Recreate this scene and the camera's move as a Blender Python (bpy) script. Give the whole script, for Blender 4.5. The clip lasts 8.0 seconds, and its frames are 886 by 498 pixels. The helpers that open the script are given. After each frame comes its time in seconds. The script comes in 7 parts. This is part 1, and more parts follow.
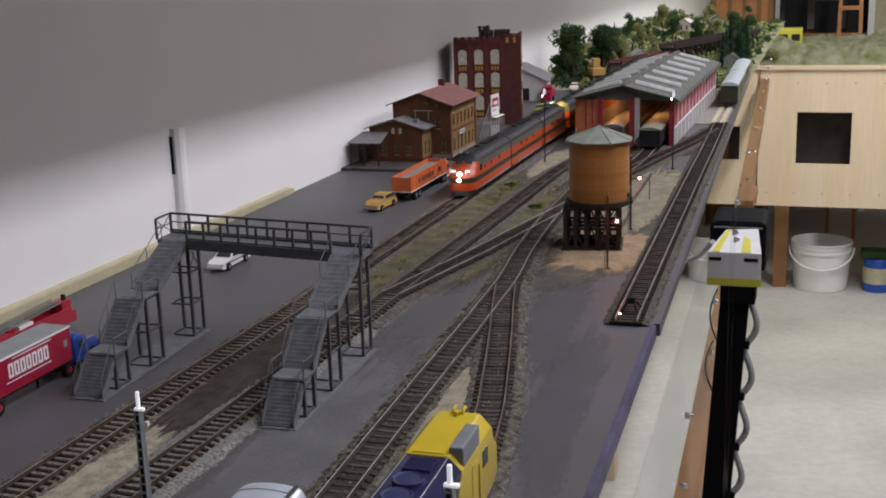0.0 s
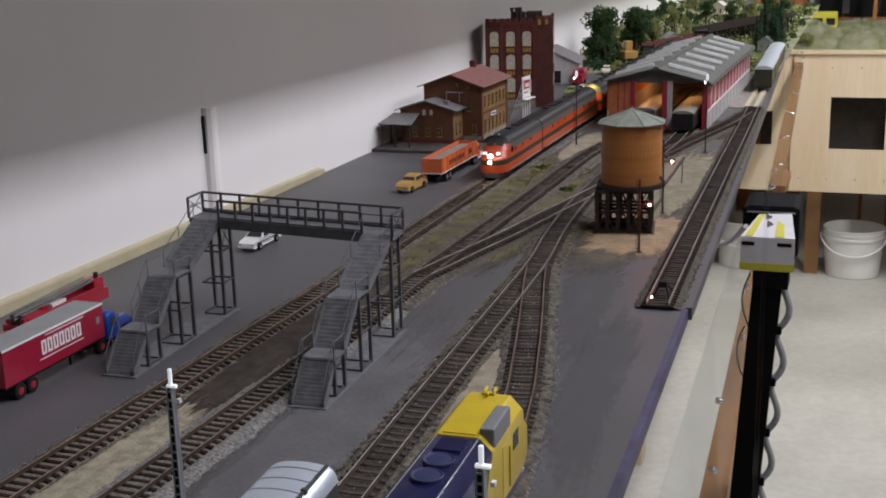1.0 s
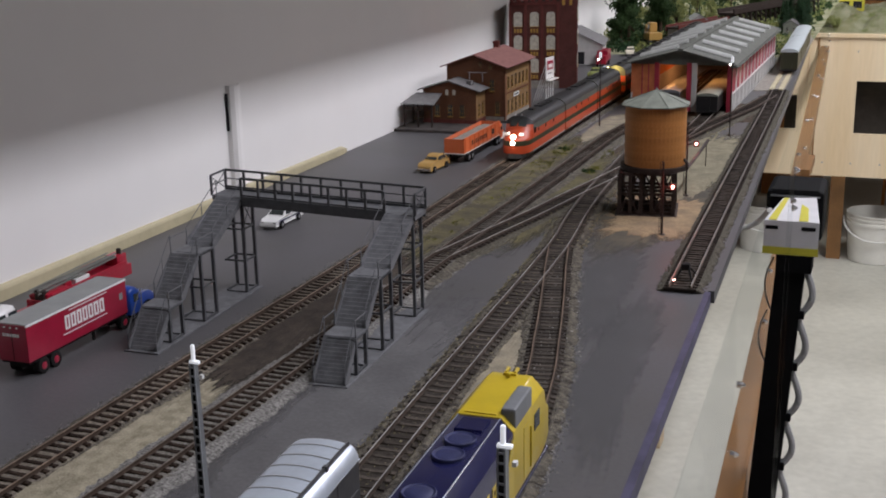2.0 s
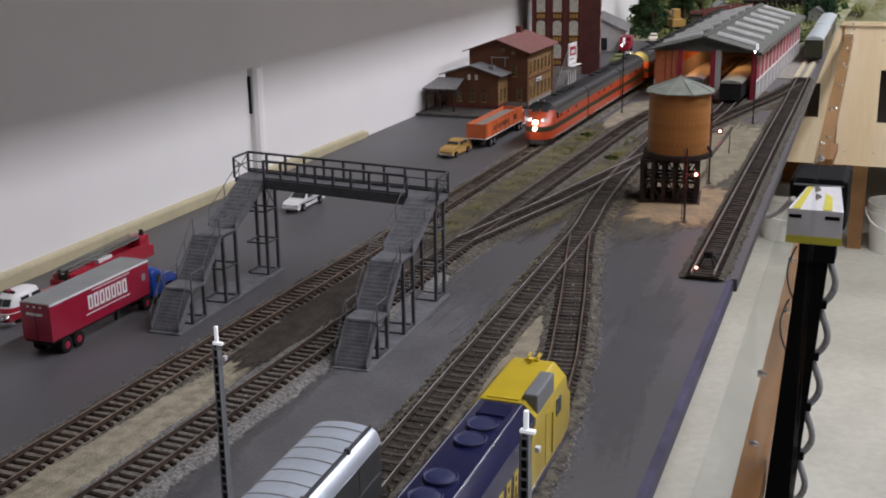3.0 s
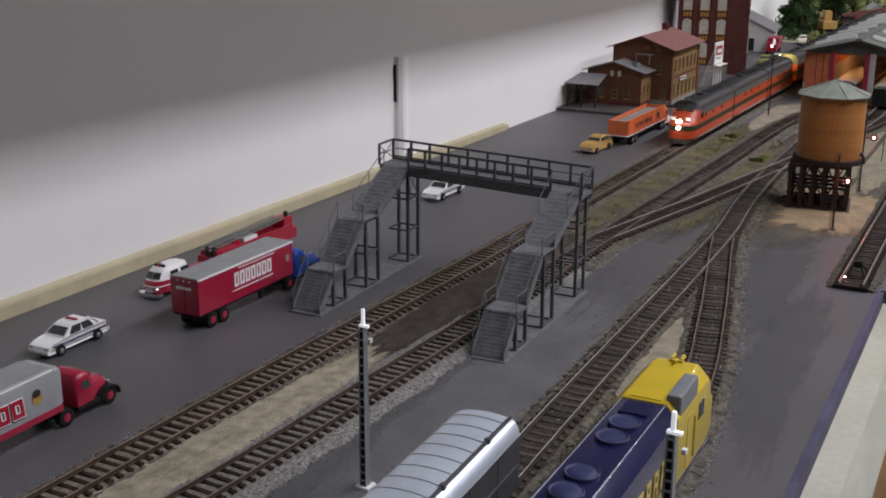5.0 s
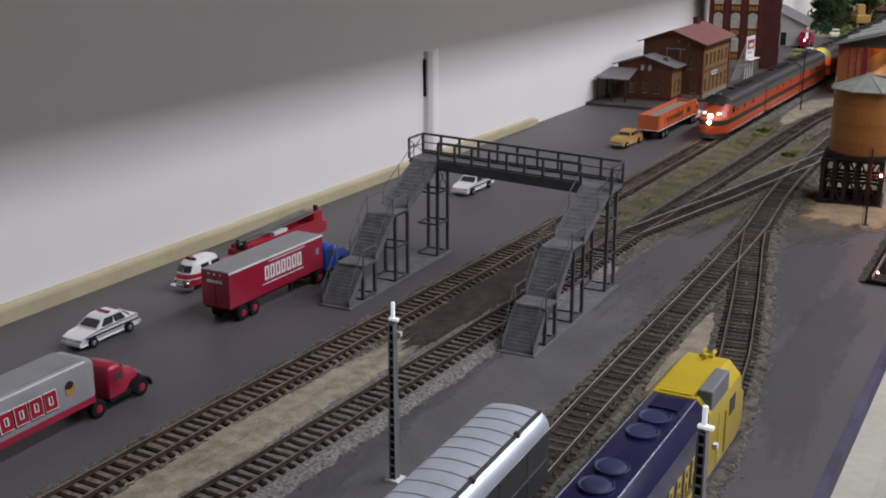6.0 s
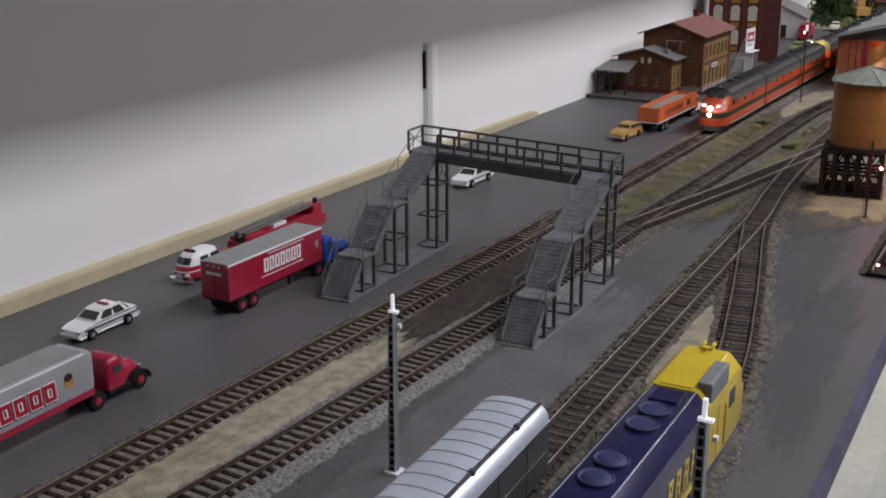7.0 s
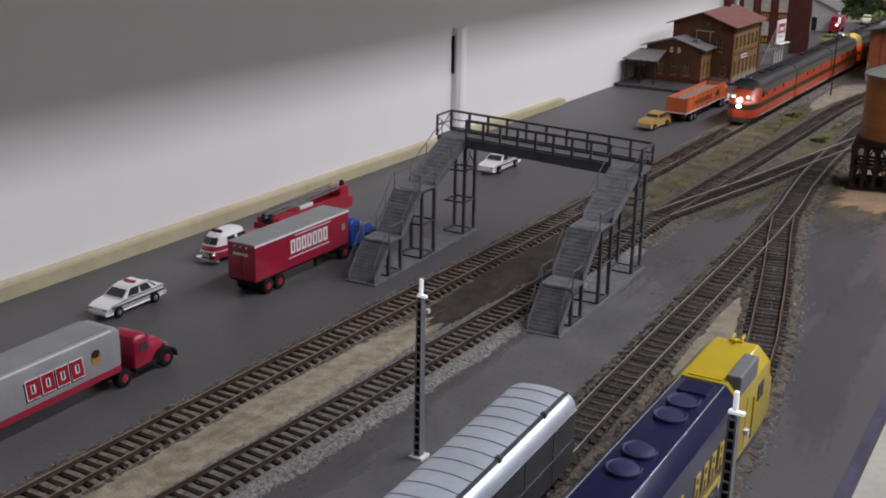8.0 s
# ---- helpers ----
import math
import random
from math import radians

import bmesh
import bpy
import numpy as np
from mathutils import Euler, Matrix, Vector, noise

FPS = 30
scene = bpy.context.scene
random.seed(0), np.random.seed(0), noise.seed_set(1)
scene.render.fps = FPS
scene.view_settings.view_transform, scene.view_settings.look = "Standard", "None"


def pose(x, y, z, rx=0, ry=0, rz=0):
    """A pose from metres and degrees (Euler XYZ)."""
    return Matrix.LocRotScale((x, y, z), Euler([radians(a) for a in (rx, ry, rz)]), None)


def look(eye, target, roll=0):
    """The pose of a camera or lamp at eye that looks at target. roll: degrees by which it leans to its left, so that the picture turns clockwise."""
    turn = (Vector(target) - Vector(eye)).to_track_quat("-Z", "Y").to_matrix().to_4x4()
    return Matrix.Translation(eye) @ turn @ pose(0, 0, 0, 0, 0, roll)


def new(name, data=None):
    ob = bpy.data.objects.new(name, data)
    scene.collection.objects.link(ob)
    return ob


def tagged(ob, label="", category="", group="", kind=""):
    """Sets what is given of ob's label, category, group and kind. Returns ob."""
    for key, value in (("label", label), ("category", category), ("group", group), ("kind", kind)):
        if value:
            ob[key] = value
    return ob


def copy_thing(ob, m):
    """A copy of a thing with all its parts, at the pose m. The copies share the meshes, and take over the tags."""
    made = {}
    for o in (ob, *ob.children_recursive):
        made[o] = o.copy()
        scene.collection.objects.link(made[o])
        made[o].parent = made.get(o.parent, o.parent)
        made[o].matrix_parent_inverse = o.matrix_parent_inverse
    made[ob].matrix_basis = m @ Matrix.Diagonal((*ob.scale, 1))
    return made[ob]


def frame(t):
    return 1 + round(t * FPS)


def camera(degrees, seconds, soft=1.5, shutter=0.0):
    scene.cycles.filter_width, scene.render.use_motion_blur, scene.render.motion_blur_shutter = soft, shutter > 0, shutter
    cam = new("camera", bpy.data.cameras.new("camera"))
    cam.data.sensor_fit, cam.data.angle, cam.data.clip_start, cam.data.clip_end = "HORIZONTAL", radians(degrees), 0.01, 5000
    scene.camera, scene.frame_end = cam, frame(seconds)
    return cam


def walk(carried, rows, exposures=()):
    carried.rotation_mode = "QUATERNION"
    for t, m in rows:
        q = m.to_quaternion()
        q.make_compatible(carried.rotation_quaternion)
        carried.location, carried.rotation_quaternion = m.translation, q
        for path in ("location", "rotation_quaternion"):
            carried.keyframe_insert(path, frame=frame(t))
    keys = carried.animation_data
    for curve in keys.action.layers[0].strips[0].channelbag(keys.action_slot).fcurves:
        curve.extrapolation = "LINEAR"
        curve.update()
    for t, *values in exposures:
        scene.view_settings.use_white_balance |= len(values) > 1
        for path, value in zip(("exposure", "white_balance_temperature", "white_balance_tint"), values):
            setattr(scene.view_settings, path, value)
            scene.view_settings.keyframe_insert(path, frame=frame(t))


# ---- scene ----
# A model railway yard at 1:87 on a table beside a white wall, z = 0 on the painted tabletop.
cam = camera(41.3, 8.0, soft=1.9)
# seconds, eye, yaw to the left of +y, pitch up, roll
PATH = [
    (0, 0.0001, 0.0018, 0.2870, 18.38, -13.79, -1.86),
    (0.5, -0.0013, 0.0025, 0.2862, 19.12, -14.22, -1.76),
    (1, -0.0026, 0.0031, 0.2853, 19.83, -14.58, -1.64),
    (1.5, -0.0038, 0.0035, 0.2845, 20.40, -14.90, -1.37),
    (1.7, -0.0038, 0.0035, 0.2845, 20.62, -15.15, -1.37),
    (2.8, -0.0073, 0.0034, 0.2836, 21.50, -16.07, -0.83),
    (3, -0.0073, 0.0034, 0.2836, 21.81, -16.18, -0.83),
    (3.5, -0.0104, 0.0020, 0.2831, 23.46, -16.13, -0.22),
    (4, -0.0126, 0.0010, 0.2830, 24.88, -16.13, 0.00),
    (4.5, -0.0149, -0.0002, 0.2826, 26.54, -16.20, 0.15),
    (5, -0.0174, -0.0007, 0.2821, 28.19, -16.44, 0.24),
    (5.2, -0.0174, -0.0007, 0.2821, 28.79, -16.44, 0.24),
    (6.3, -0.0180, -0.0012, 0.2811, 29.69, -16.77, -0.05),
    (6.5, -0.0180, -0.0012, 0.2811, 29.69, -16.83, -0.05),
    (7, -0.0186, -0.0003, 0.2807, 29.61, -17.03, 0.03),
    (7.5, -0.0197, -0.0003, 0.2802, 29.74, -17.27, 0.46),
    (8, -0.0238, -0.0011, 0.2798, 30.62, -17.73, 1.08),
]


def cam_pose(x, y, z, yaw, pitch, roll):
    a, b = radians(yaw), radians(pitch)
    ahead = Vector((-math.sin(a) * math.cos(b), math.cos(a) * math.cos(b), math.sin(b)))
    eye = Vector((x, y, z))
    return look(eye, eye + ahead, roll)


walk(cam, [(t, cam_pose(*p)) for t, *p in PATH])

# ---- world and light ----
world = bpy.data.worlds.new("room_air")
scene.world = world
world.use_nodes = True
world.node_tree.nodes["Background"].inputs[0].default_value = (0.8, 0.85, 1.0, 1)
world.node_tree.nodes["Background"].inputs[1].default_value = 0.01
scene.view_settings.exposure = 0.0


def area(name, place, target, sx, sy, watts, colour):
    data = bpy.data.lights.new(name, "AREA")
    data.shape, data.size, data.size_y, data.energy, data.color = "RECTANGLE", sx, sy, watts, colour
    ob = new(name, data)
    ob.matrix_world = look(place, target)
    return ob


def glow(name, place, watts, colour, radius=0.002):
    data = bpy.data.lights.new(name, "POINT")
    data.energy, data.color, data.shadow_soft_size = watts, colour, radius
    ob = new(name, data)
    ob.location = place
    return ob


# the fluorescent tubes over the aisle: a long strip along the table
area("strip_light", (0.55, 2.2, 1.50), (0.55, 2.2, 0.0), 0.08, 4.4, 65.0, (0.97, 0.96, 1.06))
area("room_light", (1.6, 2.2, 1.58), (1.6, 2.2, 0.0), 0.3, 2.4, 31.0, (1.0, 0.94, 1.01))
area("room_light_far", (0.55, 4.45, 1.50), (0.50, 5.2, 0.0), 0.08, 1.2, 54.0, (0.99, 0.98, 0.94))

# ---- materials ----


def mat(name, rgb, rough=0.6, metal=0.0, var=0.12, scale=120.0, bump=0.15, rgb2=None, fine=6.0, emit=0.0, coat=0.0, rnd=0.0, depth=0.0006, spec=None, island=0.0, stretch=None):
    m = bpy.data.materials.new(name)
    m.use_nodes = True
    t = m.node_tree
    p = t.nodes["Principled BSDF"]
    p.inputs["Roughness"].default_value, p.inputs["Metallic"].default_value = rough, metal
    p.inputs["Coat Weight"].default_value = coat
    p.inputs["Specular IOR Level"].default_value = spec if spec is not None else 0.5 if rough < 0.55 else 0.3 if rough < 0.7 else 0.12
    c = t.nodes.new("ShaderNodeTexCoord")
    n1, n2 = t.nodes.new("ShaderNodeTexNoise"), t.nodes.new("ShaderNodeTexNoise")
    n1.inputs["Scale"].default_value, n2.inputs["Scale"].default_value = scale, scale * fine
    n1.inputs["Detail"].default_value, n2.inputs["Detail"].default_value = 5.0, 3.0
    vec = c.outputs["Object"]
    if stretch:
        mp = t.nodes.new("ShaderNodeMapping")
        mp.inputs["Scale"].default_value = stretch
        t.links.new(vec, mp.inputs["Vector"])
        vec = mp.outputs["Vector"]
    t.links.new(vec, n1.inputs["Vector"])
    t.links.new(vec, n2.inputs["Vector"])
    ramp = t.nodes.new("ShaderNodeValToRGB")
    ramp.color_ramp.elements[0].position, ramp.color_ramp.elements[1].position = 0.32, 0.68
    lo = rgb2 or tuple(v * (1 - var) for v in rgb)
    hi = rgb if rgb2 else tuple(min(1.0, v * (1 + var)) for v in rgb)
    ramp.color_ramp.elements[0].color, ramp.color_ramp.elements[1].color = (*lo, 1), (*hi, 1)
    t.links.new(n1.outputs["Fac"], ramp.inputs["Fac"])
    mix = t.nodes.new("ShaderNodeMix")
    mix.data_type, mix.blend_type = "RGBA", "MULTIPLY"
    mix.inputs[0].default_value = 1.0
    r2 = t.nodes.new("ShaderNodeMapRange")
    r2.inputs["To Min"].default_value, r2.inputs["To Max"].default_value = 1 - var, 1 + var
    t.links.new(n2.outputs["Fac"], r2.inputs["Value"])
    t.links.new(ramp.outputs["Color"], mix.inputs[6])
    t.links.new(r2.outputs["Result"], mix.inputs[7])
    colour = mix.outputs[2]
    if rnd:
        info, r3, mx = t.nodes.new("ShaderNodeObjectInfo"), t.nodes.new("ShaderNodeMapRange"), t.nodes.new("ShaderNodeMix")
        mx.data_type, mx.blend_type = "RGBA", "MULTIPLY"
        mx.inputs[0].default_value = 1.0
        r3.inputs["To Min"].default_value, r3.inputs["To Max"].default_value = 1 - rnd, 1 + rnd
        t.links.new(info.outputs["Random"], r3.inputs["Value"])
        t.links.new(colour, mx.inputs[6])
        t.links.new(r3.outputs["Result"], mx.inputs[7])
        colour = mx.outputs[2]
    if island:
        geo, r4, my = t.nodes.new("ShaderNodeNewGeometry"), t.nodes.new("ShaderNodeMapRange"), t.nodes.new("ShaderNodeMix")
        my.data_type, my.blend_type = "RGBA", "MULTIPLY"
        my.inputs[0].default_value = 1.0
        r4.inputs["To Min"].default_value, r4.inputs["To Max"].default_value = 1 - island, 1 + island
        t.links.new(geo.outputs["Random Per Island"], r4.inputs["Value"])
        t.links.new(colour, my.inputs[6])
        t.links.new(r4.outputs["Result"], my.inputs[7])
        colour = my.outputs[2]
    t.links.new(colour, p.inputs["Base Color"])
    if bump:
        b = t.nodes.new("ShaderNodeBump")
        b.inputs["Strength"].default_value, b.inputs["Distance"].default_value = bump, depth
        t.links.new(n2.outputs["Fac"], b.inputs["Height"])
        t.links.new(b.outputs["Normal"], p.inputs["Normal"])
    if emit:
        p.inputs["Emission Color"].default_value, p.inputs["Emission Strength"].default_value = (*rgb, 1), emit
    return m


def bricks(name, rgb, mortar, w=0.0029, h=0.00095):
    """Fine coursed brickwork of a model kit, in the object's own metres."""
    m = mat(name, rgb, 0.75, var=0.2, scale=60, bump=0.1)
    t = m.node_tree
    p = t.nodes["Principled BSDF"]
    c, br, mp = t.nodes.new("ShaderNodeTexCoord"), t.nodes.new("ShaderNodeTexBrick"), t.nodes.new("ShaderNodeVectorMath")
    sep, com, add = t.nodes.new("ShaderNodeSeparateXYZ"), t.nodes.new("ShaderNodeCombineXYZ"), t.nodes.new("ShaderNodeMath")
    t.links.new(c.outputs["Object"], sep.inputs[0])
    add.operation = "ADD"
    t.links.new(sep.outputs[0], add.inputs[0])
    t.links.new(sep.outputs[1], add.inputs[1])
    t.links.new(add.outputs[0], com.inputs[0])
    t.links.new(sep.outputs[2], com.inputs[1])
    br.inputs["Scale"].default_value = 1.0
    br.inputs["Brick Width"].default_value, br.inputs["Row Height"].default_value = w, h
    br.inputs["Mortar Size"].default_value = 0.00014
    t.links.new(com.outputs[0], br.inputs["Vector"])
    old = p.inputs["Base Color"].links[0].from_socket
    t.links.new(old, br.inputs["Color1"])
    dark = t.nodes.new("ShaderNodeMix")
    dark.data_type, dark.blend_type = "RGBA", "MULTIPLY"
    dark.inputs[0].default_value = 1.0
    dark.inputs[7].default_value = (0.8, 0.78, 0.76, 1)
    t.links.new(old, dark.inputs[6])
    t.links.new(dark.outputs[2], br.inputs["Color2"])
    br.inputs["Mortar"].default_value = (*mortar, 1)
    t.links.new(br.outputs["Color"], p.inputs["Base Color"])
    return m


M_TABLE = mat("grey_table_paint", (0.084, 0.0815, 0.0870), 0.5, var=0.18, scale=11, fine=30, bump=0.25, depth=0.0004, rgb2=(0.0715, 0.0695, 0.0700))
M_WALL = mat("white_wall_paint", (0.78, 0.77, 0.75), 0.7, var=0.02, scale=4, bump=0.05)
M_PURPLE = mat("purple_edge_paint", (0.06, 0.056, 0.10), 0.55, var=0.35, scale=25)
M_CREAM = mat("cream_strip_paint", (0.43, 0.385, 0.25), 0.6, var=0.08, scale=30)
M_FLOOR = mat("sealed_concrete", (0.455, 0.45, 0.405), 0.45, var=0.15, scale=2.2, fine=16, bump=0.08, depth=0.002)
M_CEIL = mat("ceiling_paint", (0.38, 0.37, 0.35), 0.8, var=0.03, scale=3)
M_PLY = mat("birch_plywood", (0.64, 0.53, 0.38), 0.55, var=0.10, scale=6, fine=9, bump=0.06, rgb2=(0.60, 0.46, 0.29), stretch=(1.6, 1.0, 0.16))
M_WOODRAIL = mat("stained_wood_rail", (0.21, 0.102, 0.034), 0.5, var=0.18, scale=10, fine=12)
M_DARK = mat("dark_void", (0.02, 0.02, 0.022), 0.8, var=0.2, scale=10)
M_BLACK = mat("black_plastic", (0.004, 0.004, 0.0045), 0.7, var=0.2, scale=60, spec=0.1)
M_RAIL = mat("rusty_rail_side", (0.062, 0.043, 0.032), 0.6, 0.2, var=0.3, scale=60)
M_RAILRUST = mat("brown_worn_railhead", (0.27, 0.20, 0.15), 0.4, 0.4, var=0.3, scale=60)
M_RAILDULL = mat("dull_railhead", (0.20, 0.17, 0.145), 0.4, 0.4, var=0.35, scale=60)
M_RAILTOP = mat("polished_railhead", (0.60, 0.58, 0.55), 0.26, 0.5, var=0.15, scale=60)
M_TIE = mat("brown_plastic_sleeper", (0.024, 0.0155, 0.011), 0.75, var=0.3, scale=300, rnd=0.35)
M_TIE2 = mat("black_brown_sleeper", (0.026, 0.020, 0.016), 0.75, var=0.3, scale=300, rnd=0.4)
M_TIE3 = mat("weathered_grey_brown_sleeper", (0.060, 0.050, 0.042), 0.8, var=0.4, scale=260, rnd=0.45)
M_BALC = mat("sooty_fine_ballast", (0.062, 0.053, 0.043), 0.95, var=0.45, scale=420, fine=3, bump=0.9, depth=0.001, rgb2=(0.026, 0.022, 0.019))
M_BAL = mat("brown_grey_ballast", (0.23, 0.20, 0.16), 0.95, var=0.4, scale=420, fine=3, bump=0.8, depth=0.0008, rgb2=(0.115, 0.10, 0.083))
M_BAL2 = mat("grey_ballast", (0.22, 0.205, 0.18), 0.95, var=0.4, scale=420, fine=3, bump=0.8, depth=0.0008, rgb2=(0.105, 0.098, 0.085))
M_GRAVEL = mat("loose_grey_gravel", (0.23, 0.222, 0.21), 0.95, var=0.2, scale=200, island=0.6)
M_SHOULDER = mat("gravel_shoulder", (0.32, 0.31, 0.29), 0.95, var=0.45, scale=520, fine=2.5, bump=1.0, depth=0.0012, rgb2=(0.09, 0.086, 0.08))
M_SHOULDDARK = mat("sooty_gravel_shoulder", (0.125, 0.114, 0.088), 0.95, var=0.45, scale=420, fine=2.6, bump=1.0, depth=0.0012, rgb2=(0.05, 0.046, 0.038))
M_BALD = mat("dark_brown_ballast", (0.088, 0.073, 0.058), 0.95, var=0.45, scale=420, fine=3, bump=0.9, depth=0.001, rgb2=(0.036, 0.031, 0.026))
M_SHOULDTAN = mat("tan_gravel_shoulder", (0.165, 0.148, 0.115), 0.95, var=0.5, scale=260, fine=3.2, bump=1.0, depth=0.0016, rgb2=(0.05, 0.045, 0.04))
M_GRITDARK = mat("dark_brown_grit", (0.085, 0.072, 0.055), 0.95, var=0.2, scale=200, island=0.6)
M_GRITTAN = mat("tan_olive_grit", (0.20, 0.175, 0.11), 0.95, var=0.2, scale=200, island=0.7)
M_SAND = mat("tan_sand_cover", (0.29, 0.255, 0.185), 0.95, var=0.35, scale=70, fine=9, bump=0.9, rgb2=(0.19, 0.168, 0.128))
M_PEACH = mat("orange_sand_cover", (0.31, 0.228, 0.135), 0.95, var=0.4, scale=45, fine=9, bump=0.8, rgb2=(0.19, 0.142, 0.095))
def thinning(m, h, most=1.0):
    """Let a scatter of full depth h (mm) thin out into loose grains where its layer runs out."""
    t = m.node_tree
    p, o = t.nodes["Principled BSDF"], t.nodes["Material Output"]
    c, sep, n = t.nodes.new("ShaderNodeTexCoord"), t.nodes.new("ShaderNodeSeparateXYZ"), t.nodes.new("ShaderNodeTexNoise")
    n.inputs["Scale"].default_value, n.inputs["Detail"].default_value, n.inputs["Roughness"].default_value = 60.0, 8.0, 0.8
    t.links.new(c.outputs["Object"], sep.inputs[0])
    t.links.new(c.outputs["Object"], n.inputs["Vector"])
    a, r = t.nodes.new("ShaderNodeMath"), t.nodes.new("ShaderNodeMapRange")
    a.operation = "MULTIPLY_ADD"
    a.inputs[1].default_value = 1000.0 / h
    t.links.new(sep.outputs[2], a.inputs[0])
    t.links.new(n.outputs["Fac"], a.inputs[2])
    r.inputs["From Min"].default_value, r.inputs["From Max"].default_value, r.inputs["To Max"].default_value = 0.72, 1.25, most
    t.links.new(a.outputs[0], r.inputs["Value"])
    tr, mx = t.nodes.new("ShaderNodeBsdfTransparent"), t.nodes.new("ShaderNodeMixShader")
    t.links.new(r.outputs["Result"], mx.inputs[0])
    t.links.new(tr.outputs[0], mx.inputs[1])
    t.links.new(p.outputs[0], mx.inputs[2])
    t.links.new(mx.outputs[0], o.inputs["Surface"])


M_SANDG = mat("greenish_sand_cover", (0.235, 0.215, 0.15), 0.95, var=0.35, scale=50, fine=9, bump=0.9, rgb2=(0.15, 0.137, 0.098))
M_DUST = mat("sooty_tan_dust", (0.125, 0.112, 0.084), 0.95, var=0.4, scale=40, fine=10, bump=0.7, rgb2=(0.076, 0.072, 0.064))
M_STAIN = mat("faint_pale_dust", (0.118, 0.116, 0.118), 0.7, var=0.3, scale=30, fine=12, bump=0.4, depth=0.0005, rgb2=(0.096, 0.094, 0.095))
M_SOIL = mat("dark_brown_soil", (0.085, 0.062, 0.045), 0.95, var=0.3, scale=150, fine=5, bump=0.8, rgb2=(0.045, 0.035, 0.028))
M_TURF = mat("olive_turf", (0.130, 0.115, 0.058), 0.95, var=0.4, scale=45, fine=10, bump=0.8, rgb2=(0.062, 0.054, 0.042))
M_SANDN = mat("dry_tan_sand", (0.34, 0.305, 0.225), 0.95, var=0.35, scale=110, fine=7, bump=0.9, rgb2=(0.19, 0.17, 0.12))
M_SOILN = mat("damp_brown_soil", (0.068, 0.055, 0.045), 0.95, var=0.35, scale=90, fine=7, bump=0.8, rgb2=(0.040, 0.034, 0.029))
thinning(M_SANDN, 2.2)
thinning(M_SOILN, 2.4)
thinning(M_PEACH, 1.0)
thinning(M_SANDG, 0.9)
thinning(M_DUST, 0.6, 0.8)
thinning(M_STAIN, 0.5, 0.5)
# paler grey for the tabletop between footbridge and track
M_PALERPATCH = mat("paler_table_patch", (0.158, 0.155, 0.157), 0.6, var=0.3, scale=26, fine=14, bump=0.4, depth=0.0005, rgb2=(0.118, 0.116, 0.118))
thinning(M_PALERPATCH, 0.5, 0.75)
thinning(M_TURF, 1.3)
M_GRASS = mat("yellow_green_grass", (0.15, 0.15, 0.035), 0.9, var=0.4, scale=90, bump=0.2)
M_BRIDGE = mat("grey_bridge_plastic", (0.135, 0.138, 0.145), 0.6, var=0.22, scale=150)
M_BRIDGE_D = mat("dark_grey_bridge_steel", (0.078, 0.081, 0.086), 0.55, var=0.15, scale=150)
M_TANK = mat("orange_brown_tank_wood", (0.36, 0.155, 0.042), 0.6, var=0.18, scale=150, fine=5)
M_TANKROOF = mat("grey_green_roof", (0.205, 0.22, 0.185), 0.7, var=0.15, scale=120)
M_TIMBER = mat("dark_stained_timber", (0.026, 0.017, 0.014), 0.65, var=0.3, scale=200)
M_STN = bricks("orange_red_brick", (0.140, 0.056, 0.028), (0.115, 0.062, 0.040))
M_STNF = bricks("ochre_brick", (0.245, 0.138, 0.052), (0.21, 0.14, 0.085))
M_FAC = bricks("dark_red_brick", (0.095, 0.032, 0.028), (0.075, 0.035, 0.03), 0.0032, 0.0011)
M_FACTRIM = mat("dark_red_trim", (0.115, 0.035, 0.030), 0.75, var=0.15, scale=200)
M_ROOFRED = mat("faded_red_tiles", (0.205, 0.098, 0.088), 0.75, var=0.15, scale=150)
M_ROOFGREY = mat("grey_roof_felt", (0.17, 0.165, 0.165), 0.8, var=0.15, scale=120)
M_GLASSDARK = mat("dark_window_glass", (0.03, 0.035, 0.035), 0.12, var=0.2, scale=80, bump=0)
M_GLASSLIT = mat("pale_window_glass", (0.42, 0.40, 0.35), 0.3, var=0.25, scale=200, bump=0)
M_FRAME = mat("cream_window_frame", (0.55, 0.50, 0.40), 0.6, var=0.05, scale=100)
M_OCHRE = mat("ochre_stone", (0.36, 0.21, 0.055), 0.7, var=0.15, scale=150)
M_STONE = mat("grey_plinth_stone", (0.23, 0.21, 0.185), 0.8, var=0.2, scale=150)
M_PLAT = mat("dark_platform", (0.07, 0.062, 0.058), 0.8, var=0.2, scale=90)
M_SHEDLIGHT = mat("pale_roof_light_panel", (0.33, 0.34, 0.32), 0.5, var=0.12, scale=90)
M_SHEDROOF = mat("grey_green_shed_roof", (0.118, 0.122, 0.108), 0.7, var=0.15, scale=90)
M_PALEROOF = mat("pale_blue_roof", (0.42, 0.465, 0.48), 0.4, var=0.1, scale=60)
M_SKYL = mat("pale_skylight", (0.24, 0.255, 0.25), 0.35, var=0.08, scale=90)
M_SHEDRED = mat("crimson_panel", (0.30, 0.022, 0.045), 0.5, var=0.12, scale=100)
M_SHEDWALL = mat("pale_grey_wall", (0.45, 0.44, 0.42), 0.7, var=0.08, scale=90)
M_SHEDIN = mat("orange_interior", (0.46, 0.16, 0.07), 0.7, var=0.15, scale=90)
M_WHITE = mat("white_enamel", (0.75, 0.75, 0.74), 0.35, var=0.03, scale=80, coat=0.3)
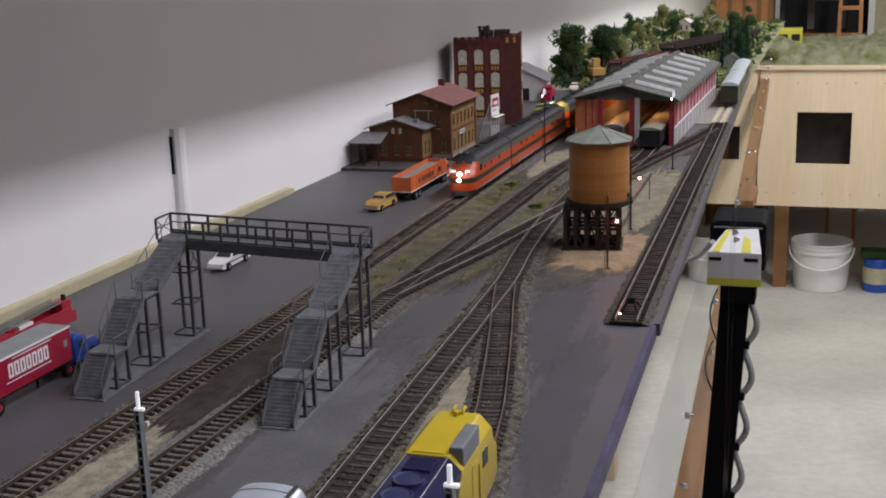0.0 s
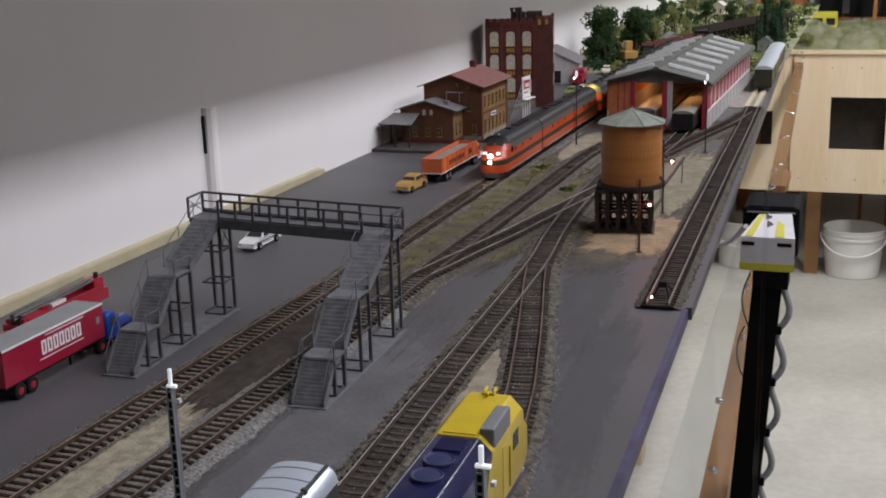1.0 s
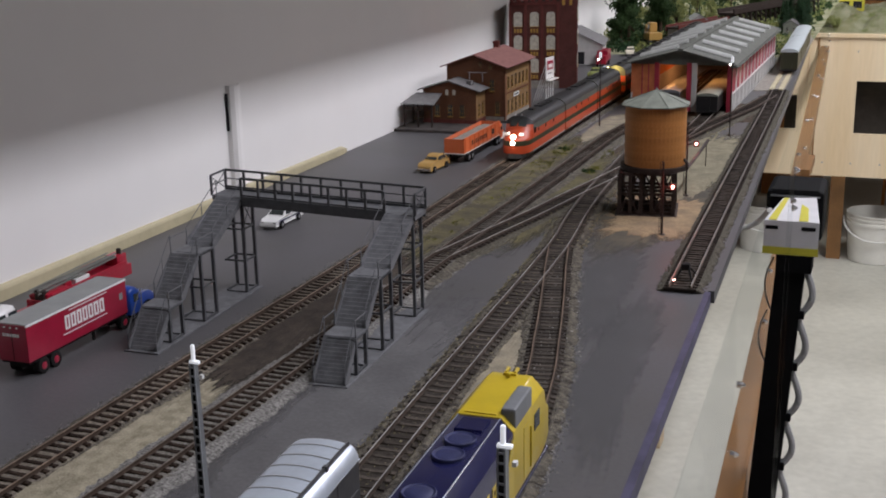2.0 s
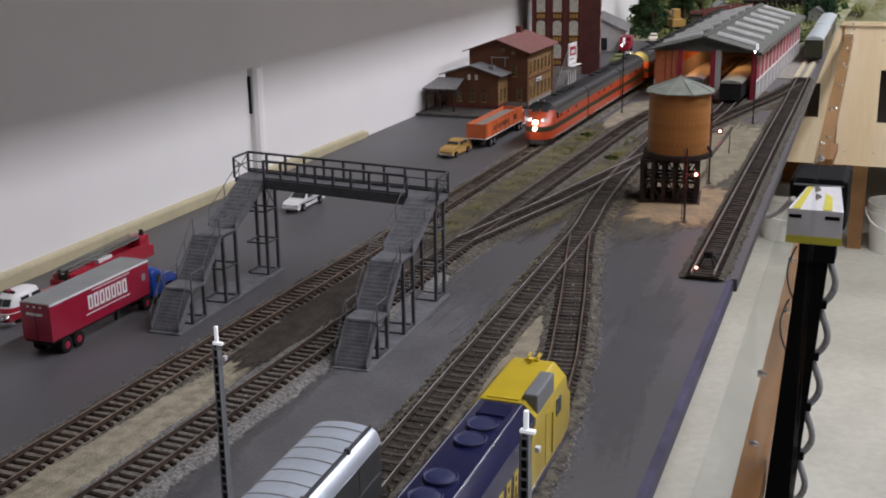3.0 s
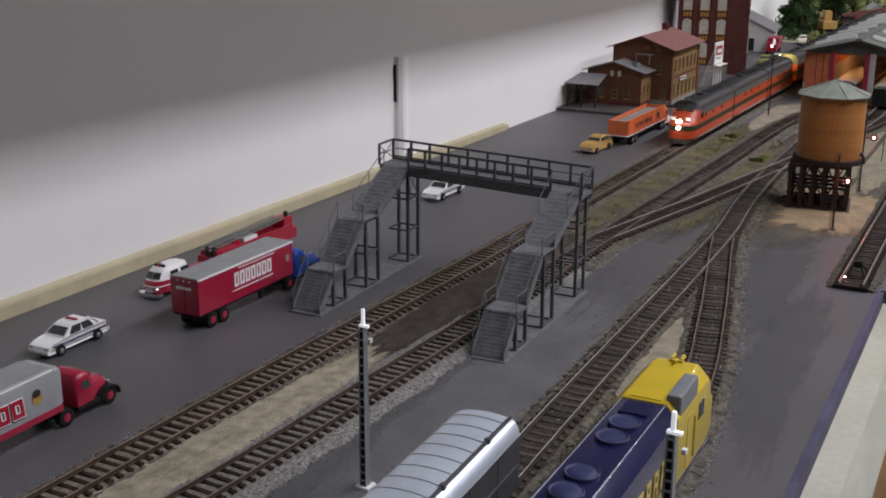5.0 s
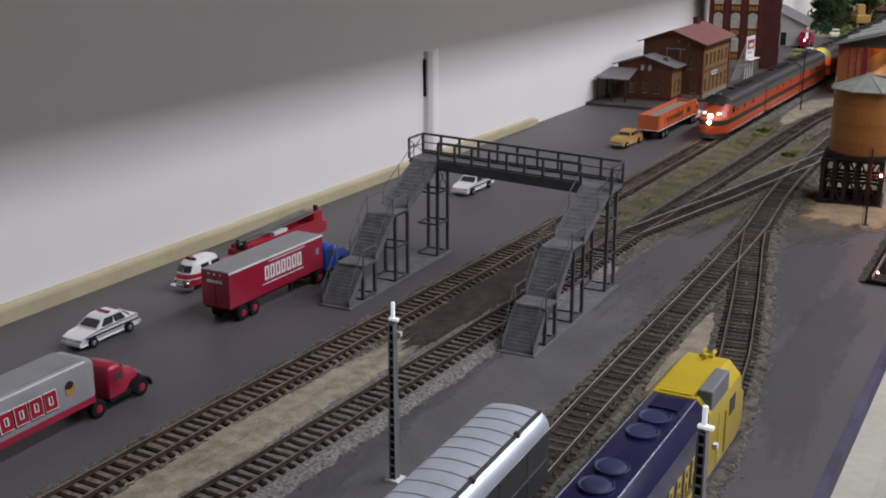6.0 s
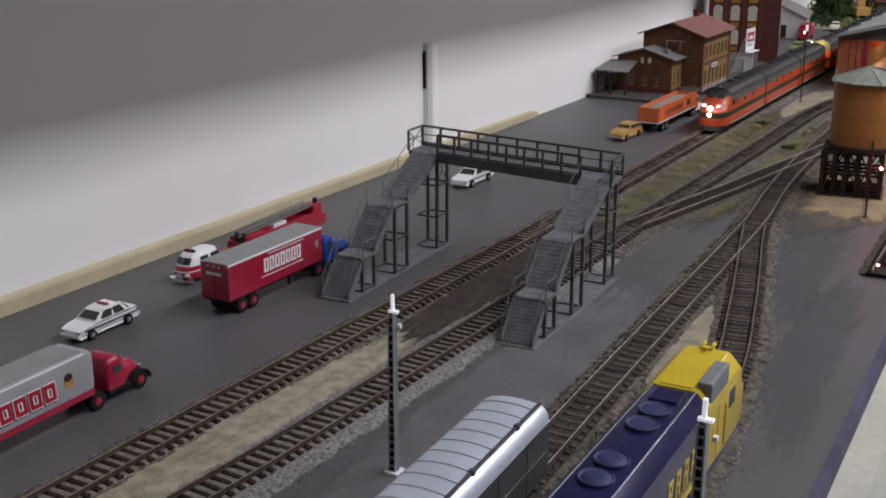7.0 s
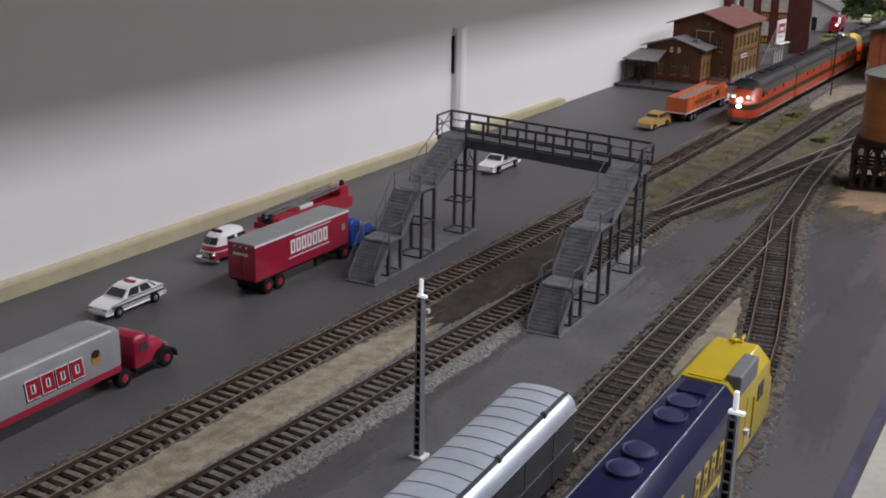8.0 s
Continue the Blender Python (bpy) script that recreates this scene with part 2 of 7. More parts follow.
M_CHROME = mat("bright_metal", (0.75, 0.75, 0.76), 0.18, 1.0, var=0.05, scale=80, bump=0)
M_STEELG = mat("grey_lattice_metal", (0.30, 0.31, 0.32), 0.4, 0.6, var=0.1, scale=120)
M_LAMPLIT = mat("lit_lamp_glass", (1.0, 0.98, 0.95), 0.3, var=0, emit=6.0, bump=0)
M_REDLIT = mat("red_signal_lens", (1.0, 0.42, 0.38), 0.3, var=0, emit=16.0, bump=0)
M_HEADLIT = mat("headlight_lens", (1.0, 0.93, 0.78), 0.2, var=0, emit=60.0, bump=0)
M_YELLIT = mat("yellow_lit_nose", (1.0, 0.72, 0.16), 0.3, var=0, emit=2.2, bump=0)
M_RUBBER = mat("black_rubber", (0.015, 0.014, 0.014), 0.8, var=0.2, scale=200)
M_CRED = mat("deep_red_enamel", (0.30, 0.008, 0.034), 0.35, var=0.08, scale=80, coat=0.25, bump=0.02)
M_CRED2 = mat("bright_red_enamel", (0.34, 0.008, 0.028), 0.35, var=0.08, scale=80, coat=0.25, bump=0.02)
M_BLUE = mat("royal_blue_enamel", (0.012, 0.06, 0.33), 0.35, var=0.08, scale=80, coat=0.3, bump=0.02)
M_TAXI = mat("taxi_yellow_enamel", (0.43, 0.26, 0.075), 0.4, var=0.06, scale=80, coat=0.3, bump=0.02)
M_ORANGE = mat("orange_enamel", (0.58, 0.128, 0.042), 0.38, var=0.06, scale=80, coat=0.2, bump=0.02)
M_TRGREY = mat("grey_trailer_roof", (0.24, 0.25, 0.245), 0.5, var=0.08, scale=60)
M_SILVER = mat("silver_paint", (0.62, 0.66, 0.70), 0.30, 0.55, var=0.06, scale=60, bump=0.03)
M_RIB = mat("bright_rib", (0.62, 0.64, 0.67), 0.3, 0.6, var=0.03, scale=60, bump=0)
M_TRSIL = mat("pale_silver_trailer", (0.32, 0.33, 0.34), 0.4, 0.3, var=0.08, scale=60, bump=0.03)
M_MAST = mat("pale_lattice_plastic", (0.30, 0.31, 0.325), 0.45, var=0.06, scale=120)
M_MASTG = mat("grey_mast_plastic", (0.17, 0.18, 0.19), 0.5, var=0.1, scale=120)
M_RAILPALE = mat("pale_worn_railhead", (0.54, 0.52, 0.49), 0.28, 0.4, var=0.15, scale=60)
# the roof's reflected bluish-white sheen is worked into this base colour
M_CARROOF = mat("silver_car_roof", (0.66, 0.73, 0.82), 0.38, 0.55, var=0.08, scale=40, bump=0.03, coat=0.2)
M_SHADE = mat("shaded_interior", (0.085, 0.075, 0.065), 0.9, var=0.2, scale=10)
# slight emission added to brighten the white heads and cross arms
M_LAMPHEAD = mat("lifted_white_lamp_head", (0.85, 0.87, 0.92), 0.3, var=0, emit=0.5, bump=0)
M_SILVERD = mat("darker_silver", (0.13, 0.13, 0.135), 0.42, 0.6, var=0.12, scale=80)
M_TGREY = mat("stone_grey_paint", (0.17, 0.18, 0.16), 0.5, var=0.06, scale=60)
M_TROOF = mat("dark_stone_grey_paint", (0.085, 0.092, 0.078), 0.5, var=0.1, scale=60)
M_TORANGE = mat("train_orange", (0.45, 0.060, 0.018), 0.4, var=0.05, scale=60, coat=0.3, bump=0.02)
M_TGREEN = mat("dark_olive_band", (0.028, 0.030, 0.014), 0.4, var=0.1, scale=60)
M_TBLACK = mat("black_roof_paint", (0.012, 0.012, 0.013), 0.5, var=0.15, scale=80, spec=0.35)
M_LYEL = mat("warm_yellow_enamel", (0.55, 0.405, 0.022), 0.36, var=0.05, scale=60, coat=0.3, bump=0.02)
M_LBLUE = mat("dark_navy_enamel", (0.011, 0.012, 0.055), 0.25, var=0.15, scale=60, coat=0.3, bump=0.02)
M_LFAN = mat("navy_fan_cap", (0.024, 0.028, 0.085), 0.6, var=0.2, scale=120, spec=0.3)
M_LGREY = mat("grey_roof_box", (0.17, 0.18, 0.19), 0.5, var=0.08, scale=60)
M_CAB = mat("grey_cable", (0.33, 0.33, 0.33), 0.5, var=0.1, scale=60)
M_WIRE = mat("white_cable", (0.65, 0.65, 0.63), 0.5, var=0.05, scale=60)
M_BUCKET = mat("white_bucket_plastic", (0.68, 0.67, 0.63), 0.4, var=0.05, scale=10)
M_CARD = mat("white_carton", (0.55, 0.55, 0.56), 0.5, var=0.05, scale=40)
M_CARDY = mat("yellow_carton_print", (0.50, 0.46, 0.04), 0.5, var=0.05, scale=40)
M_LEAF = mat("deep_green_foliage", (0.030, 0.055, 0.018), 0.8, var=0.45, scale=160, bump=0.2)
M_LEAF2 = mat("olive_foliage", (0.17, 0.185, 0.065), 0.85, var=0.4, scale=160, bump=0.2)
M_PINE = mat("dark_pine_needles", (0.018, 0.040, 0.018), 0.85, var=0.4, scale=200, bump=0.2)
M_BARK = mat("brown_bark", (0.07, 0.045, 0.03), 0.85, var=0.3, scale=300)
M_ROCK = mat("pale_plaster_rock", (0.29, 0.28, 0.205), 0.9, var=0.3, scale=24, fine=8, bump=0.6, rgb2=(0.13, 0.145, 0.055), depth=0.003)
M_ACRYL = bpy.data.materials.new("clear_acrylic")
M_ACRYL.use_nodes = True
_n = M_ACRYL.node_tree.nodes
_n.clear()
_o, _m, _g, _t = _n.new("ShaderNodeOutputMaterial"), _n.new("ShaderNodeMixShader"), _n.new("ShaderNodeBsdfGlossy"), _n.new("ShaderNodeBsdfTransparent")
_g.inputs["Roughness"].default_value = 0.03
_t.inputs["Color"].default_value = (0.97, 0.98, 0.98, 1)
_m.inputs[0].default_value = 0.06
M_ACRYL.node_tree.links.new(_t.outputs[0], _m.inputs[1])
M_ACRYL.node_tree.links.new(_g.outputs[0], _m.inputs[2])
M_ACRYL.node_tree.links.new(_m.outputs[0], _o.inputs[0])

# ---- mesh helpers: shapes in millimetres ----
UNIT = 0.001


def box(b, x0, x1, y0, y1, z0, z1):
    v = [b.verts.new(p) for p in ((x0, y0, z0), (x1, y0, z0), (x1, y1, z0), (x0, y1, z0), (x0, y0, z1), (x1, y0, z1), (x1, y1, z1), (x0, y1, z1))]
    for f in ((3, 2, 1, 0), (4, 5, 6, 7), (0, 1, 5, 4), (1, 2, 6, 5), (2, 3, 7, 6), (3, 0, 4, 7)):
        b.faces.new([v[i] for i in f])
    return v


def rod(b, p, q, r, n=8, r2=None):
    p, q = Vector(p), Vector(q)
    d = (q - p).normalized()
    u = d.orthogonal().normalized()
    w = d.cross(u)
    rings = []
    for c, rr in ((p, r), (q, r if r2 is None else r2)):
        rings.append([b.verts.new(c + rr * (math.cos(math.tau * i / n) * u + math.sin(math.tau * i / n) * w)) for i in range(n)])
    for i in range(n):
        b.faces.new((rings[0][i], rings[0][(i + 1) % n], rings[1][(i + 1) % n], rings[1][i]))
    b.faces.new(rings[0][::-1])
    b.faces.new(rings[1])


def bar(b, p, q, w, h=None):
    """A square bar between two points."""
    rod(b, p, q, w * 0.7071, 4) if h is None else rod(b, p, q, w * 0.7071, 4)


def ext(b, pts, a0, a1, axis="y"):
    """A polygon drawn across an axis, drawn out along it: (x, z) along y, (y, z) along x, (x, y) along z."""
    def at(p, a):
        return (p[0], a, p[1]) if axis == "y" else (a, p[0], p[1]) if axis == "x" else (p[0], p[1], a)
    lo, hi = [b.verts.new(at(p, a0)) for p in pts], [b.verts.new(at(p, a1)) for p in pts]
    n = len(pts)
    for i in range(n):
        b.faces.new((lo[i], lo[(i + 1) % n], hi[(i + 1) % n], hi[i]))
    b.faces.new(lo[::-1])
    b.faces.new(hi)


def loft(b, rings, caps=True):
    """Rings of equally many points, joined one to the next."""
    vs = [[b.verts.new(p) for p in r] for r in rings]
    n = len(vs[0])
    for a, c in zip(vs, vs[1:]):
        for i in range(n):
            b.faces.new((a[i], a[(i + 1) % n], c[(i + 1) % n], c[i]))
    if caps:
        b.faces.new(vs[0][::-1])
        b.faces.new(vs[-1])


def lathe(b, profile, n=24, cx=0.0, cy=0.0):
    """(radius, z) pairs turned round the upright axis at (cx, cy)."""
    loft(b, [[(cx + r * math.cos(math.tau * i / n), cy + r * math.sin(math.tau * i / n), z) for i in range(n)] for r, z in profile])


def tube(b, pts, r, n=8):
    """A bent round bar through points."""
    rings = []
    for i, p in enumerate(pts):
        d = (Vector(pts[min(i + 1, len(pts) - 1)]) - Vector(pts[max(i - 1, 0)])).normalized()
        u = d.cross(Vector((0.31, 0.17, 0.93))).normalized()
        w = d.cross(u)
        rings.append([Vector(p) + r * (math.cos(math.tau * k / n) * u + math.sin(math.tau * k / n) * w) for k in range(n)])
    loft(b, rings)


def mesh_of(name, b, material, bevel=0.0, smooth=False):
    if bevel:
        bmesh.ops.bevel(b, geom=list(b.edges), offset=bevel, segments=2, affect="EDGES", profile=0.6, clamp_overlap=True)
    bmesh.ops.recalc_face_normals(b, faces=list(b.faces))
    bmesh.ops.scale(b, vec=(UNIT, UNIT, UNIT), verts=list(b.verts))
    me = bpy.data.meshes.new(name)
    b.to_mesh(me)
    b.free()
    me.materials.append(material)
    if smooth:
        for f in me.polygons:
            f.use_smooth = True
        me.set_sharp_from_angle(angle=radians(38))
    return me


def part(name, b, material, parent=None, label="", bevel=0.0, smooth=False):
    ob = new(name, mesh_of(name, b, material, bevel, smooth))
    if parent:
        ob.parent = parent
    if label:
        ob["label"] = label
    return ob


def thing(name, label, category, m=None, group="", kind=""):
    ob = new(name)
    ob.empty_display_size = 0.01
    if m is not None:
        ob.matrix_world = m
    return tagged(ob, label, category, group, kind)


def one(name, build, material, parent, label="", bevel=0.0, smooth=False):
    """A part from a function that fills a bmesh."""
    b = bmesh.new()
    build(b)
    return part(name, b, material, parent, label, bevel, smooth)


def boxes(name, dims, material, parent, label="", bevel=0.0):
    b = bmesh.new()
    for d in dims:
        box(b, *d)
    return part(name, b, material, parent, label, bevel)

# ---- room ----
FLOOR_Z = -1.27


def slab(name, x0, x1, y0, y1, z0, z1, material, label, category):
    b = bmesh.new()
    box(b, x0 / UNIT, x1 / UNIT, y0 / UNIT, y1 / UNIT, z0 / UNIT, z1 / UNIT)
    return tagged(part(name, b, material), label, category, kind="structure")


slab("floor", -3.0, 5.0, -3.0, 9.0, FLOOR_Z - 0.1, FLOOR_Z, M_FLOOR, "pale sealed concrete floor with faint stains", "floor")
slab("ceiling", -3.0, 5.0, -3.0, 9.0, 1.62, 1.72, M_CEIL, "plain pale ceiling over the railway room", "ceiling")


def wall_x(y):
    """The inner face of the long wall, in metres."""
    return -0.658


b = bmesh.new()
ext(b, [(-900, -3000), (wall_x(-3.0) * 1000, -3000), (wall_x(9.0) * 1000, 9000), (-900, 9000)], FLOOR_Z * 1000, 1620, "z")
tagged(part("wall_west", b, M_WALL), "smooth white painted wall behind the model railway", "wall", kind="structure")
slab("wall_north", -0.50, 5.0, 9.0, 9.12, FLOOR_Z, 1.62, M_CEIL, "plain end wall behind the workshop shelves", "wall")
slab("wall_south", -0.657, 5.0, -3.12, -3.0, FLOOR_Z, 1.62, M_CEIL, "plain wall behind the viewer", "wall")
slab("wall_east", 5.0, 5.12, -3.0, 9.0, FLOOR_Z, 1.62, M_CEIL, "plain wall across the aisle", "wall")

# unseen board added over the layout, keeps strip light off the upper wall
shelf = thing("wall_shelf", "unseen board added above the layout to shade the upper wall", "shelf", kind="structure")
b = bmesh.new()
ext(b, [(wall_x(-2.5) * 1000, -2500), (wall_x(8.9) * 1000, 8900), (-191, 8900), (-191, -2500)], 640, 658, "z")
part("board", b, M_CEIL, shelf)

# ---- the layout table ----


def edge_x(y):
    """The table's front edge, in metres."""
    return -0.0975 - 0.030 * y


table = thing("layout_table", "grey painted layout tabletop on timber legs along the wall", "table")
b = bmesh.new()
ext(b, [(wall_x(-0.9) * 1000, -900), (edge_x(-0.9) * 1000, -900), (edge_x(0.905) * 1000, 905), (edge_x(0.905) * 1000 + 5, 905), (edge_x(5.0) * 1000 + 5, 5000), (wall_x(5.0) * 1000, 5000)], -10, 0, "z")
part("tabletop", b, M_TABLE, table)
b = bmesh.new()
ext(b, [(edge_x(-0.9) * 1000 - 3.6, -900), (edge_x(-0.9) * 1000 + 2.5, -900), (edge_x(0.9) * 1000 + 2.5, 900), (edge_x(0.9) * 1000 - 2.0, 900)], -10.5, 0.6, "z")
part("edge_strip", b, M_PURPLE, table, "purple painted edge strip")
for ly in (-0.8, 3.3):
    b = bmesh.new()
    box(b, -640, -570, ly * 1000, ly * 1000 + 70, FLOOR_Z * 1000, -10)
    part("leg", b, M_PLY, table)
    b = bmesh.new()
    box(b, -650, -300, ly * 1000 + 15, ly * 1000 + 55, -80, -11)
    part("joist", b, M_PLY, table)

mould = thing("wall_trim", "cream painted quarter-round strip between tabletop and wall", "trim", kind="structure")
b = bmesh.new()
prof = [(-675, 0.2), (-670.6, 0.2), (-670.8, 8.0), (-671.6, 9.8), (-672.8, 10.8), (-675, 11.2)]
rings = [[(x + 675 + wall_x(y / 1000) * 1000, y, 0.2 + (z - 0.2) * tall) for x, z in prof] for y, tall in ((-900, 1.25), (500, 1.23), (950, 1.12), (1355, 0.92))]
rings.append([(wall_x(1.372) * 1000 + (x + 675) * 0.25, 1372, 0.2 + (z - 0.2) * 0.45) for x, z in prof])
loft(b, rings)
part("strip", b, M_CREAM, mould)

# a backdrop sheet that curls away from the wall at its seam
seam = thing("backdrop_seam", "curled white backdrop seam standing off the wall", "backdrop", kind="structure")
b = bmesh.new()
wx = wall_x(1.12) * 1000
ext(b, [(wx + dx, y - 24) for dx, y in ((-2, 1106), (5, 1107), (8.5, 1111), (9, 1116), (7, 1124), (3.5, 1131), (-2, 1139), (-2, 1137), (2, 1130), (5.5, 1123), (7.2, 1116), (6.8, 1112), (4, 1109), (-2, 1108))], 13, 124, "z")
part("curl", b, M_WALL, seam)
# tapered dark strip stands in for the shade behind the curl
b = bmesh.new()
loft(b, [[(wx - 1.8, y0, z), (wx + 3.2, y0 + 0.9, z), (wx + 3.2, y1, z), (wx - 1.8, y1 - 0.8, z)] for z, y0, y1 in ((76, 1081.0, 1081.1), (92, 1080.6, 1081.2), (106, 1079.7, 1081.3), (112, 1079.6, 1081.3), (116, 1081.0, 1081.3))])
part("gap_shade", b, M_DARK, seam, "dark strip for the shade behind the sheet")


# ---- ground covers on the tabletop ----
def patch(name, cx, cy, sx, sy, h, material, label, seed, wob=0.25, turn=0.0, n=96):
    """A thin layer of scatter with a ragged outline, domed a little."""
    rnd = random.Random(seed)
    ph = [rnd.uniform(0, 6.28) for _ in range(9)]
    b = bmesh.new()
    rings = []
    soft = material in (M_PEACH, M_SANDG, M_DUST, M_STAIN, M_TURF, M_SANDN, M_SOILN, M_PALERPATCH)
    for k, f in enumerate((1.0, 0.9, 0.72, 0.45, 0.15) if soft else (1.0, 0.96, 0.7, 0.4, 0.12)):
        ring = []
        for i in range(n):
            a = math.tau * i / n
            rag = 1 + wob * sum(math.sin((j + 2) * a + ph[j]) / (j + 1.5) for j in range(9)) * 0.55 + rnd.uniform(-0.06, 0.06)
            ca, sa = math.copysign(abs(math.cos(a)) ** 0.7, math.cos(a)), math.copysign(abs(math.sin(a)) ** 0.7, math.sin(a))
            x, y = sx * ca * f * rag, sy * sa * f * rag
            ct, st = math.cos(radians(turn)), math.sin(radians(turn))
            z = 0.1 if k == 0 else max(0.1, h * ((0, 0.3, 0.7, 1, 1) if soft else (0.55, 0.55, 0.85, 1, 1))[k] + rnd.uniform(-0.15, 0.15) * h)
            ring.append((cx + x * ct - y * st, cy + x * st + y * ct, z))
        rings.append(ring)
    loft(b, rings)
    ob = part(name, b, material, smooth=True)
    return tagged(ob, label, "ground", kind="stuff")


patch("sand_cover", -397, 440, 24, 225, 2.5, M_SANDN, "pale tan sand scattered between the tracks", 3, 0.16)
patch("soil_cover", -393, 765, 27, 190, 2.9, M_SOILN, "dark brown soil between two tracks under the footbridge", 4, 0.14)
patch("turf_cover", -390, 1230, 25, 345, 1.6, M_TURF, "dull olive turf and weeds between the tracks", 5, 0.16)
patch("turf_cover", -318, 1330, 25, 135, 1.2, M_TURF, "dull olive turf beside the yard switches", 15, 0.2)
patch("sand_cover", -372, 1640, 24, 110, 1.5, M_SAND, "pale dry sand round the lamp post", 6, 0.2)
patch("orange_sand", -208, 1140, 57, 118, 1.0, M_PEACH, "orange-tan sand round the water tower", 7, 0.3)
patch("sand_cover", -208, 1400, 43, 260, 0.9, M_SANDG, "pale greenish sand between tower and sidings", 8, 0.15)
patch("sand_cover", -232, 690, 12, 80, 1.6, M_SAND, "tan sand in the wedge between two tracks", 9, 0.25)
patch("turf_cover", -322, 1140, 27, 165, 1.3, M_TURF, "dull olive dust between the yard throat tracks", 25, 0.2)
patch("soil_cover", -300, 1330, 30, 190, 0.9, M_SOIL, "brown dirt under the yard switches", 26, 0.2)
patch("dust_pale_cover", -207, 1160, 66, 170, 0.6, M_DUST, "thin sooty tan dust round the sand patch", 31, 0.35)
patch("dust_pale_cover", -318, 1160, 40, 230, 0.6, M_DUST, "sooty tan dust between the yard throat tracks", 32, 0.25)
patch("dust_pale_cover", -206, 880, 32, 120, 0.5, M_STAIN, "faint pale dust beside the curving track", 33, 0.45)
patch("dust_pale_cover", -160, 720, 26, 150, 0.5, M_STAIN, "faint pale dust on the grey tabletop", 34, 0.5)
patch("dust_pale_cover", -296, 520, 42, 330, 0.5, M_PALERPATCH, "paler patch of tabletop between footbridge and track", 35, 0.3)
patch("soil_cover", -240, 1800, 70, 90, 0.7, M_SOIL, "sooty soil before the engine shed doors", 10, 0.2)


# ---- tracks ----
def curve_points(pts, step):
    """Even steps along a smooth curve through plan points in metres: (x, y, tangent angle)."""
    p = [Vector((x, y, 0)) for x, y in pts]
    p = [2 * p[0] - p[1]] + p + [2 * p[-1] - p[-2]]
    dense = []
    for i in range(1, len(p) - 2):
        for k in range(60):
            u = k / 60
            a, c, d, e = p[i - 1], p[i], p[i + 1], p[i + 2]
            dense.append(0.5 * (2 * c + (d - a) * u + (2 * a - 5 * c + 4 * d - e) * u * u + (3 * c - a - 3 * d + e) * u ** 3))
    dense.append(p[-2])
    out, left = [], 0.0
    for a, c in zip(dense, dense[1:]):
        d = (c - a).length
        while left <= d:
            q = a.lerp(c, left / d if d else 0)
            out.append((q.x, q.y, math.atan2((c - a).y, (c - a).x)))
            left += step
        left -= d
    return out


GAUGE, TIE_TOP, RAIL_TOP = 0.0165, 0.0036, 0.0061
TIES = {}


def tie_mesh(material):
    if material.name not in TIES:
        b = bmesh.new()
        loft(b, [[(-13, -1.65, -2.2), (13, -1.65, -2.2), (13, 1.65, -2.2), (-13, 1.65, -2.2)],
                 [(-13, -1.65, -0.35), (13, -1.65, -0.35), (13, 1.65, -0.35), (-13, 1.65, -0.35)],
                 [(-12.7, -1.35, 0), (12.7, -1.35, 0), (12.7, 1.35, 0), (-12.7, 1.35, 0)]])
        for sx in (-1, 1):
            for d in (-1.75, 1.75):
                box(b, sx * 8.25 + d - 0.5, sx * 8.25 + d + 0.5, -0.8, 0.8, -0.1, 0.55)
        TIES[material.name] = mesh_of("sleeper", b, material)
    return TIES[material.name]


def ribbon(b, pts, off, w, z0, z1):
    rings = []
    for x, y, a in pts:
        nx, ny = math.sin(a), -math.cos(a)
        q = lambda o, z: ((x + nx * o) * 1000, (y + ny * o) * 1000, z * 1000)  # noqa: E731
        rings.append([q(off - w / 2, z0), q(off + w / 2, z0), q(off + w / 2, z1), q(off - w / 2, z1)])
    loft(b, rings)


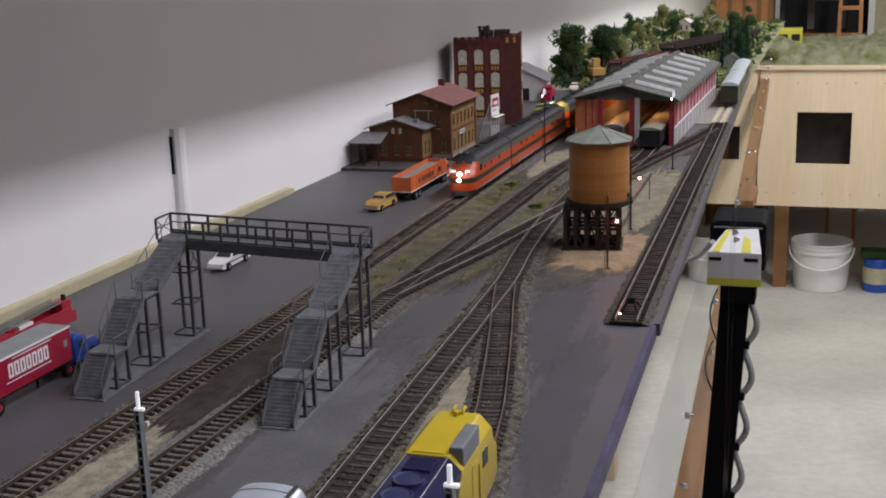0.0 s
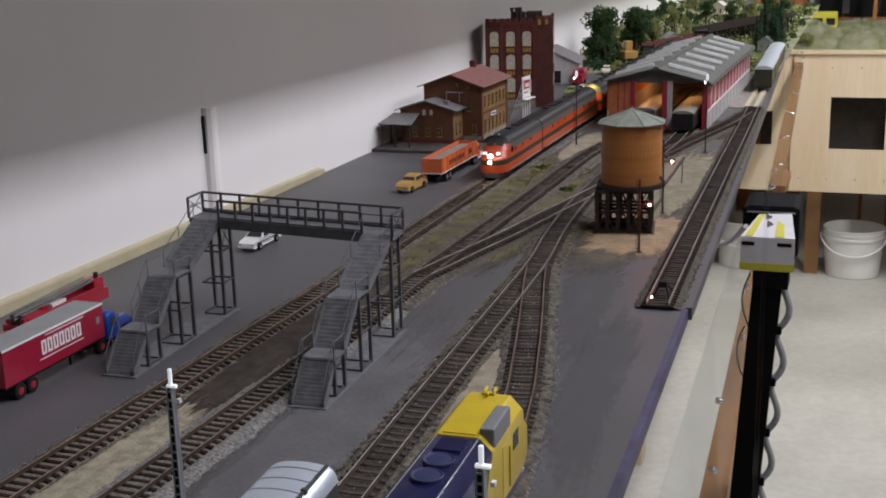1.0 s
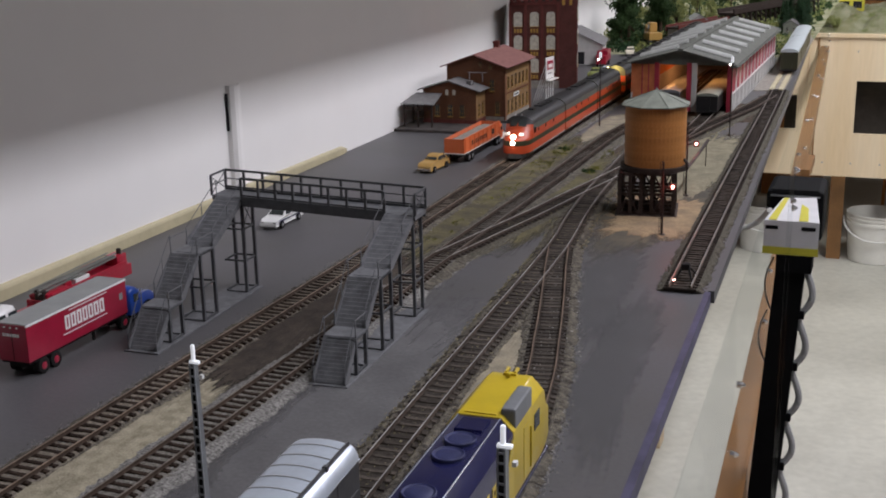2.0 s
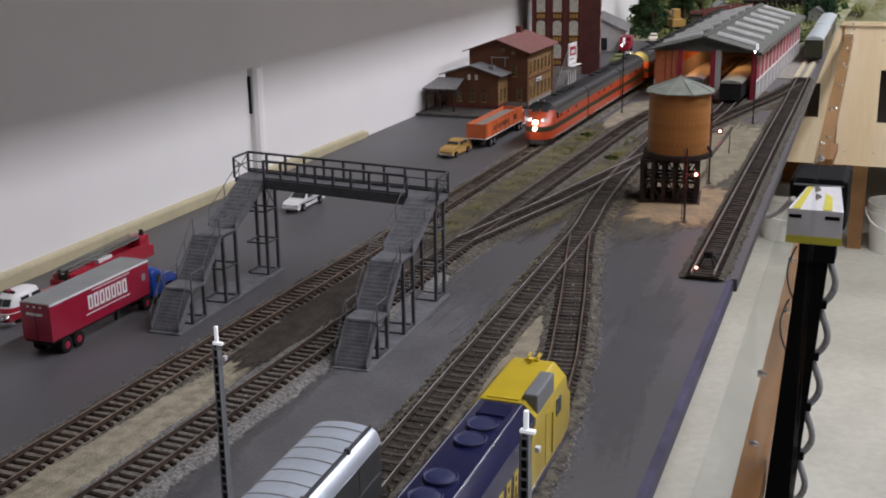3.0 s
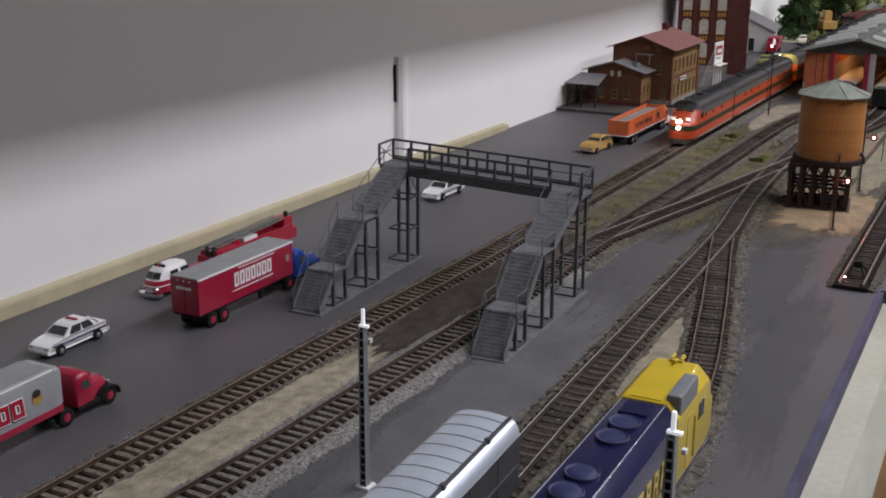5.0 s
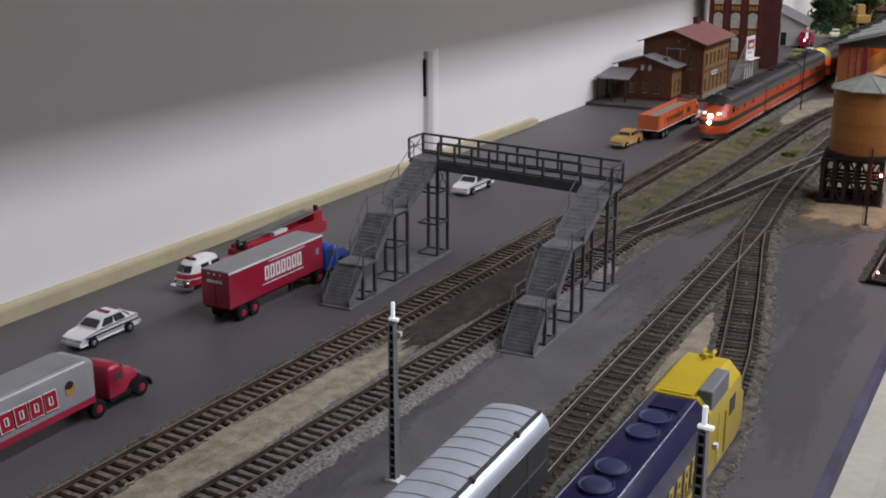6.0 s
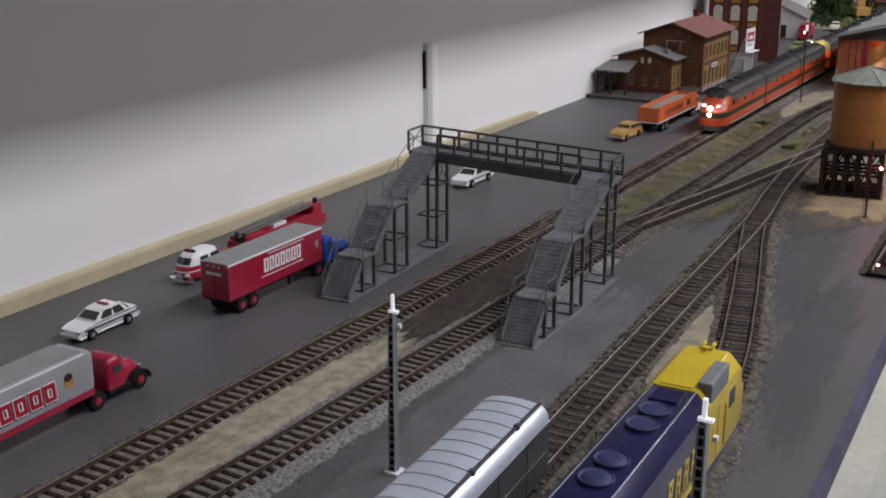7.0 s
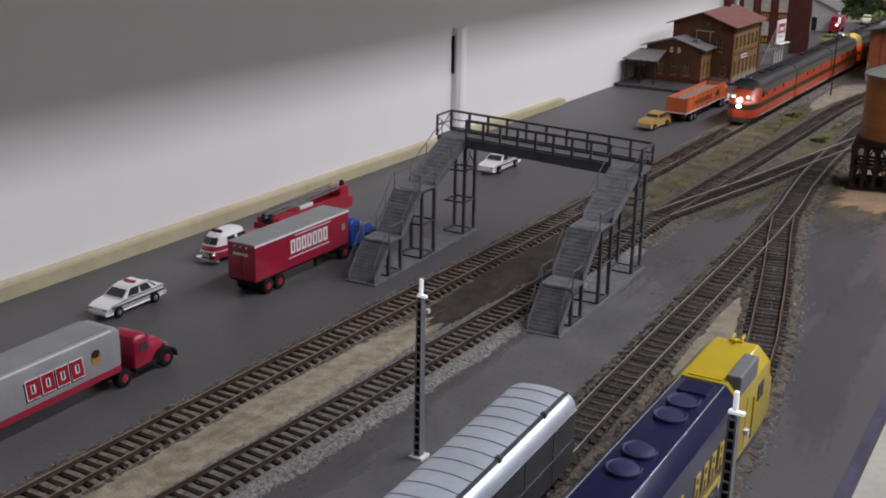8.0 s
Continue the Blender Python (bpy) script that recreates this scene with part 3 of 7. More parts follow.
def track(pts, label, ballast, sleepers, y_far, seed, bal_width=0.0195, head=None, spacing=0.0073, spread=0.07, stones=None, shoulder=1.12, stones_bed=None, far_bed=None, bed_y=9.0):
    rnd = random.Random(seed)
    tr = thing("railway_track", label, "railway track", group="tracks of the yard")
    line = curve_points(pts, 0.012)
    # ballast bed with ragged shoulders
    b = bmesh.new()
    rings = []
    for x, y, a in curve_points(pts, 0.004):
        nx, ny = math.sin(a), -math.cos(a)
        row = []
        for o, z in ((-1.0, 0.0001), (-0.78, 0.0016), (-0.5, 0.0029), (0, 0.0030), (0.5, 0.0029), (0.78, 0.0016), (1.0, 0.0001)):
            e = o * bal_width + (rnd.uniform(-1, 1) * 0.0025 if abs(o) > 0.6 else 0)
            row.append(((x + nx * e) * 1000, (y + ny * e) * 1000, (z + (rnd.uniform(-0.0004, 0.0004) if z > 0.001 else 0)) * 1000))
        rings.append(row + [(row[0][0], row[0][1], -0.5)])
    loft(b, rings)
    tagged(part("ballast", b, ballast, tr), kind="stuff")
    # lighter gravel shoulders with a ragged foot
    for side, lo, hi in [(sd, *span) for sd in (-1, 1) for span in (((-9, bed_y), (bed_y, 9)) if far_bed else ((-9, 9),))]:
        b = bmesh.new()
        rings = []
        for x, y, a in curve_points(pts, 0.003):
            if not lo <= y <= hi:
                continue
            nx, ny = math.sin(a), -math.cos(a)
            q = noise.noise(Vector((x * 40, y * 40, seed + side))) * 0.0035 + noise.noise(Vector((x * 160, y * 160, seed - side))) * 0.002
            outer = bal_width * shoulder + q + rnd.uniform(-0.0012, 0.0012)
            row = []
            for f, z in ((0.0, 2.0), (0.25, 2.3), (0.55, 1.7), (0.8, 0.9), (1.0, 0.05)):
                e = side * (bal_width * 0.66 + (outer - bal_width * 0.66) * f)
                row.append(((x + nx * e) * 1000, (y + ny * e) * 1000, z + (rnd.uniform(-0.35, 0.35) if 0 < f < 1 else 0)))
            rings.append(row + [(row[0][0], row[0][1], -0.5)])
        loft(b, rings)
        tagged(part("ballast_shoulder", b, far_bed if lo > 0 else stones_bed or M_SHOULDER, tr), kind="stuff")
    # loose stones along the shoulders
    b = bmesh.new()
    for x, y, a in curve_points(pts, 0.0016):
        if y > y_far:
            break
        for _ in range(16 if y > -0.05 else 1):
            side = rnd.choice((-1, 1))
            o = side * bal_width * (rnd.uniform(0.0, 0.72) if rnd.random() < 0.22 else rnd.uniform(0.72, shoulder) + abs(rnd.gauss(0, spread)))
            if abs(abs(o) - GAUGE / 2) < 0.0022:
                continue
            px_, py_ = (x + math.sin(a) * o) * 1000 + rnd.uniform(-0.8, 0.8), (y - math.cos(a) * o) * 1000 + rnd.uniform(-0.8, 0.8)
            r = rnd.uniform(0.4, 0.85) if rnd.random() < 0.8 else rnd.uniform(0.85, 1.3)
            z = 2.8 if abs(o) < bal_width * 0.7 else 1.4 if abs(o) < bal_width * 0.85 else 0.4 if abs(o) < bal_width else 0.05
            vs = [b.verts.new((px_ + r * dx * rnd.uniform(0.7, 1.2), py_ + r * dy * rnd.uniform(0.7, 1.2), z + r * dz * rnd.uniform(0.5, 0.9)))
                  for dx, dy, dz in ((1, 0, 0), (-0.5, 0.87, 0), (-0.5, -0.87, 0), (0, 0, 1.1))]
            for f in ((0, 1, 3), (1, 2, 3), (2, 0, 3)):
                b.faces.new([vs[i] for i in f])
    tagged(part("loose_gravel", b, stones or M_GRAVEL, tr), kind="stuff")
    for side in (-1, 1):
        b = bmesh.new()
        ribbon(b, line, side * (GAUGE / 2 + 0.0004), 0.0017, TIE_TOP, TIE_TOP + 0.0004)
        ribbon(b, line, side * (GAUGE / 2 + 0.0004), 0.0005, TIE_TOP + 0.0004, RAIL_TOP - 0.0004)
        r = part("rail", b, M_RAIL, tr)
        b = bmesh.new()
        ribbon(b, line, side * (GAUGE / 2 + 0.0004), 0.00065, RAIL_TOP - 0.0004, RAIL_TOP)
        part("railhead", b, head or M_RAILDULL, r, "worn bright running surface")
    far = bmesh.new()
    count = 0
    me = tie_mesh(sleepers)
    for x, y, a in curve_points(pts, spacing):
        turn = a - math.pi / 2 + rnd.uniform(-0.02, 0.02)
        if y <= y_far and count < 300:
            o = new("sleeper", me)
            o.parent = tr
            o.location, o.rotation_euler = (x, y, TIE_TOP), (0, 0, turn)
            count += 1
        else:
            c, s = math.cos(turn), math.sin(turn)
            vs = box(far, -13, 13, -1.3, 1.35, 1.4, 3.6)
            for v in vs:
                v.co = (x * 1000 + v.co.x * c - v.co.y * s, y * 1000 + v.co.x * s + v.co.y * c, v.co.z)
    if far.verts:
        tagged(part("far_sleeper_bed", far, sleepers, tr), kind="stuff")
    else:
        far.free()
    return tr


TRACK_A = [(-0.428, -0.45), (-0.427, 0.4), (-0.423, 1.0), (-0.423, 1.6), (-0.421, 2.2), (-0.423, 2.9), (-0.44, 3.6)]
TRACK_B = [(-0.386, -0.45), (-0.376, 0.1), (-0.3695, 0.35), (-0.3655, 0.43), (-0.3632, 0.52), (-0.360, 0.68), (-0.357, 0.95), (-0.352, 1.25), (-0.348, 1.55), (-0.330, 1.70), (-0.316, 1.82), (-0.314, 2.3)]
TRACK_W = [(-0.3570, 0.93), (-0.3370, 1.03), (-0.3230, 1.098), (-0.3120, 1.165), (-0.3005, 1.230), (-0.2895, 1.290), (-0.268, 1.43), (-0.252, 1.62), (-0.250, 1.80), (-0.250, 2.3)]
TRACK_C = [(-0.196, -0.45), (-0.2217, 0.10), (-0.2423, 0.46), (-0.2495, 0.586), (-0.2565, 0.733), (-0.2635, 0.889), (-0.2700, 1.0), (-0.2800, 1.09), (-0.2868, 1.17), (-0.291, 1.25), (-0.2945, 1.40), (-0.300, 1.60)]
TRACK_D = [(-0.140, -0.45), (-0.150, 0.0), (-0.168, 0.30), (-0.1735, 0.45), (-0.1815, 0.57), (-0.1975, 0.677), (-0.2125, 0.747), (-0.2260, 0.807), (-0.2440, 0.882), (-0.2555, 0.929), (-0.2690, 0.99)]
TRACK_K = [(-0.1455, 0.895), (-0.150, 1.05), (-0.1565, 1.30), (-0.1625, 1.55), (-0.168, 1.80), (-0.1745, 2.05)]
TRACK_J = [(-0.262, 1.50), (-0.244, 1.60), (-0.222, 1.72), (-0.196, 1.85), (-0.178, 1.98)]
track(TRACK_A, "straight model track with rusty rails and brown sleepers", M_BAL, M_TIE, 1.75, 1, head=M_RAILRUST, spread=0.08, shoulder=1.05, stones_bed=M_SHOULDTAN)
track(TRACK_B, "model track beside the footbridge on grey ballast", M_BAL2, M_TIE, 1.55, 2, shoulder=1.25, far_bed=M_SHOULDTAN, bed_y=0.84)
track(TRACK_C, "model track with bright rails in a switch", M_BALC, M_TIE3, 1.45, 3, head=M_RAILTOP, spacing=0.0088, spread=0.1, shoulder=1.0, stones_bed=M_SHOULDTAN, stones=M_GRITTAN)
track(TRACK_D, "curving model track that joins its neighbour at a switch", M_BALC, M_TIE3, 0.93, 4, head=M_RAILRUST, spread=0.16, shoulder=1.06, stones_bed=M_SHOULDTAN, stones=M_GRAVEL)
track(TRACK_W, "pale-railed branch track across the yard", M_BALD, M_TIE2, 1.35, 5, head=M_RAILPALE, stones_bed=M_SHOULDDARK, stones=M_GRITTAN)
track(TRACK_K, "dead-end siding track beside the table edge", M_BALD, M_TIE2, 2.0, 6, bal_width=0.0165, spread=0.05, head=M_RAILTOP, stones_bed=M_SHOULDDARK, stones=M_GRITDARK)
track(TRACK_J, "siding lead track toward the engine shed", M_BALD, M_TIE2, 1.7, 7, stones_bed=M_SHOULDDARK, stones=M_GRITTAN)


# ---- footbridge ----
def footbridge():
    fb = thing("footbridge", "grey plastic footbridge with two stair towers over the tracks", "footbridge", pose(-0.3245, 0.6265, 0, 0, 0, 2.6))
    W = 11.5

    def brace(p, q, w):
        b = bmesh.new()
        bar(b, p, q, w)
        part("brace", b, M_BRIDGE_D, fb)

    def tower(ox, oy):
        boxes("base_plate", [(ox - W - 2, ox + W + 2, oy + 5, oy + 168, 0, 1.2)], M_BRIDGE, fb, bevel=0.3)
        # three flights: start y, end y, start z, end z
        for y0, y1, z0, z1 in ((8, 28, 1.6, 27), (46, 72, 27, 54), (96, 146, 54, 80)):
            y0, y1 = y0 + oy, y1 + oy
            n = 12
            st = thing_part("stair_flight", fb)
            b = bmesh.new()
            dy, dz = (y1 - y0) / n, (z1 - z0) / n
            saw = []
            for k in range(n):
                saw += [(y0 + dy * k, z0 + dz * k), (y0 + dy * (k + 0.60), z0 + dz * (k + 0.88)), (y0 + dy * (k + 0.70), z0 + dz * (k + 1))]
            ext(b, saw + [(y1, z1), (y1, z1 - 2.4), (y0 + 1.5, z0 - 0.6)], ox - W + 1.2, ox + W - 1.2, "x")
            part("treads", b, M_BRIDGE, st)
            for s in (-1, 1):
                b = bmesh.new()
                x = ox + s * (W - 0.6)
                ext(b, [(y0 - 1, z0), (y0 + 3, z0 - 1.2), (y1 + 1, z1 - 4), (y1 + 1, z1 + 0.6), (y0 - 1, z0 + 3.5)], x - 0.6, x + 0.6, "x")
                part("stringer", b, M_BRIDGE, st)
                b = bmesh.new()
                bar(b, (x, y0, z0 + 13), (x, y1, z1 + 13), 0.45)
                bar(b, (x, y0, z0), (x, y0, z0 + 13), 0.5)
                bar(b, (x, y1, z1), (x, y1, z1 + 13), 0.5)
                bar(b, (x, (y0 + y1) / 2, (z0 + z1) / 2), (x, (y0 + y1) / 2, (z0 + z1) / 2 + 13), 0.5)
                part("handrail", b, M_BRIDGE, st)
        for y0, y1, z in ((28, 47, 27), (72, 97, 54)):
            y0, y1 = y0 + oy, y1 + oy
            boxes("landing", [(ox - W, ox + W, y0, y1, z - 1.6, z)], M_BRIDGE, fb, bevel=0.25)
            for s in (-1, 1):
                b = bmesh.new()
                x = ox + s * (W - 0.5)
                bar(b, (x, y0, z + 11), (x, y1, z + 11), 0.6)
                for yy in (y0 + 0.4, y1 - 0.4):
                    bar(b, (x, yy, z), (x, yy, z + 11), 0.6)
                part("landing_rail", b, M_BRIDGE, fb)
        # lattice bents under landings and deck; the low ones stand wider on the open side
        for y0, y1, z, xr in ((27, 44, 25.4, W - 0.4), (75, 94, 52.4, W - 0.2), (148, 166, 77, W - 2.2)):
            xl = -W + 3.2
            for x, yy in ((xl, y1), (xr, y0), (xr, y1)):
                boxes("post", [(ox + x - 1.1, ox + x + 1.1, oy + yy - 1.1, oy + yy + 1.1, 1.6, z)], M_BRIDGE_D, fb)
            for x in (xl, xr):
                brace((ox + x, oy + y0, 2.4), (ox + x, oy + y1, 2.4), 1.4)
            for zz in [k * 26 + 1.6 for k in range(int(z // 26) + 1)]:
                top = min(zz + 26, z)
                for x in (xl, xr):
                    brace((ox + x, oy + y0, top), (ox + x, oy + y1, top), 1.3)
                for yy in (y0, y1):
                    brace((ox + xl, oy + yy, top), (ox + xr, oy + yy, top), 1.3)
                    brace((ox + xl, oy + yy, zz), (ox + xr, oy + yy, zz), 1.2)
            if z > 60:
                for za, zb in ((54, z), (z, 54)):
                    brace((ox + xr, oy + y0, za), (ox + xr, oy + y1, zb), 0.5)

    sk = 24 / 151.5
    tower(0, 0)
    tower(-151.5, 24)
    # the deck runs a little askew from tower to tower
    y_at = lambda x, y: y - x * sk  # noqa: E731
    x0, x1 = -168, 13
    b = bmesh.new()
    ext(b, [(x0, y_at(x0, 146)), (x1, y_at(x1, 146)), (x1, y_at(x1, 169)), (x0, y_at(x0, 169))], 76.5, 80, "z")
    part("deck", b, M_BRIDGE, fb)
    for yy, xa, xb in ((145.2, -139, -12), (169.8, x0, x1)):
        b = bmesh.new()
        ext(b, [(xa, y_at(xa, yy - 0.8)), (xb, y_at(xb, yy - 0.8)), (xb, y_at(xb, yy + 0.8)), (xa, y_at(xa, yy + 0.8))], 74, 81.5, "z")
        part("girder", b, M_BRIDGE_D, fb)
        rail = bmesh.new()
        for z, w in ((96, 1.6), (89, 0.7), (82.5, 1.1)):
            bar(rail, (xa, y_at(xa, yy), z), (xb, y_at(xb, yy), z), w)
        part("railing", rail, M_BRIDGE_D, fb)
        n = 8 if yy < 150 else 10
        for k in range(n + 1):
            x = xa + (xb - xa) * k / n
            b = bmesh.new()
            bar(b, (x, y_at(x, yy), 80), (x, y_at(x, yy), 96), 1.7)
            part("railing_post", b, M_BRIDGE_D, fb)
    for x in (x0, x1):
        b = bmesh.new()
        for z, w in ((96, 1.4), (88, 0.7)):
            bar(b, (x, y_at(x, 146), z), (x, y_at(x, 169), z), w)
        bar(b, (x, y_at(x, 146), 80), (x, y_at(x, 146), 96), 1.6)
        bar(b, (x, y_at(x, 146), 81), (x, y_at(x, 169), 95), 0.5)
        bar(b, (x, y_at(x, 169), 81), (x, y_at(x, 146), 95), 0.5)
        part("end_railing", b, M_BRIDGE_D, fb)


def thing_part(name, parent):
    ob = new(name)
    ob.parent = parent
    ob.empty_display_size = 0.005
    return ob


footbridge()


# ---- water tower ----
def water_tower():
    wt = thing("water_tower", "orange-brown wooden water tank on a dark timber stand", "water tower", pose(-0.2165, 1.160, 0, 0, 0, 8) @ Matrix.Diagonal((1.05, 1.05, 1.0, 1)))
    boxes("plinth", [(-35, 23, -29, 29, 0, 1.4)], M_TIMBER, wt, bevel=0.3)
    for i in range(6):
        for j in range(6):
            x, y = -31 + 10 * i, -25 + 10 * j
            if i in (0, 5) or j in (0, 5) or (i + j) % 2:
                boxes("post", [(x - 1.7, x + 1.7, y - 1.7, y + 1.7, 1.4, 44)], M_TIMBER, wt)
    for z in (3.2, 22, 42):
        for i in range(4):
            c = -24 + 16 * i
            boxes("beam", [(-33, 21, c - 1.3, c + 1.3, z - 1.2, z + 1.2)], M_TIMBER, wt)
            if z > 30 or z < 5:
                boxes("beam", [(c - 7.3, c - 4.7, -27, 27, z - 1.4, z + 1.0)], M_TIMBER, wt)
    for s in (-1, 1):
        for a in (0, 1):
            for k in range(3):
                u0, u1 = -24 + 16 * k - (0 if a else 6), -8 + 16 * k - (0 if a else 6)
                p = [(u0, s * 26.2, 4), (u1, s * 26.2, 41)] if a == 0 else [(s * 26.2 - 6, u0, 4), (s * 26.2 - 6, u1, 41)]
                q = [(u0, s * 26.6, 41), (u1, s * 26.6, 4)] if a == 0 else [(s * 26.6 - 6, u0, 41), (s * 26.6 - 6, u1, 4)]
                for ends in (p, q):
                    b = bmesh.new()
                    bar(b, *ends, 1.3)
                    part("brace", b, M_TIMBER, wt)
    b = bmesh.new()
    n = 32
    loft(b, [[(32 * math.cos(math.tau * i / n), 32 * math.sin(math.tau * i / n), z) for i in range(n)] for z in (44, 48.5)])
    part("deck", b, M_TIMBER, wt)
    # staves
    b = bmesh.new()
    lathe(b, [(28.1, 48.6), (28.1, 107.0)], 44)
    tank = part("tank", b, M_TANK, wt)
    n = 44
    b = bmesh.new()
    a0, a1 = -math.tau * 0.496 / n, math.tau * 0.496 / n
    ext(b, [(28.6 * math.cos(a0), 28.6 * math.sin(a0)), (28.6 * math.cos(a1), 28.6 * math.sin(a1)), (27 * math.cos(a1), 27 * math.sin(a1)), (27 * math.cos(a0), 27 * math.sin(a0))], 48.7, 107.6, "z")
    stave = mesh_of("stave", b, M_TANK)
    for i in range(n):
        o = new("stave", stave)
        o.parent, o.rotation_euler = tank, (0, 0, math.tau * i / n)
    for z in (51, 56, 62.5, 70, 78.5, 88, 98.5):
        b = bmesh.new()
        lathe(b, [(28.4, z - 0.28), (28.78, z - 0.28), (28.78, z + 0.28), (28.4, z + 0.28)], 44)
        part("hoop", b, M_TANK, wt)
    b = bmesh.new()
    n = 8
    rim = [(33.5 * math.cos(math.tau * (i + 0.5) / n), 33.5 * math.sin(math.tau * (i + 0.5) / n)) for i in range(n)]
    loft(b, [[(x, y, 107.6) for x, y in rim], [(x, y, 108.6) for x, y in rim], [(x * 0.03, y * 0.03, 122) for x, y in rim]])
    part("roof", b, M_TANKROOF, wt)
    for x, y in rim:
        b = bmesh.new()
        bar(b, (x, y, 108.7), (0, 0, 122.2), 0.9)
        part("roof_rib", b, M_TANKROOF, wt)
    b = bmesh.new()
    rod(b, (0, 0, 121), (0, 0, 124), 1.4, 10, 0.8)
    part("finial", b, M_TANKROOF, wt)
    b = bmesh.new()
    tube(b, [(27, -8, 55), (30.5, -9.5, 51), (30.7, -11, 46.5)], 1.5)
    tube(b, [(30.7, -11, 46.5), (40, 60, 46.5), (49, 140, 46)], 1.7)
    part("spout", b, M_TIMBER, wt, "dark water spout")
    b = bmesh.new()
    tube(b, [(47.5, 126, 46), (47.7, 126, 32), (47.3, 126, 20)], 0.5, 6)
    part("chain", b, M_TIMBER, wt, "thin dark pull chain")


water_tower()


# ---- buildings ----
def window_unit(parent, m, w, h, pane, frame_mat, arch=0.0, bars=(1, 2), sill=None):
    """A window set in a wall: m takes its own x (across), z (up), -y (outward) to the building, in mm."""
    def put(b):
        for v in b.verts:
            v.co = m @ v.co
        return b
    win = thing_part("window", parent)
    pts = [(-w / 2, 0), (w / 2, 0), (w / 2, h - arch)]
    if arch:
        pts += [(w / 2 * math.cos(t), h - arch + arch * math.sin(t)) for t in (0.5, 1.05, 1.57, 2.09, 2.64)]
    pts.append((-w / 2, h - arch))
    b = bmesh.new()
    ext(b, pts, -0.25, 0.4)
    part("pane", put(b), pane, win)
    b = bmesh.new()
    t = 0.34
    box(b, -w / 2, -w / 2 + t, -0.55, 0.2, 0, h - arch)
    box(b, w / 2 - t, w / 2, -0.55, 0.2, 0, h - arch)
    box(b, -w / 2, w / 2, -0.55, 0.2, 0, t)
    for k in range(bars[0]):
        x = -w / 2 + w * (k + 1) / (bars[0] + 1)
        box(b, x - t / 2, x + t / 2, -0.5, 0.2, t, h - arch * 0.3)
    for k in range(bars[1]):
        z = h * (k + 1) / (bars[1] + 1)
        box(b, -w / 2 + t, w / 2 - t, -0.45, 0.2, z - t / 2, z + t / 2)
    part("window_frame", put(b), frame_mat, win)
    if sill:
        b = bmesh.new()
        box(b, -w / 2 - 0.6, w / 2 + 0.6, -1.1, 0.3, -1.0, 0.0)
        part("window_sill", put(b), sill, win)
    return win


def face_m(x, y, z, turn):
    """A wall frame: turn 0 looks to -y, 90 to +x, in mm."""
    return Matrix.Translation((x, y, z)) @ Matrix.Rotation(radians(turn), 4, "Z")


def gable_roof(name, parent, x0, x1, y0, y1, z_eave, z_ridge, over, thick, material, ridge="y"):
    """A two-slope roof with overhang."""
    b = bmesh.new()
    if ridge == "y":
        xm = (x0 + x1) / 2
        s = (z_ridge - z_eave) / ((x1 - x0) / 2)
        xa, xb, dz = x0 - over, x1 + over, over * s
        ext(b, [(xa, z_eave - dz), (xm, z_ridge), (xb, z_eave - dz), (xb, z_eave - dz + thick), (xm, z_ridge + thick), (xa, z_eave - dz + thick)], y0 - over, y1 + over)
    return part(name, b, material, parent)


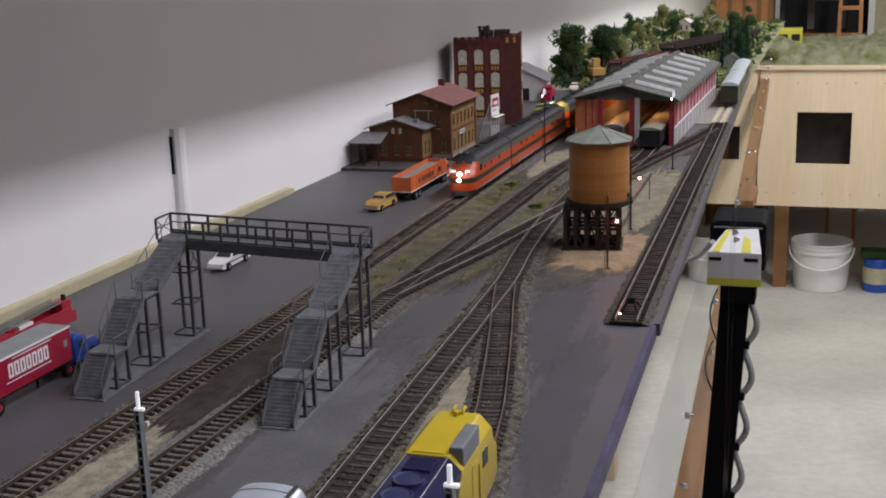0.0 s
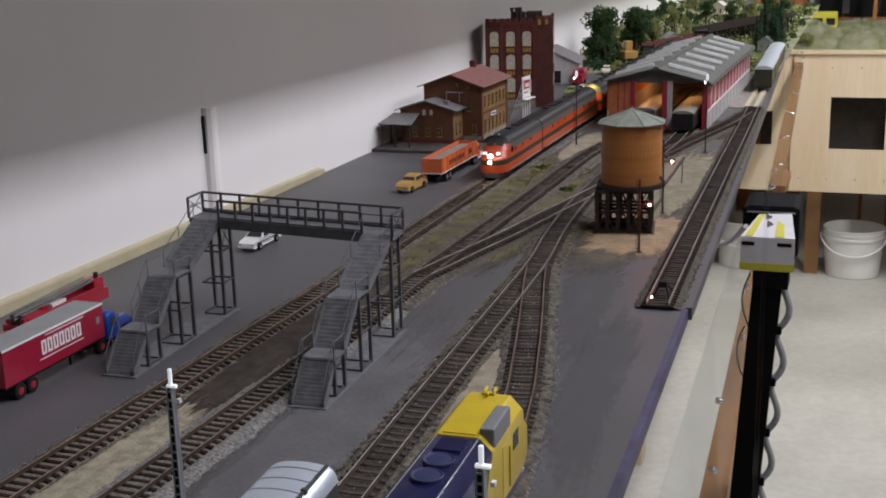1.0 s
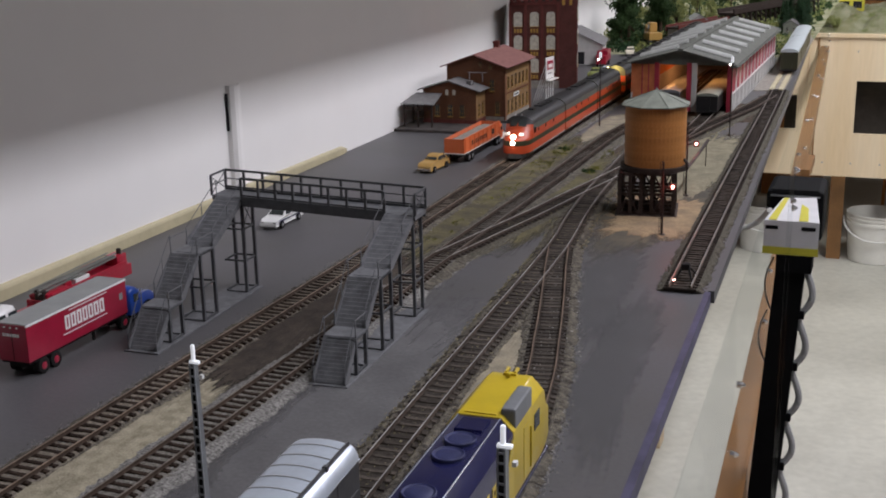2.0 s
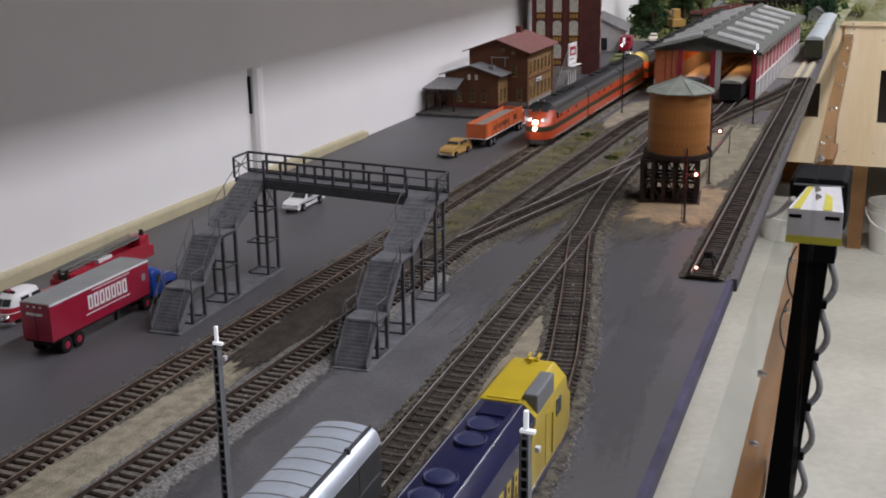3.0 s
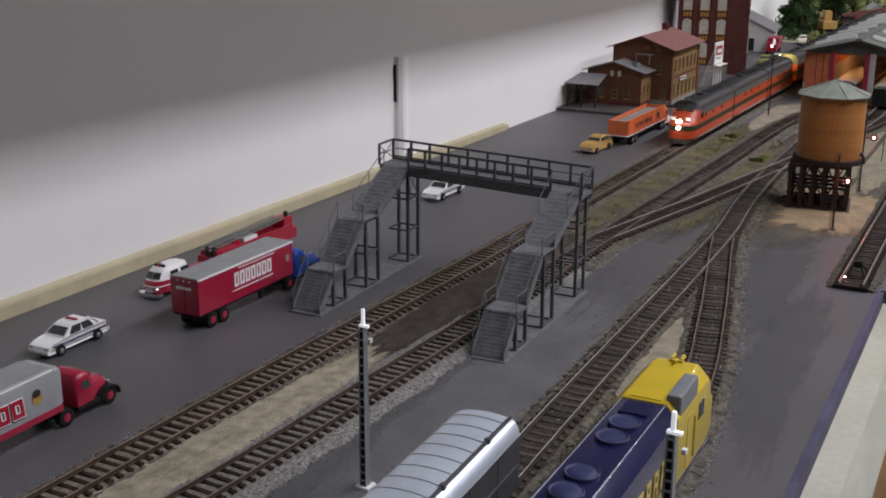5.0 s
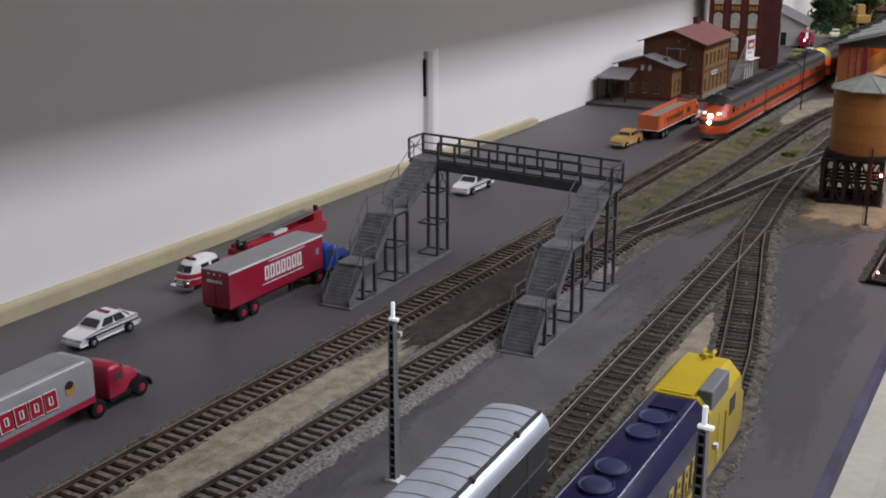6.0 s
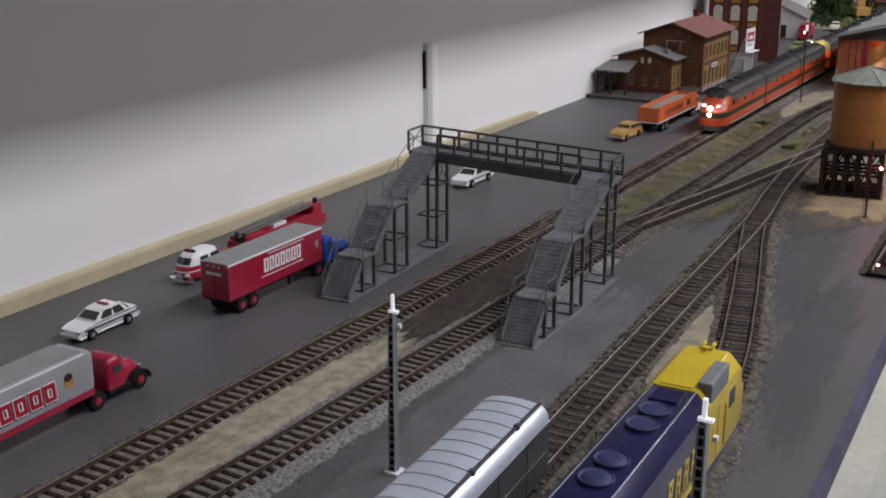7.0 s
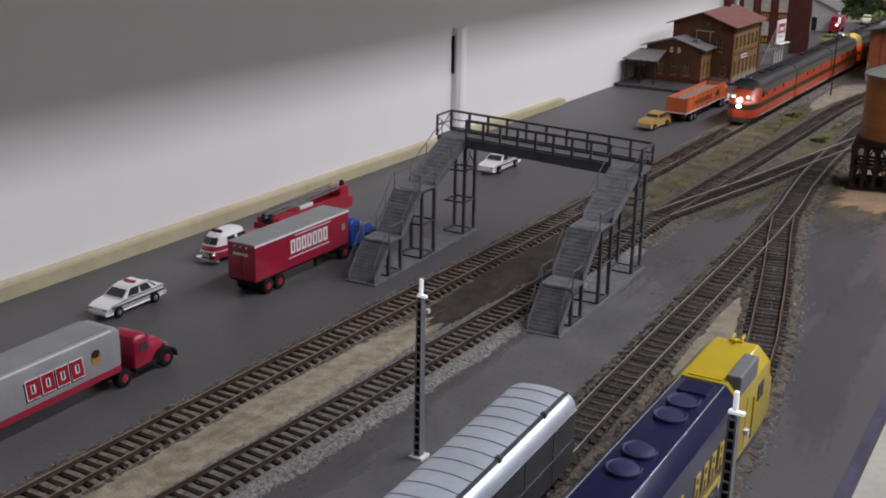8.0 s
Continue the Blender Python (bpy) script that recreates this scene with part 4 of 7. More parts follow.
def station():
    st = thing("station_building", "orange brick station with a red gable roof and a low wing", "building", pose(-0.5705, 1.636, 0.0))
    # the platform
    boxes("platform", [(-87, 32, -105, -2, 0, 4), (-87, 55, -2, 138, 0, 3.2)], M_PLAT, st, "dark platform slab", 0.4)
    z0 = 4
    # tall block: x -44..44, y 0..112
    b = bmesh.new()
    ext(b, [(-44, 3), (44, 3), (44, 83), (0, 98.5), (-44, 83)], 0, 132)
    part("wall", b, M_STN, st)
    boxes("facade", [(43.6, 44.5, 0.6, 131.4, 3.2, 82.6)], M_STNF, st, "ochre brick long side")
    boxes("plinth", [(-44.8, 45.2, -0.8, 132.8, 3, 9)], M_STONE, st)
    gable_roof("roof", st, -44, 44, 0, 132, 83, 98.5, 8, 1.6, M_ROOFRED)
    boxes("chimney", [(-4, 4, 98, 106, 92, 109), (-4.7, 4.7, 97.3, 106.7, 106, 107.6)], M_FACTRIM, st)
    boxes("cornice", [(44.5, 46, 0, 132, 77.5, 81)], M_STN, st)
    boxes("string_course", [(44.5, 45.6, 0, 132, 41, 43)], M_STN, st)
    boxes("corner_pilaster", [(44.4, 46.0, -0.8, 6.5, 3.5, 76)], M_STN, st)
    boxes("corner_pilaster", [(44.4, 46.0, 125.5, 132.6, 3.5, 76)], M_STN, st)
    for k in range(6):
        y = 19 + 18.8 * k
        for z, h in ((12, 19), (49, 17)):
            window_unit(st, face_m(45, y, z, 90), 6.4, h, M_GLASSDARK, M_OCHRE, 1.8, (1, 2), M_OCHRE)
    for x in (8, 24):
        window_unit(st, face_m(x, -0.3, 84 - x * 0.25, 0), 4, 6, M_GLASSDARK, M_OCHRE, 1, (1, 1))
    window_unit(st, face_m(26, -0.3, 46, 0), 7, 17, M_GLASSDARK, M_OCHRE, 1.8, (1, 2), M_OCHRE)
    window_unit(st, face_m(34, -0.3, 12, 0), 6.4, 19, M_GLASSDARK, M_OCHRE, 1.8, (1, 2), M_OCHRE)
    boxes("name_board", [(46.2, 47.0, 40, 66, 33.5, 39)], M_WHITE, st, "pale name board with an unreadable inscription")
    boxes("lettering", [(47.0, 47.25, 43, 63, 35.4, 37.2)], M_GLASSDARK, st)
    # low wing: x -66..14, y -42..0
    b = bmesh.new()
    ext(b, [(-66, 3), (15, 3), (15, 53), (-25.5, 65), (-66, 53)], -42, 0)
    part("wing_wall", b, M_STN, st)
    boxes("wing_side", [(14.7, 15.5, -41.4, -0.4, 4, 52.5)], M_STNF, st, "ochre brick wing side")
    boxes("wing_plinth", [(-66.8, 15.9, -42.8, -0.2, 3.9, 9.5)], M_FACTRIM, st)
    gable_roof("wing_roof", st, -66, 15, -40, -8, 53, 65, 7.5, 1.5, M_ROOFGREY)
    for x in (-29, -18):
        window_unit(st, face_m(x, -42.3, 45, 0), 4.4, 8, M_GLASSLIT, M_FRAME, 1.8, (1, 1))
    for x in (-44, -24, -6):
        window_unit(st, face_m(x, -42.3, 14, 0), 7, 17, M_GLASSDARK, M_OCHRE, 1.8, (1, 2), M_OCHRE)
    for y in (-30, -14):
        window_unit(st, face_m(15.6, y, 14, 90), 5.6, 18, M_GLASSDARK, M_OCHRE, 1.8, (1, 2), M_OCHRE)
    boxes("roof_vent", [(-3, 4, -30, -20, 58, 64)], M_ROOFGREY, st)
    b = bmesh.new()
    for x in (-6, 14):
        bar(b, (x, -8, 60), (x, -8, 74), 0.8)
    bar(b, (-8, -8, 74), (20, -8, 74), 1.0)
    part("roof_frame", b, M_STEELG, st)
    # porch
    b = bmesh.new()
    low = [(-83, -88, 36), (-32, -88, 36), (-36, -42.6, 46), (-76, -42.6, 46)]
    loft(b, [low, [(x, y, z + 1.5) for x, y, z in low]])
    part("porch_roof", b, M_ROOFGREY, st)
    for x, y in ((-79, -84), (-58, -84), (-37, -84), (-78, -52)):
        boxes("porch_post", [(x - 1.0, x + 1.0, y - 1.0, y + 1.0, 4, 36.6 if y < -60 else 42.6)], M_TIMBER, st)
    for z in (32.5, 28):
        b = bmesh.new()
        bar(b, (-80, -84, z + 1), (-36, -84, z + 1), 1.2 if z > 30 else 0.8)
        part("porch_beam", b, M_TIMBER, st)
    for x, d in ((-79, 6), (-58, -6), (-58, 6), (-37, -6)):
        b = bmesh.new()
        bar(b, (x, -84, 26), (x + d, -84, 33), 0.8)
        part("porch_brace", b, M_TIMBER, st)


station()


def factory():
    fa = thing("factory_building", "dark red brick factory with battlements and arched windows", "building", pose(-0.5165, 2.0185, 0, 0, 0, 13))
    W, D, H = 116, 78, 150
    boxes("wall", [(-W, 0, 0, D, 0, H)], M_FAC, fa)
    boxes("plinth", [(-W - 0.8, 0.8, -0.8, D + 0.8, 0, 14)], M_STONE, fa)
    # the corner tower stands proud, with blank sides
    boxes("corner_tower", [(-29, 1.6, -1.8, D + 1.6, 0.5, H + 5)], M_FAC, fa)
    for x0 in [-W + 12.5 * k for k in range(7)]:
        boxes("battlement", [(x0, x0 + 7, -0.9, 4, H, H + 5.5)], M_FACTRIM, fa)
    boxes("cornice", [(-W - 0.9, -29, -1.6, 0, H - 5, H - 1.5)], M_FACTRIM, fa)
    for x0 in (-28, -19, -7):
        boxes("battlement", [(x0, x0 + 6, -2.4, 3, H + 5, H + 9)], M_FACTRIM, fa)
    for y0 in (10, 26, 42, 58):
        boxes("battlement", [(-3, 2.2, y0, y0 + 8, H + 5, H + 9)], M_FACTRIM, fa)
    for x in (-W + 1.5, -W + 28, -W + 57, -31.5):
        boxes("pilaster", [(x - 2.2, x + 2.2, -1.4, 0.2, 14, H - 5)], M_FACTRIM, fa)
    for r, z in enumerate((28, 68, 108)):
        for c in range(3):
            x = -W + 15 + 28.5 * c
            window_unit(fa, face_m(x, -0.3, z, 0), 15, 25, M_GLASSLIT, M_FRAME, 5, (2, 3), M_OCHRE)
            for q in (-5, 0, 5):
                boxes("sill_panel", [(x + q - 1.7, x + q + 1.7, -0.9, 0.1, z - 11, z - 4)], M_OCHRE, fa, "small ochre panel")
    for y in (16, 34, 52):
        for z in (36, 76, 116):
            window_unit(fa, face_m(1.9, y, z, 90), 8, 22, M_GLASSLIT, M_FRAME, 3, (1, 3), M_OCHRE)
    for x in (-24.5, -12):
        boxes("tower_panel", [(x, x + 5, -2.3, -1.7, H - 6, H + 3)], M_OCHRE, fa)
    b = bmesh.new()
    rod(b, (-60, 30, H), (-60, 30, H + 14), 13, 20)
    rod(b, (-60, 30, H + 14), (-60, 30, H + 19), 13, 20, 2)
    part("roof_tank", b, M_TIMBER, fa, "dark roof tank", smooth=True)
    boxes("roof_shed", [(-46, -18, 12, 52, H, H + 15)], M_TIMBER, fa, "dark roof shed")
    for q in (0, 8, 14):
        b = bmesh.new()
        rod(b, (-70 + q, 12, H), (-70 + q, 12, H + 20 + (q % 5)), 2.4, 10)
        rod(b, (-70 + q, 12, H + 19), (-70 + q, 12, H + 23), 3.6, 10)
        part("vent_pipe", b, M_TIMBER, fa, "dark vent pipe")


factory()


def engine_shed():
    es = thing("engine_shed", "grey-roofed two-road engine shed with crimson wall panels", "engine shed", pose(-0.2975, 1.80, 0, 0, 0, -0.6))
    hw, L, ze, zr = 75, 600, 74, 93
    b = bmesh.new()
    for s in (-1, 1):
        box(b, s * hw - 1.5, s * hw + 1.5, 0, L, 0, 27)
    part("wall", b, M_SHEDWALL, es, "pale grey lower walls")
    boxes("sill_beam", [(hw - 2, hw + 2.4, 0, L, 27, 29.5)], M_WHITE, es)
    n = 13
    for k in range(n):
        y0, y1 = L * k / n + 2, L * (k + 1) / n - 4
        boxes("wall_panel", [(hw - 1.0, hw + 0.8, y0, y1, 29.5, ze)], M_SHEDRED, es)
        boxes("pillar", [(hw - 1.8, hw + 2.0, y1 + 2.2, y1 + 5.8, 27, ze)], M_WHITE, es)
        boxes("lower_rib", [(hw + 1.4, hw + 2.2, y0 + q * 12 + 3, y0 + q * 12 + 5.5, 0.8, 27) for q in range(3)], M_SHEDWALL, es)
    boxes("left_wall", [(-hw - 1, -hw + 1, 0, L, 27, ze)], M_SHEDIN, es, "orange side wall")
    boxes("rear_wall", [(-hw, hw, L - 3, L, 0.5, ze)], M_SHEDIN, es, "orange rear wall")
    # front: panel and posts with the two road openings left free
    # the panel's glow is only its orange colour, nothing emits
    boxes("front_panel", [(-hw + 1.5, -40, -0.6, 1.6, 0.5, ze - 2)], M_SHEDIN, es, "orange front panel, its glow put into the colour")
    for x in (-60, -50):
        boxes("panel_batten", [(x, x + 1.6, -1.3, -0.6, 1, ze - 2)], M_SHEDRED, es)
    for x0, x1, m_ in ((-40, -33, M_SHEDRED), (9, 16, M_SHEDRED), (16.5, 24, M_SHEDWALL), (hw - 6, hw + 1.5, M_SHEDRED)):
        boxes("door_post", [(x0, x1, -2.4, 3, 0.4, ze)], m_, es)
    boxes("floor_slab", [(-hw, hw, -6, L, 0, 0.7)], M_STONE, es)
    b = bmesh.new()
    ext(b, [(-hw - 2, ze - 3), (hw + 2, ze - 3), (hw + 2, ze), (0, zr), (-hw - 2, ze)], -1, 2)
    part("gable", b, M_SHEDROOF, es)
    gable_roof("roof", es, -hw, hw, -4, L, ze, zr, 9, 1.8, M_SHEDROOF)
    sl = (zr - ze) / hw
    for k in range(7):
        y = 38 + k * 86
        for s in (-1, 1):
            b = bmesh.new()
            xa, xb = s * 12, s * 70
            za, zb = zr - 12 * sl + 1.8, zr - 70 * sl + 1.8
            hump = [(9.5 * math.cos(math.pi * q / 8), 6.4 * math.sin(math.pi * q / 8) - 0.4) for q in range(9)]
            loft(b, [[(xa, y + dy, za + dz) for dy, dz in hump], [(xb, y + dy, zb + dz) for dy, dz in hump]])
            part("skylight", b, M_SHEDLIGHT, es, "pale raised skylight", smooth=False)
            b = bmesh.new()
            loft(b, [[(xa, y + dy, za + dz) for dy, dz in ((-10.6, -0.4), (10.6, -0.4), (10.6, 0.6), (-10.6, 0.6))], [(xb, y + dy, zb + dz) for dy, dz in ((-10.6, -0.4), (10.6, -0.4), (10.6, 0.6), (-10.6, 0.6))]])
            part("skylight_curb", b, M_SHEDROOF, es)
    boxes("ridge_cap", [(-4, 4, -12, L + 8, zr + 0.6, zr + 3)], M_SHEDROOF, es)
    boxes("eave_step", [(hw - 2, hw + 11, -12, L + 8, ze - 4.6, ze - 3.2)], M_SHEDROOF, es)


engine_shed()
for gx in (-0.33, -0.265):
    for gy in (1.88, 2.12):
        glow("shed_lamp", (gx, gy, 0.066), 0.075, (1.0, 0.42, 0.14), 0.004)


# ---- road vehicles: y = 0 at the tail, forward along +y ----
def wheel(parent, x, y, r, w, hub):
    side = 1 if x > 0 else -1
    wh = thing_part("wheel", parent)
    b = bmesh.new()
    n = 16
    loft(b, [[(x + side * d, y + rr * math.cos(math.tau * i / n), r + rr * math.sin(math.tau * i / n)) for i in range(n)]
             for d, rr in ((-w / 2, r * 0.9), (-w / 2 + 0.3, r), (w / 2 - 0.4, r), (w / 2, r * 0.88), (w / 2 - 0.05, r * 0.6))])
    part("tyre", b, M_RUBBER, wh, smooth=True)
    b = bmesh.new()
    rod(b, (x + side * (w / 2 - 0.2), y, r), (x + side * (w / 2 + 0.25), y, r), r * 0.52, 14, r * 0.36)
    part("rim", b, hub, wh, smooth=True)


def saloon(m, label, paint, length=57, width=20.5, old=False, lightbar=False, stripe=None, group=""):
    car = thing("police_car" if lightbar else "car", label, "police car" if lightbar else "car", m, group)
    k, w = length / 57.0, width / 2
    if old:
        side = [(0, 5), (0.6, 8.6), (3, 10.8), (9, 12), (16, 12.4), (38, 12.4), (48, 12.0), (53.5, 10.8), (56.4, 8.4), (57, 5.5), (56.5, 3.2), (1, 3.2)]
        cab = [(7, 11.8), (12.5, 16.2), (17, 18.2), (28, 18.4), (32.5, 16.8), (39, 12.0)]
    else:
        side = [(0, 6), (0.6, 10), (2, 11), (15, 11.4), (38, 11.1), (50, 9.8), (56, 8.2), (57, 5.6), (56.4, 3.3), (0.6, 3.3)]
        cab = [(8, 11.2), (15, 16.3), (19, 17.2), (30, 17.2), (33.5, 16.2), (42, 10.9)]
    side, cab = [(y * k, z) for y, z in side], [(y * k, z) for y, z in cab]

    def tapered(b, pts, w0, w1, zlo, zhi):
        rings = []
        for s, q in ((-1, 0.90), (-1, 1.0), (1, 1.0), (1, 0.90)):
            ring = []
            for y, z in pts:
                ww = w0 + (w1 - w0) * max(0, min(1, (z - zlo) / (zhi - zlo)))
                nose = 1 - 0.16 * max(0, (abs(y / k - 28.5) - 22) / 6.5) ** 2
                ring.append((s * ww * q * nose if q < 1 else s * ww * nose, y if q == 1 else 28.5 * k + (y - 28.5 * k) * 0.985, z if q == 1 else z + (0.45 if z > zlo + 1 else -0.2)))
            rings.append(ring)
        rings = [rings[0], rings[1], rings[2], rings[3]]
        loft(b, rings)

    b = bmesh.new()
    tapered(b, side, w, w * 0.93, 4, 12)
    part("body", b, paint, car, smooth=True)
    b = bmesh.new()
    tapered(b, cab, w * 0.93, w * 0.70, 11, 17)
    part("cabin", b, paint, car, smooth=True)
    # glass: windscreen, rear window and side windows
    (y0, z0), (y1, z1), (y4, z4), (y5, z5) = cab[0], cab[1], cab[4], cab[5]
    for name, ya, za, yb, zb in (("windscreen", y5, z5, y4, z4), ("rear_window", y0, z0, y1, z1)):
        b = bmesh.new()
        off = 0.25 if name == "windscreen" else -0.25
        va, vb = (0.30, 0.80) if old else (0.16, 0.82)
        p = lambda u: (ya + (yb - ya) * u + off, za + (zb - za) * u + 0.45)  # noqa: E731
        (ya_, za_), (yb_, zb_) = p(va), p(vb)
        loft(b, [[(-w * 0.76, ya_, za_), (w * 0.76, ya_, za_), (w * 0.64, yb_, zb_), (-w * 0.64, yb_, zb_)],
                 [(-w * 0.76, ya_ - off, za_ - 0.6), (w * 0.76, ya_ - off, za_ - 0.6), (w * 0.64, yb_ - off, zb_ - 0.6), (-w * 0.64, yb_ - off, zb_ - 0.6)]])
        part(name, b, M_GLASSDARK, car)
    zt, zb_ = cab[2][1] - (2.0 if old else 1.3), 13.0 if old else 11.7
    for s in (-1, 1):
        for a, c in ((0.10, 0.47), (0.53, 0.92)):
            b = bmesh.new()
            lo_a, lo_c = y0 + (y5 - y0) * (0.10 + 0.84 * a), y0 + (y5 - y0) * (0.06 + 0.84 * c)
            hi_a, hi_c = y1 + (y4 - y1) * a, y1 + (y4 - y1) * c
            wl, wh = w * 0.925, w * 0.755
            loft(b, [[(s * wl, lo_a, zb_), (s * wl, lo_c, zb_), (s * wh, hi_c, zt), (s * wh, hi_a, zt)],
                     [(s * (wl - 0.9), lo_a, zb_), (s * (wl - 0.9), lo_c, zb_), (s * (wh - 0.9), hi_c, zt), (s * (wh - 0.9), hi_a, zt)]])
            part("side_window", b, M_GLASSDARK, car)
    for x in (-w + 1.6, w - 1.6):
        for y in (11 * k, 45.5 * k):
            wheel(car, x, y, 3.7, 2.8, M_CHROME if old else M_STEELG)
    for y, nm in ((56.8 * k, "front_bumper"), (-0.4, "rear_bumper")):
        boxes(nm, [(-w * 0.86, w * 0.86, y - 0.5, y + 0.7, 4.0, 5.8)], M_CHROME if old else paint, car, bevel=0.25)
    for s in (-1, 1):
        boxes("headlight", [(s * w * 0.66 - 1.7, s * w * 0.66 + 1.7, 56.2 * k - 0.5, 56.2 * k + 0.35, 6.4, 8.0)], M_CHROME, car)
        boxes("tail_light", [(s * w * 0.66 - 1.5, s * w * 0.66 + 1.5, -0.1, 0.6, 7.5, 9.0)], M_CRED2, car)
    if stripe:
        for s in (-1, 1):
            boxes("stripe", [(s * w - 0.05, s * w + 0.14, 3 * k, 53 * k, 7.5, 8.7)] if s > 0 else [(-w - 0.14, -w + 0.05, 3 * k, 53 * k, 7.5, 8.7)], stripe, car, "dark side stripe")
    if lightbar:
        boxes("light_bar", [(-4.6, 4.6, 24 * k, 26.2 * k, 17.4, 18.7)], M_CRED2, car, "red roof light bar", 0.3)
    return car


saloon(pose(-0.5785, 0.5515, 0, 0, 0, 181), "white police car with a dark stripe and red roof light", M_WHITE, 55, 19.5, lightbar=True, stripe=M_LBLUE, group="police cars")
saloon(pose(-0.5575, 1.0365, 0, 0, 0, 180), "white police car parked near the footbridge on grey paving", M_WHITE, 58, 20.5, lightbar=True, stripe=M_LBLUE, group="police cars")
saloon(pose(-0.5040, 1.3230, 0, 0, 0, 176), "old yellow taxi parked behind the orange truck", M_TAXI, 56, 20, old=True)
saloon(pose(-0.4860, 1.9800, 0, 0, 0, 184), "red and white car on the road by the factory", M_CRED2, 50, 19, old=True)
saloon(pose(-0.5150, 2.1950, 0, 0, 0, 176), "pale green car parked beyond the factory", M_LEAF2, 52, 19, old=True)
saloon(pose(-0.5020, 2.2350, 0, 0, 0, 176), "silver car parked beyond the factory", M_SILVER, 52, 19)
saloon(pose(-0.5340, 2.5700, 0, 0, 0, 190), "pale car on the grass verge below the trees", M_FRAME, 50, 19, old=True)


def plain_marks(parent, x, y0, y1, z0, z1, n, material, name="lettering", gap=0.28, lean=0.0, stroke=0.0):
    """A row of plain upright blocks along y on a side wall at x, hollow where a stroke is given."""
    for k in range(n):
        a = y0 + (y1 - y0) * k / n
        c = y0 + (y1 - y0) * (k + 1 - gap) / n
        up = lambda z: lean * (z - z0) / (z1 - z0)  # noqa: E731
        bars = [(a, c, z0, z1)]
        if stroke:
            t = stroke
            bars = [(a, a + t, z0, z1), (c - t, c, z0, z1), (a + t, c - t, z0, z0 + t), (a + t, c - t, z1 - t, z1)]
        b = bmesh.new()
        for ya, yb, za, zb in bars:
            ext(b, [(ya + up(za), za), (yb + up(za), za), (yb + up(zb), zb), (ya + up(zb), zb)], x, x + (0.25 if x > 0 else -0.25), "x")
        part(name, b, material, parent)


def tractor(parent, y0, cab_mat, fender_mat, hub, width=22, bonnet=20, h=27, tandem=True):
    """A lorry's tractor from its rear axle at y0 forward."""
    w = width / 2
    boxes("chassis", [(-5, 5, y0 - 9, y0 + 42, 5, 7.5)], M_RUBBER, parent)
    b = bmesh.new()
    outline = [(y0 + 9, 7), (y0 + 23, 7), (y0 + 24, 16.5), (y0 + 22.6, h - 5), (y0 + 20.6, h - 1.6), (y0 + 17.5, h), (y0 + 13, h), (y0 + 10.4, h - 1.2), (y0 + 9, h - 4)]
    rings = []
    for x, drop, squeeze in ((-w + 1, 3.4, 0.90), (-w + 1.5, 1.8, 0.96), (-w + 3.2, 0.5, 1), (-w + 6, 0, 1), (w - 6, 0, 1), (w - 3.2, 0.5, 1), (w - 1.5, 1.8, 0.96), (w - 1, 3.4, 0.90)):
        rings.append([(x, y0 + 16 + (y - y0 - 16) * squeeze, z if z < 17 else z - drop * (z - 15) / (h - 15)) for y, z in outline])
    loft(b, rings)
    part("cab", b, cab_mat, parent, smooth=True)
    b = bmesh.new()
    loft(b, [[(-w + 4, y, 7), (w - 4, y, 7), (w - 4.5 - d, y, zt - 3), (w - 7 - d, y, zt), (-w + 7 + d, y, zt), (-w + 4.5 + d, y, zt - 3)] for y, zt, d in ((y0 + 23, 18.5, 0), (y0 + 23 + bonnet * 0.8, 17.3, 0.8), (y0 + 23 + bonnet, 14.5, 1.6))])
    part("bonnet", b, cab_mat, parent, smooth=True)
    b = bmesh.new()
    ext(b, [(y0 + 21.6, 17.8), (y0 + 23.9, 17.8), (y0 + 21.4, h - 2.4), (y0 + 20.2, h - 2.4)], -w + 2.2, w - 2.2, "x")
    part("windscreen", b, M_GLASSDARK, parent)
    for s in (-1, 1):
        x0, x1 = sorted((s * (w - 1.2), s * (w - 0.75)))
        b = bmesh.new()
        ext(b, [(y0 + 13.5, 16.8), (y0 + 20.2, 16.8), (y0 + 19.2, h - 5.4), (y0 + 13.5, h - 5.4)], x0, x1, "x")
        part("side_window", b, M_GLASSDARK, parent)
        b = bmesh.new()
        yc = y0 + 35
        arc = [(yc + 8.3 * math.cos(t), 5.5 + 6.2 * math.sin(t)) for t in (-0.15, 0.4, 0.9, 1.5, 2.1, 2.7, 3.3)]
        inn = [(yc + 7.2 * math.cos(t), 5.3 + 5.2 * math.sin(t)) for t in (3.3, 2.7, 2.1, 1.5, 0.9, 0.4, -0.15)]
        ext(b, arc + inn, *sorted((s * (w - 5), s * (w + 0.3))), axis="x")
        part("fender", b, fender_mat, parent, smooth=True)
        boxes("headlight", [(s * (w - 4.5) - 1.2, s * (w - 4.5) + 1.2, y0 + 23 + bonnet - 1, y0 + 23 + bonnet + 1.2, 11, 13.4)], M_CHROME, parent, bevel=0.4)
        wheel(parent, s * (w - 2.2), y0 + 35, 5.4, 3.6, hub)
        for q in ((-5.5, 5.5) if tandem else (0,)):
            wheel(parent, s * (w - 2.6), y0 + q, 5.4, 5.0, hub)
    for s in (-1, 1):
        boxes("running_board", [(min(s * (w - 5), s * (w - 0.4)), max(s * (w - 5), s * (w - 0.4)), y0 + 9, y0 + 28, 5.6, 7.6)], fender_mat, parent)
    boxes("grille", [(-4.6, 4.6, y0 + 23 + bonnet - 0.4, y0 + 23 + bonnet + 0.5, 7, 14)], M_CHROME, parent)
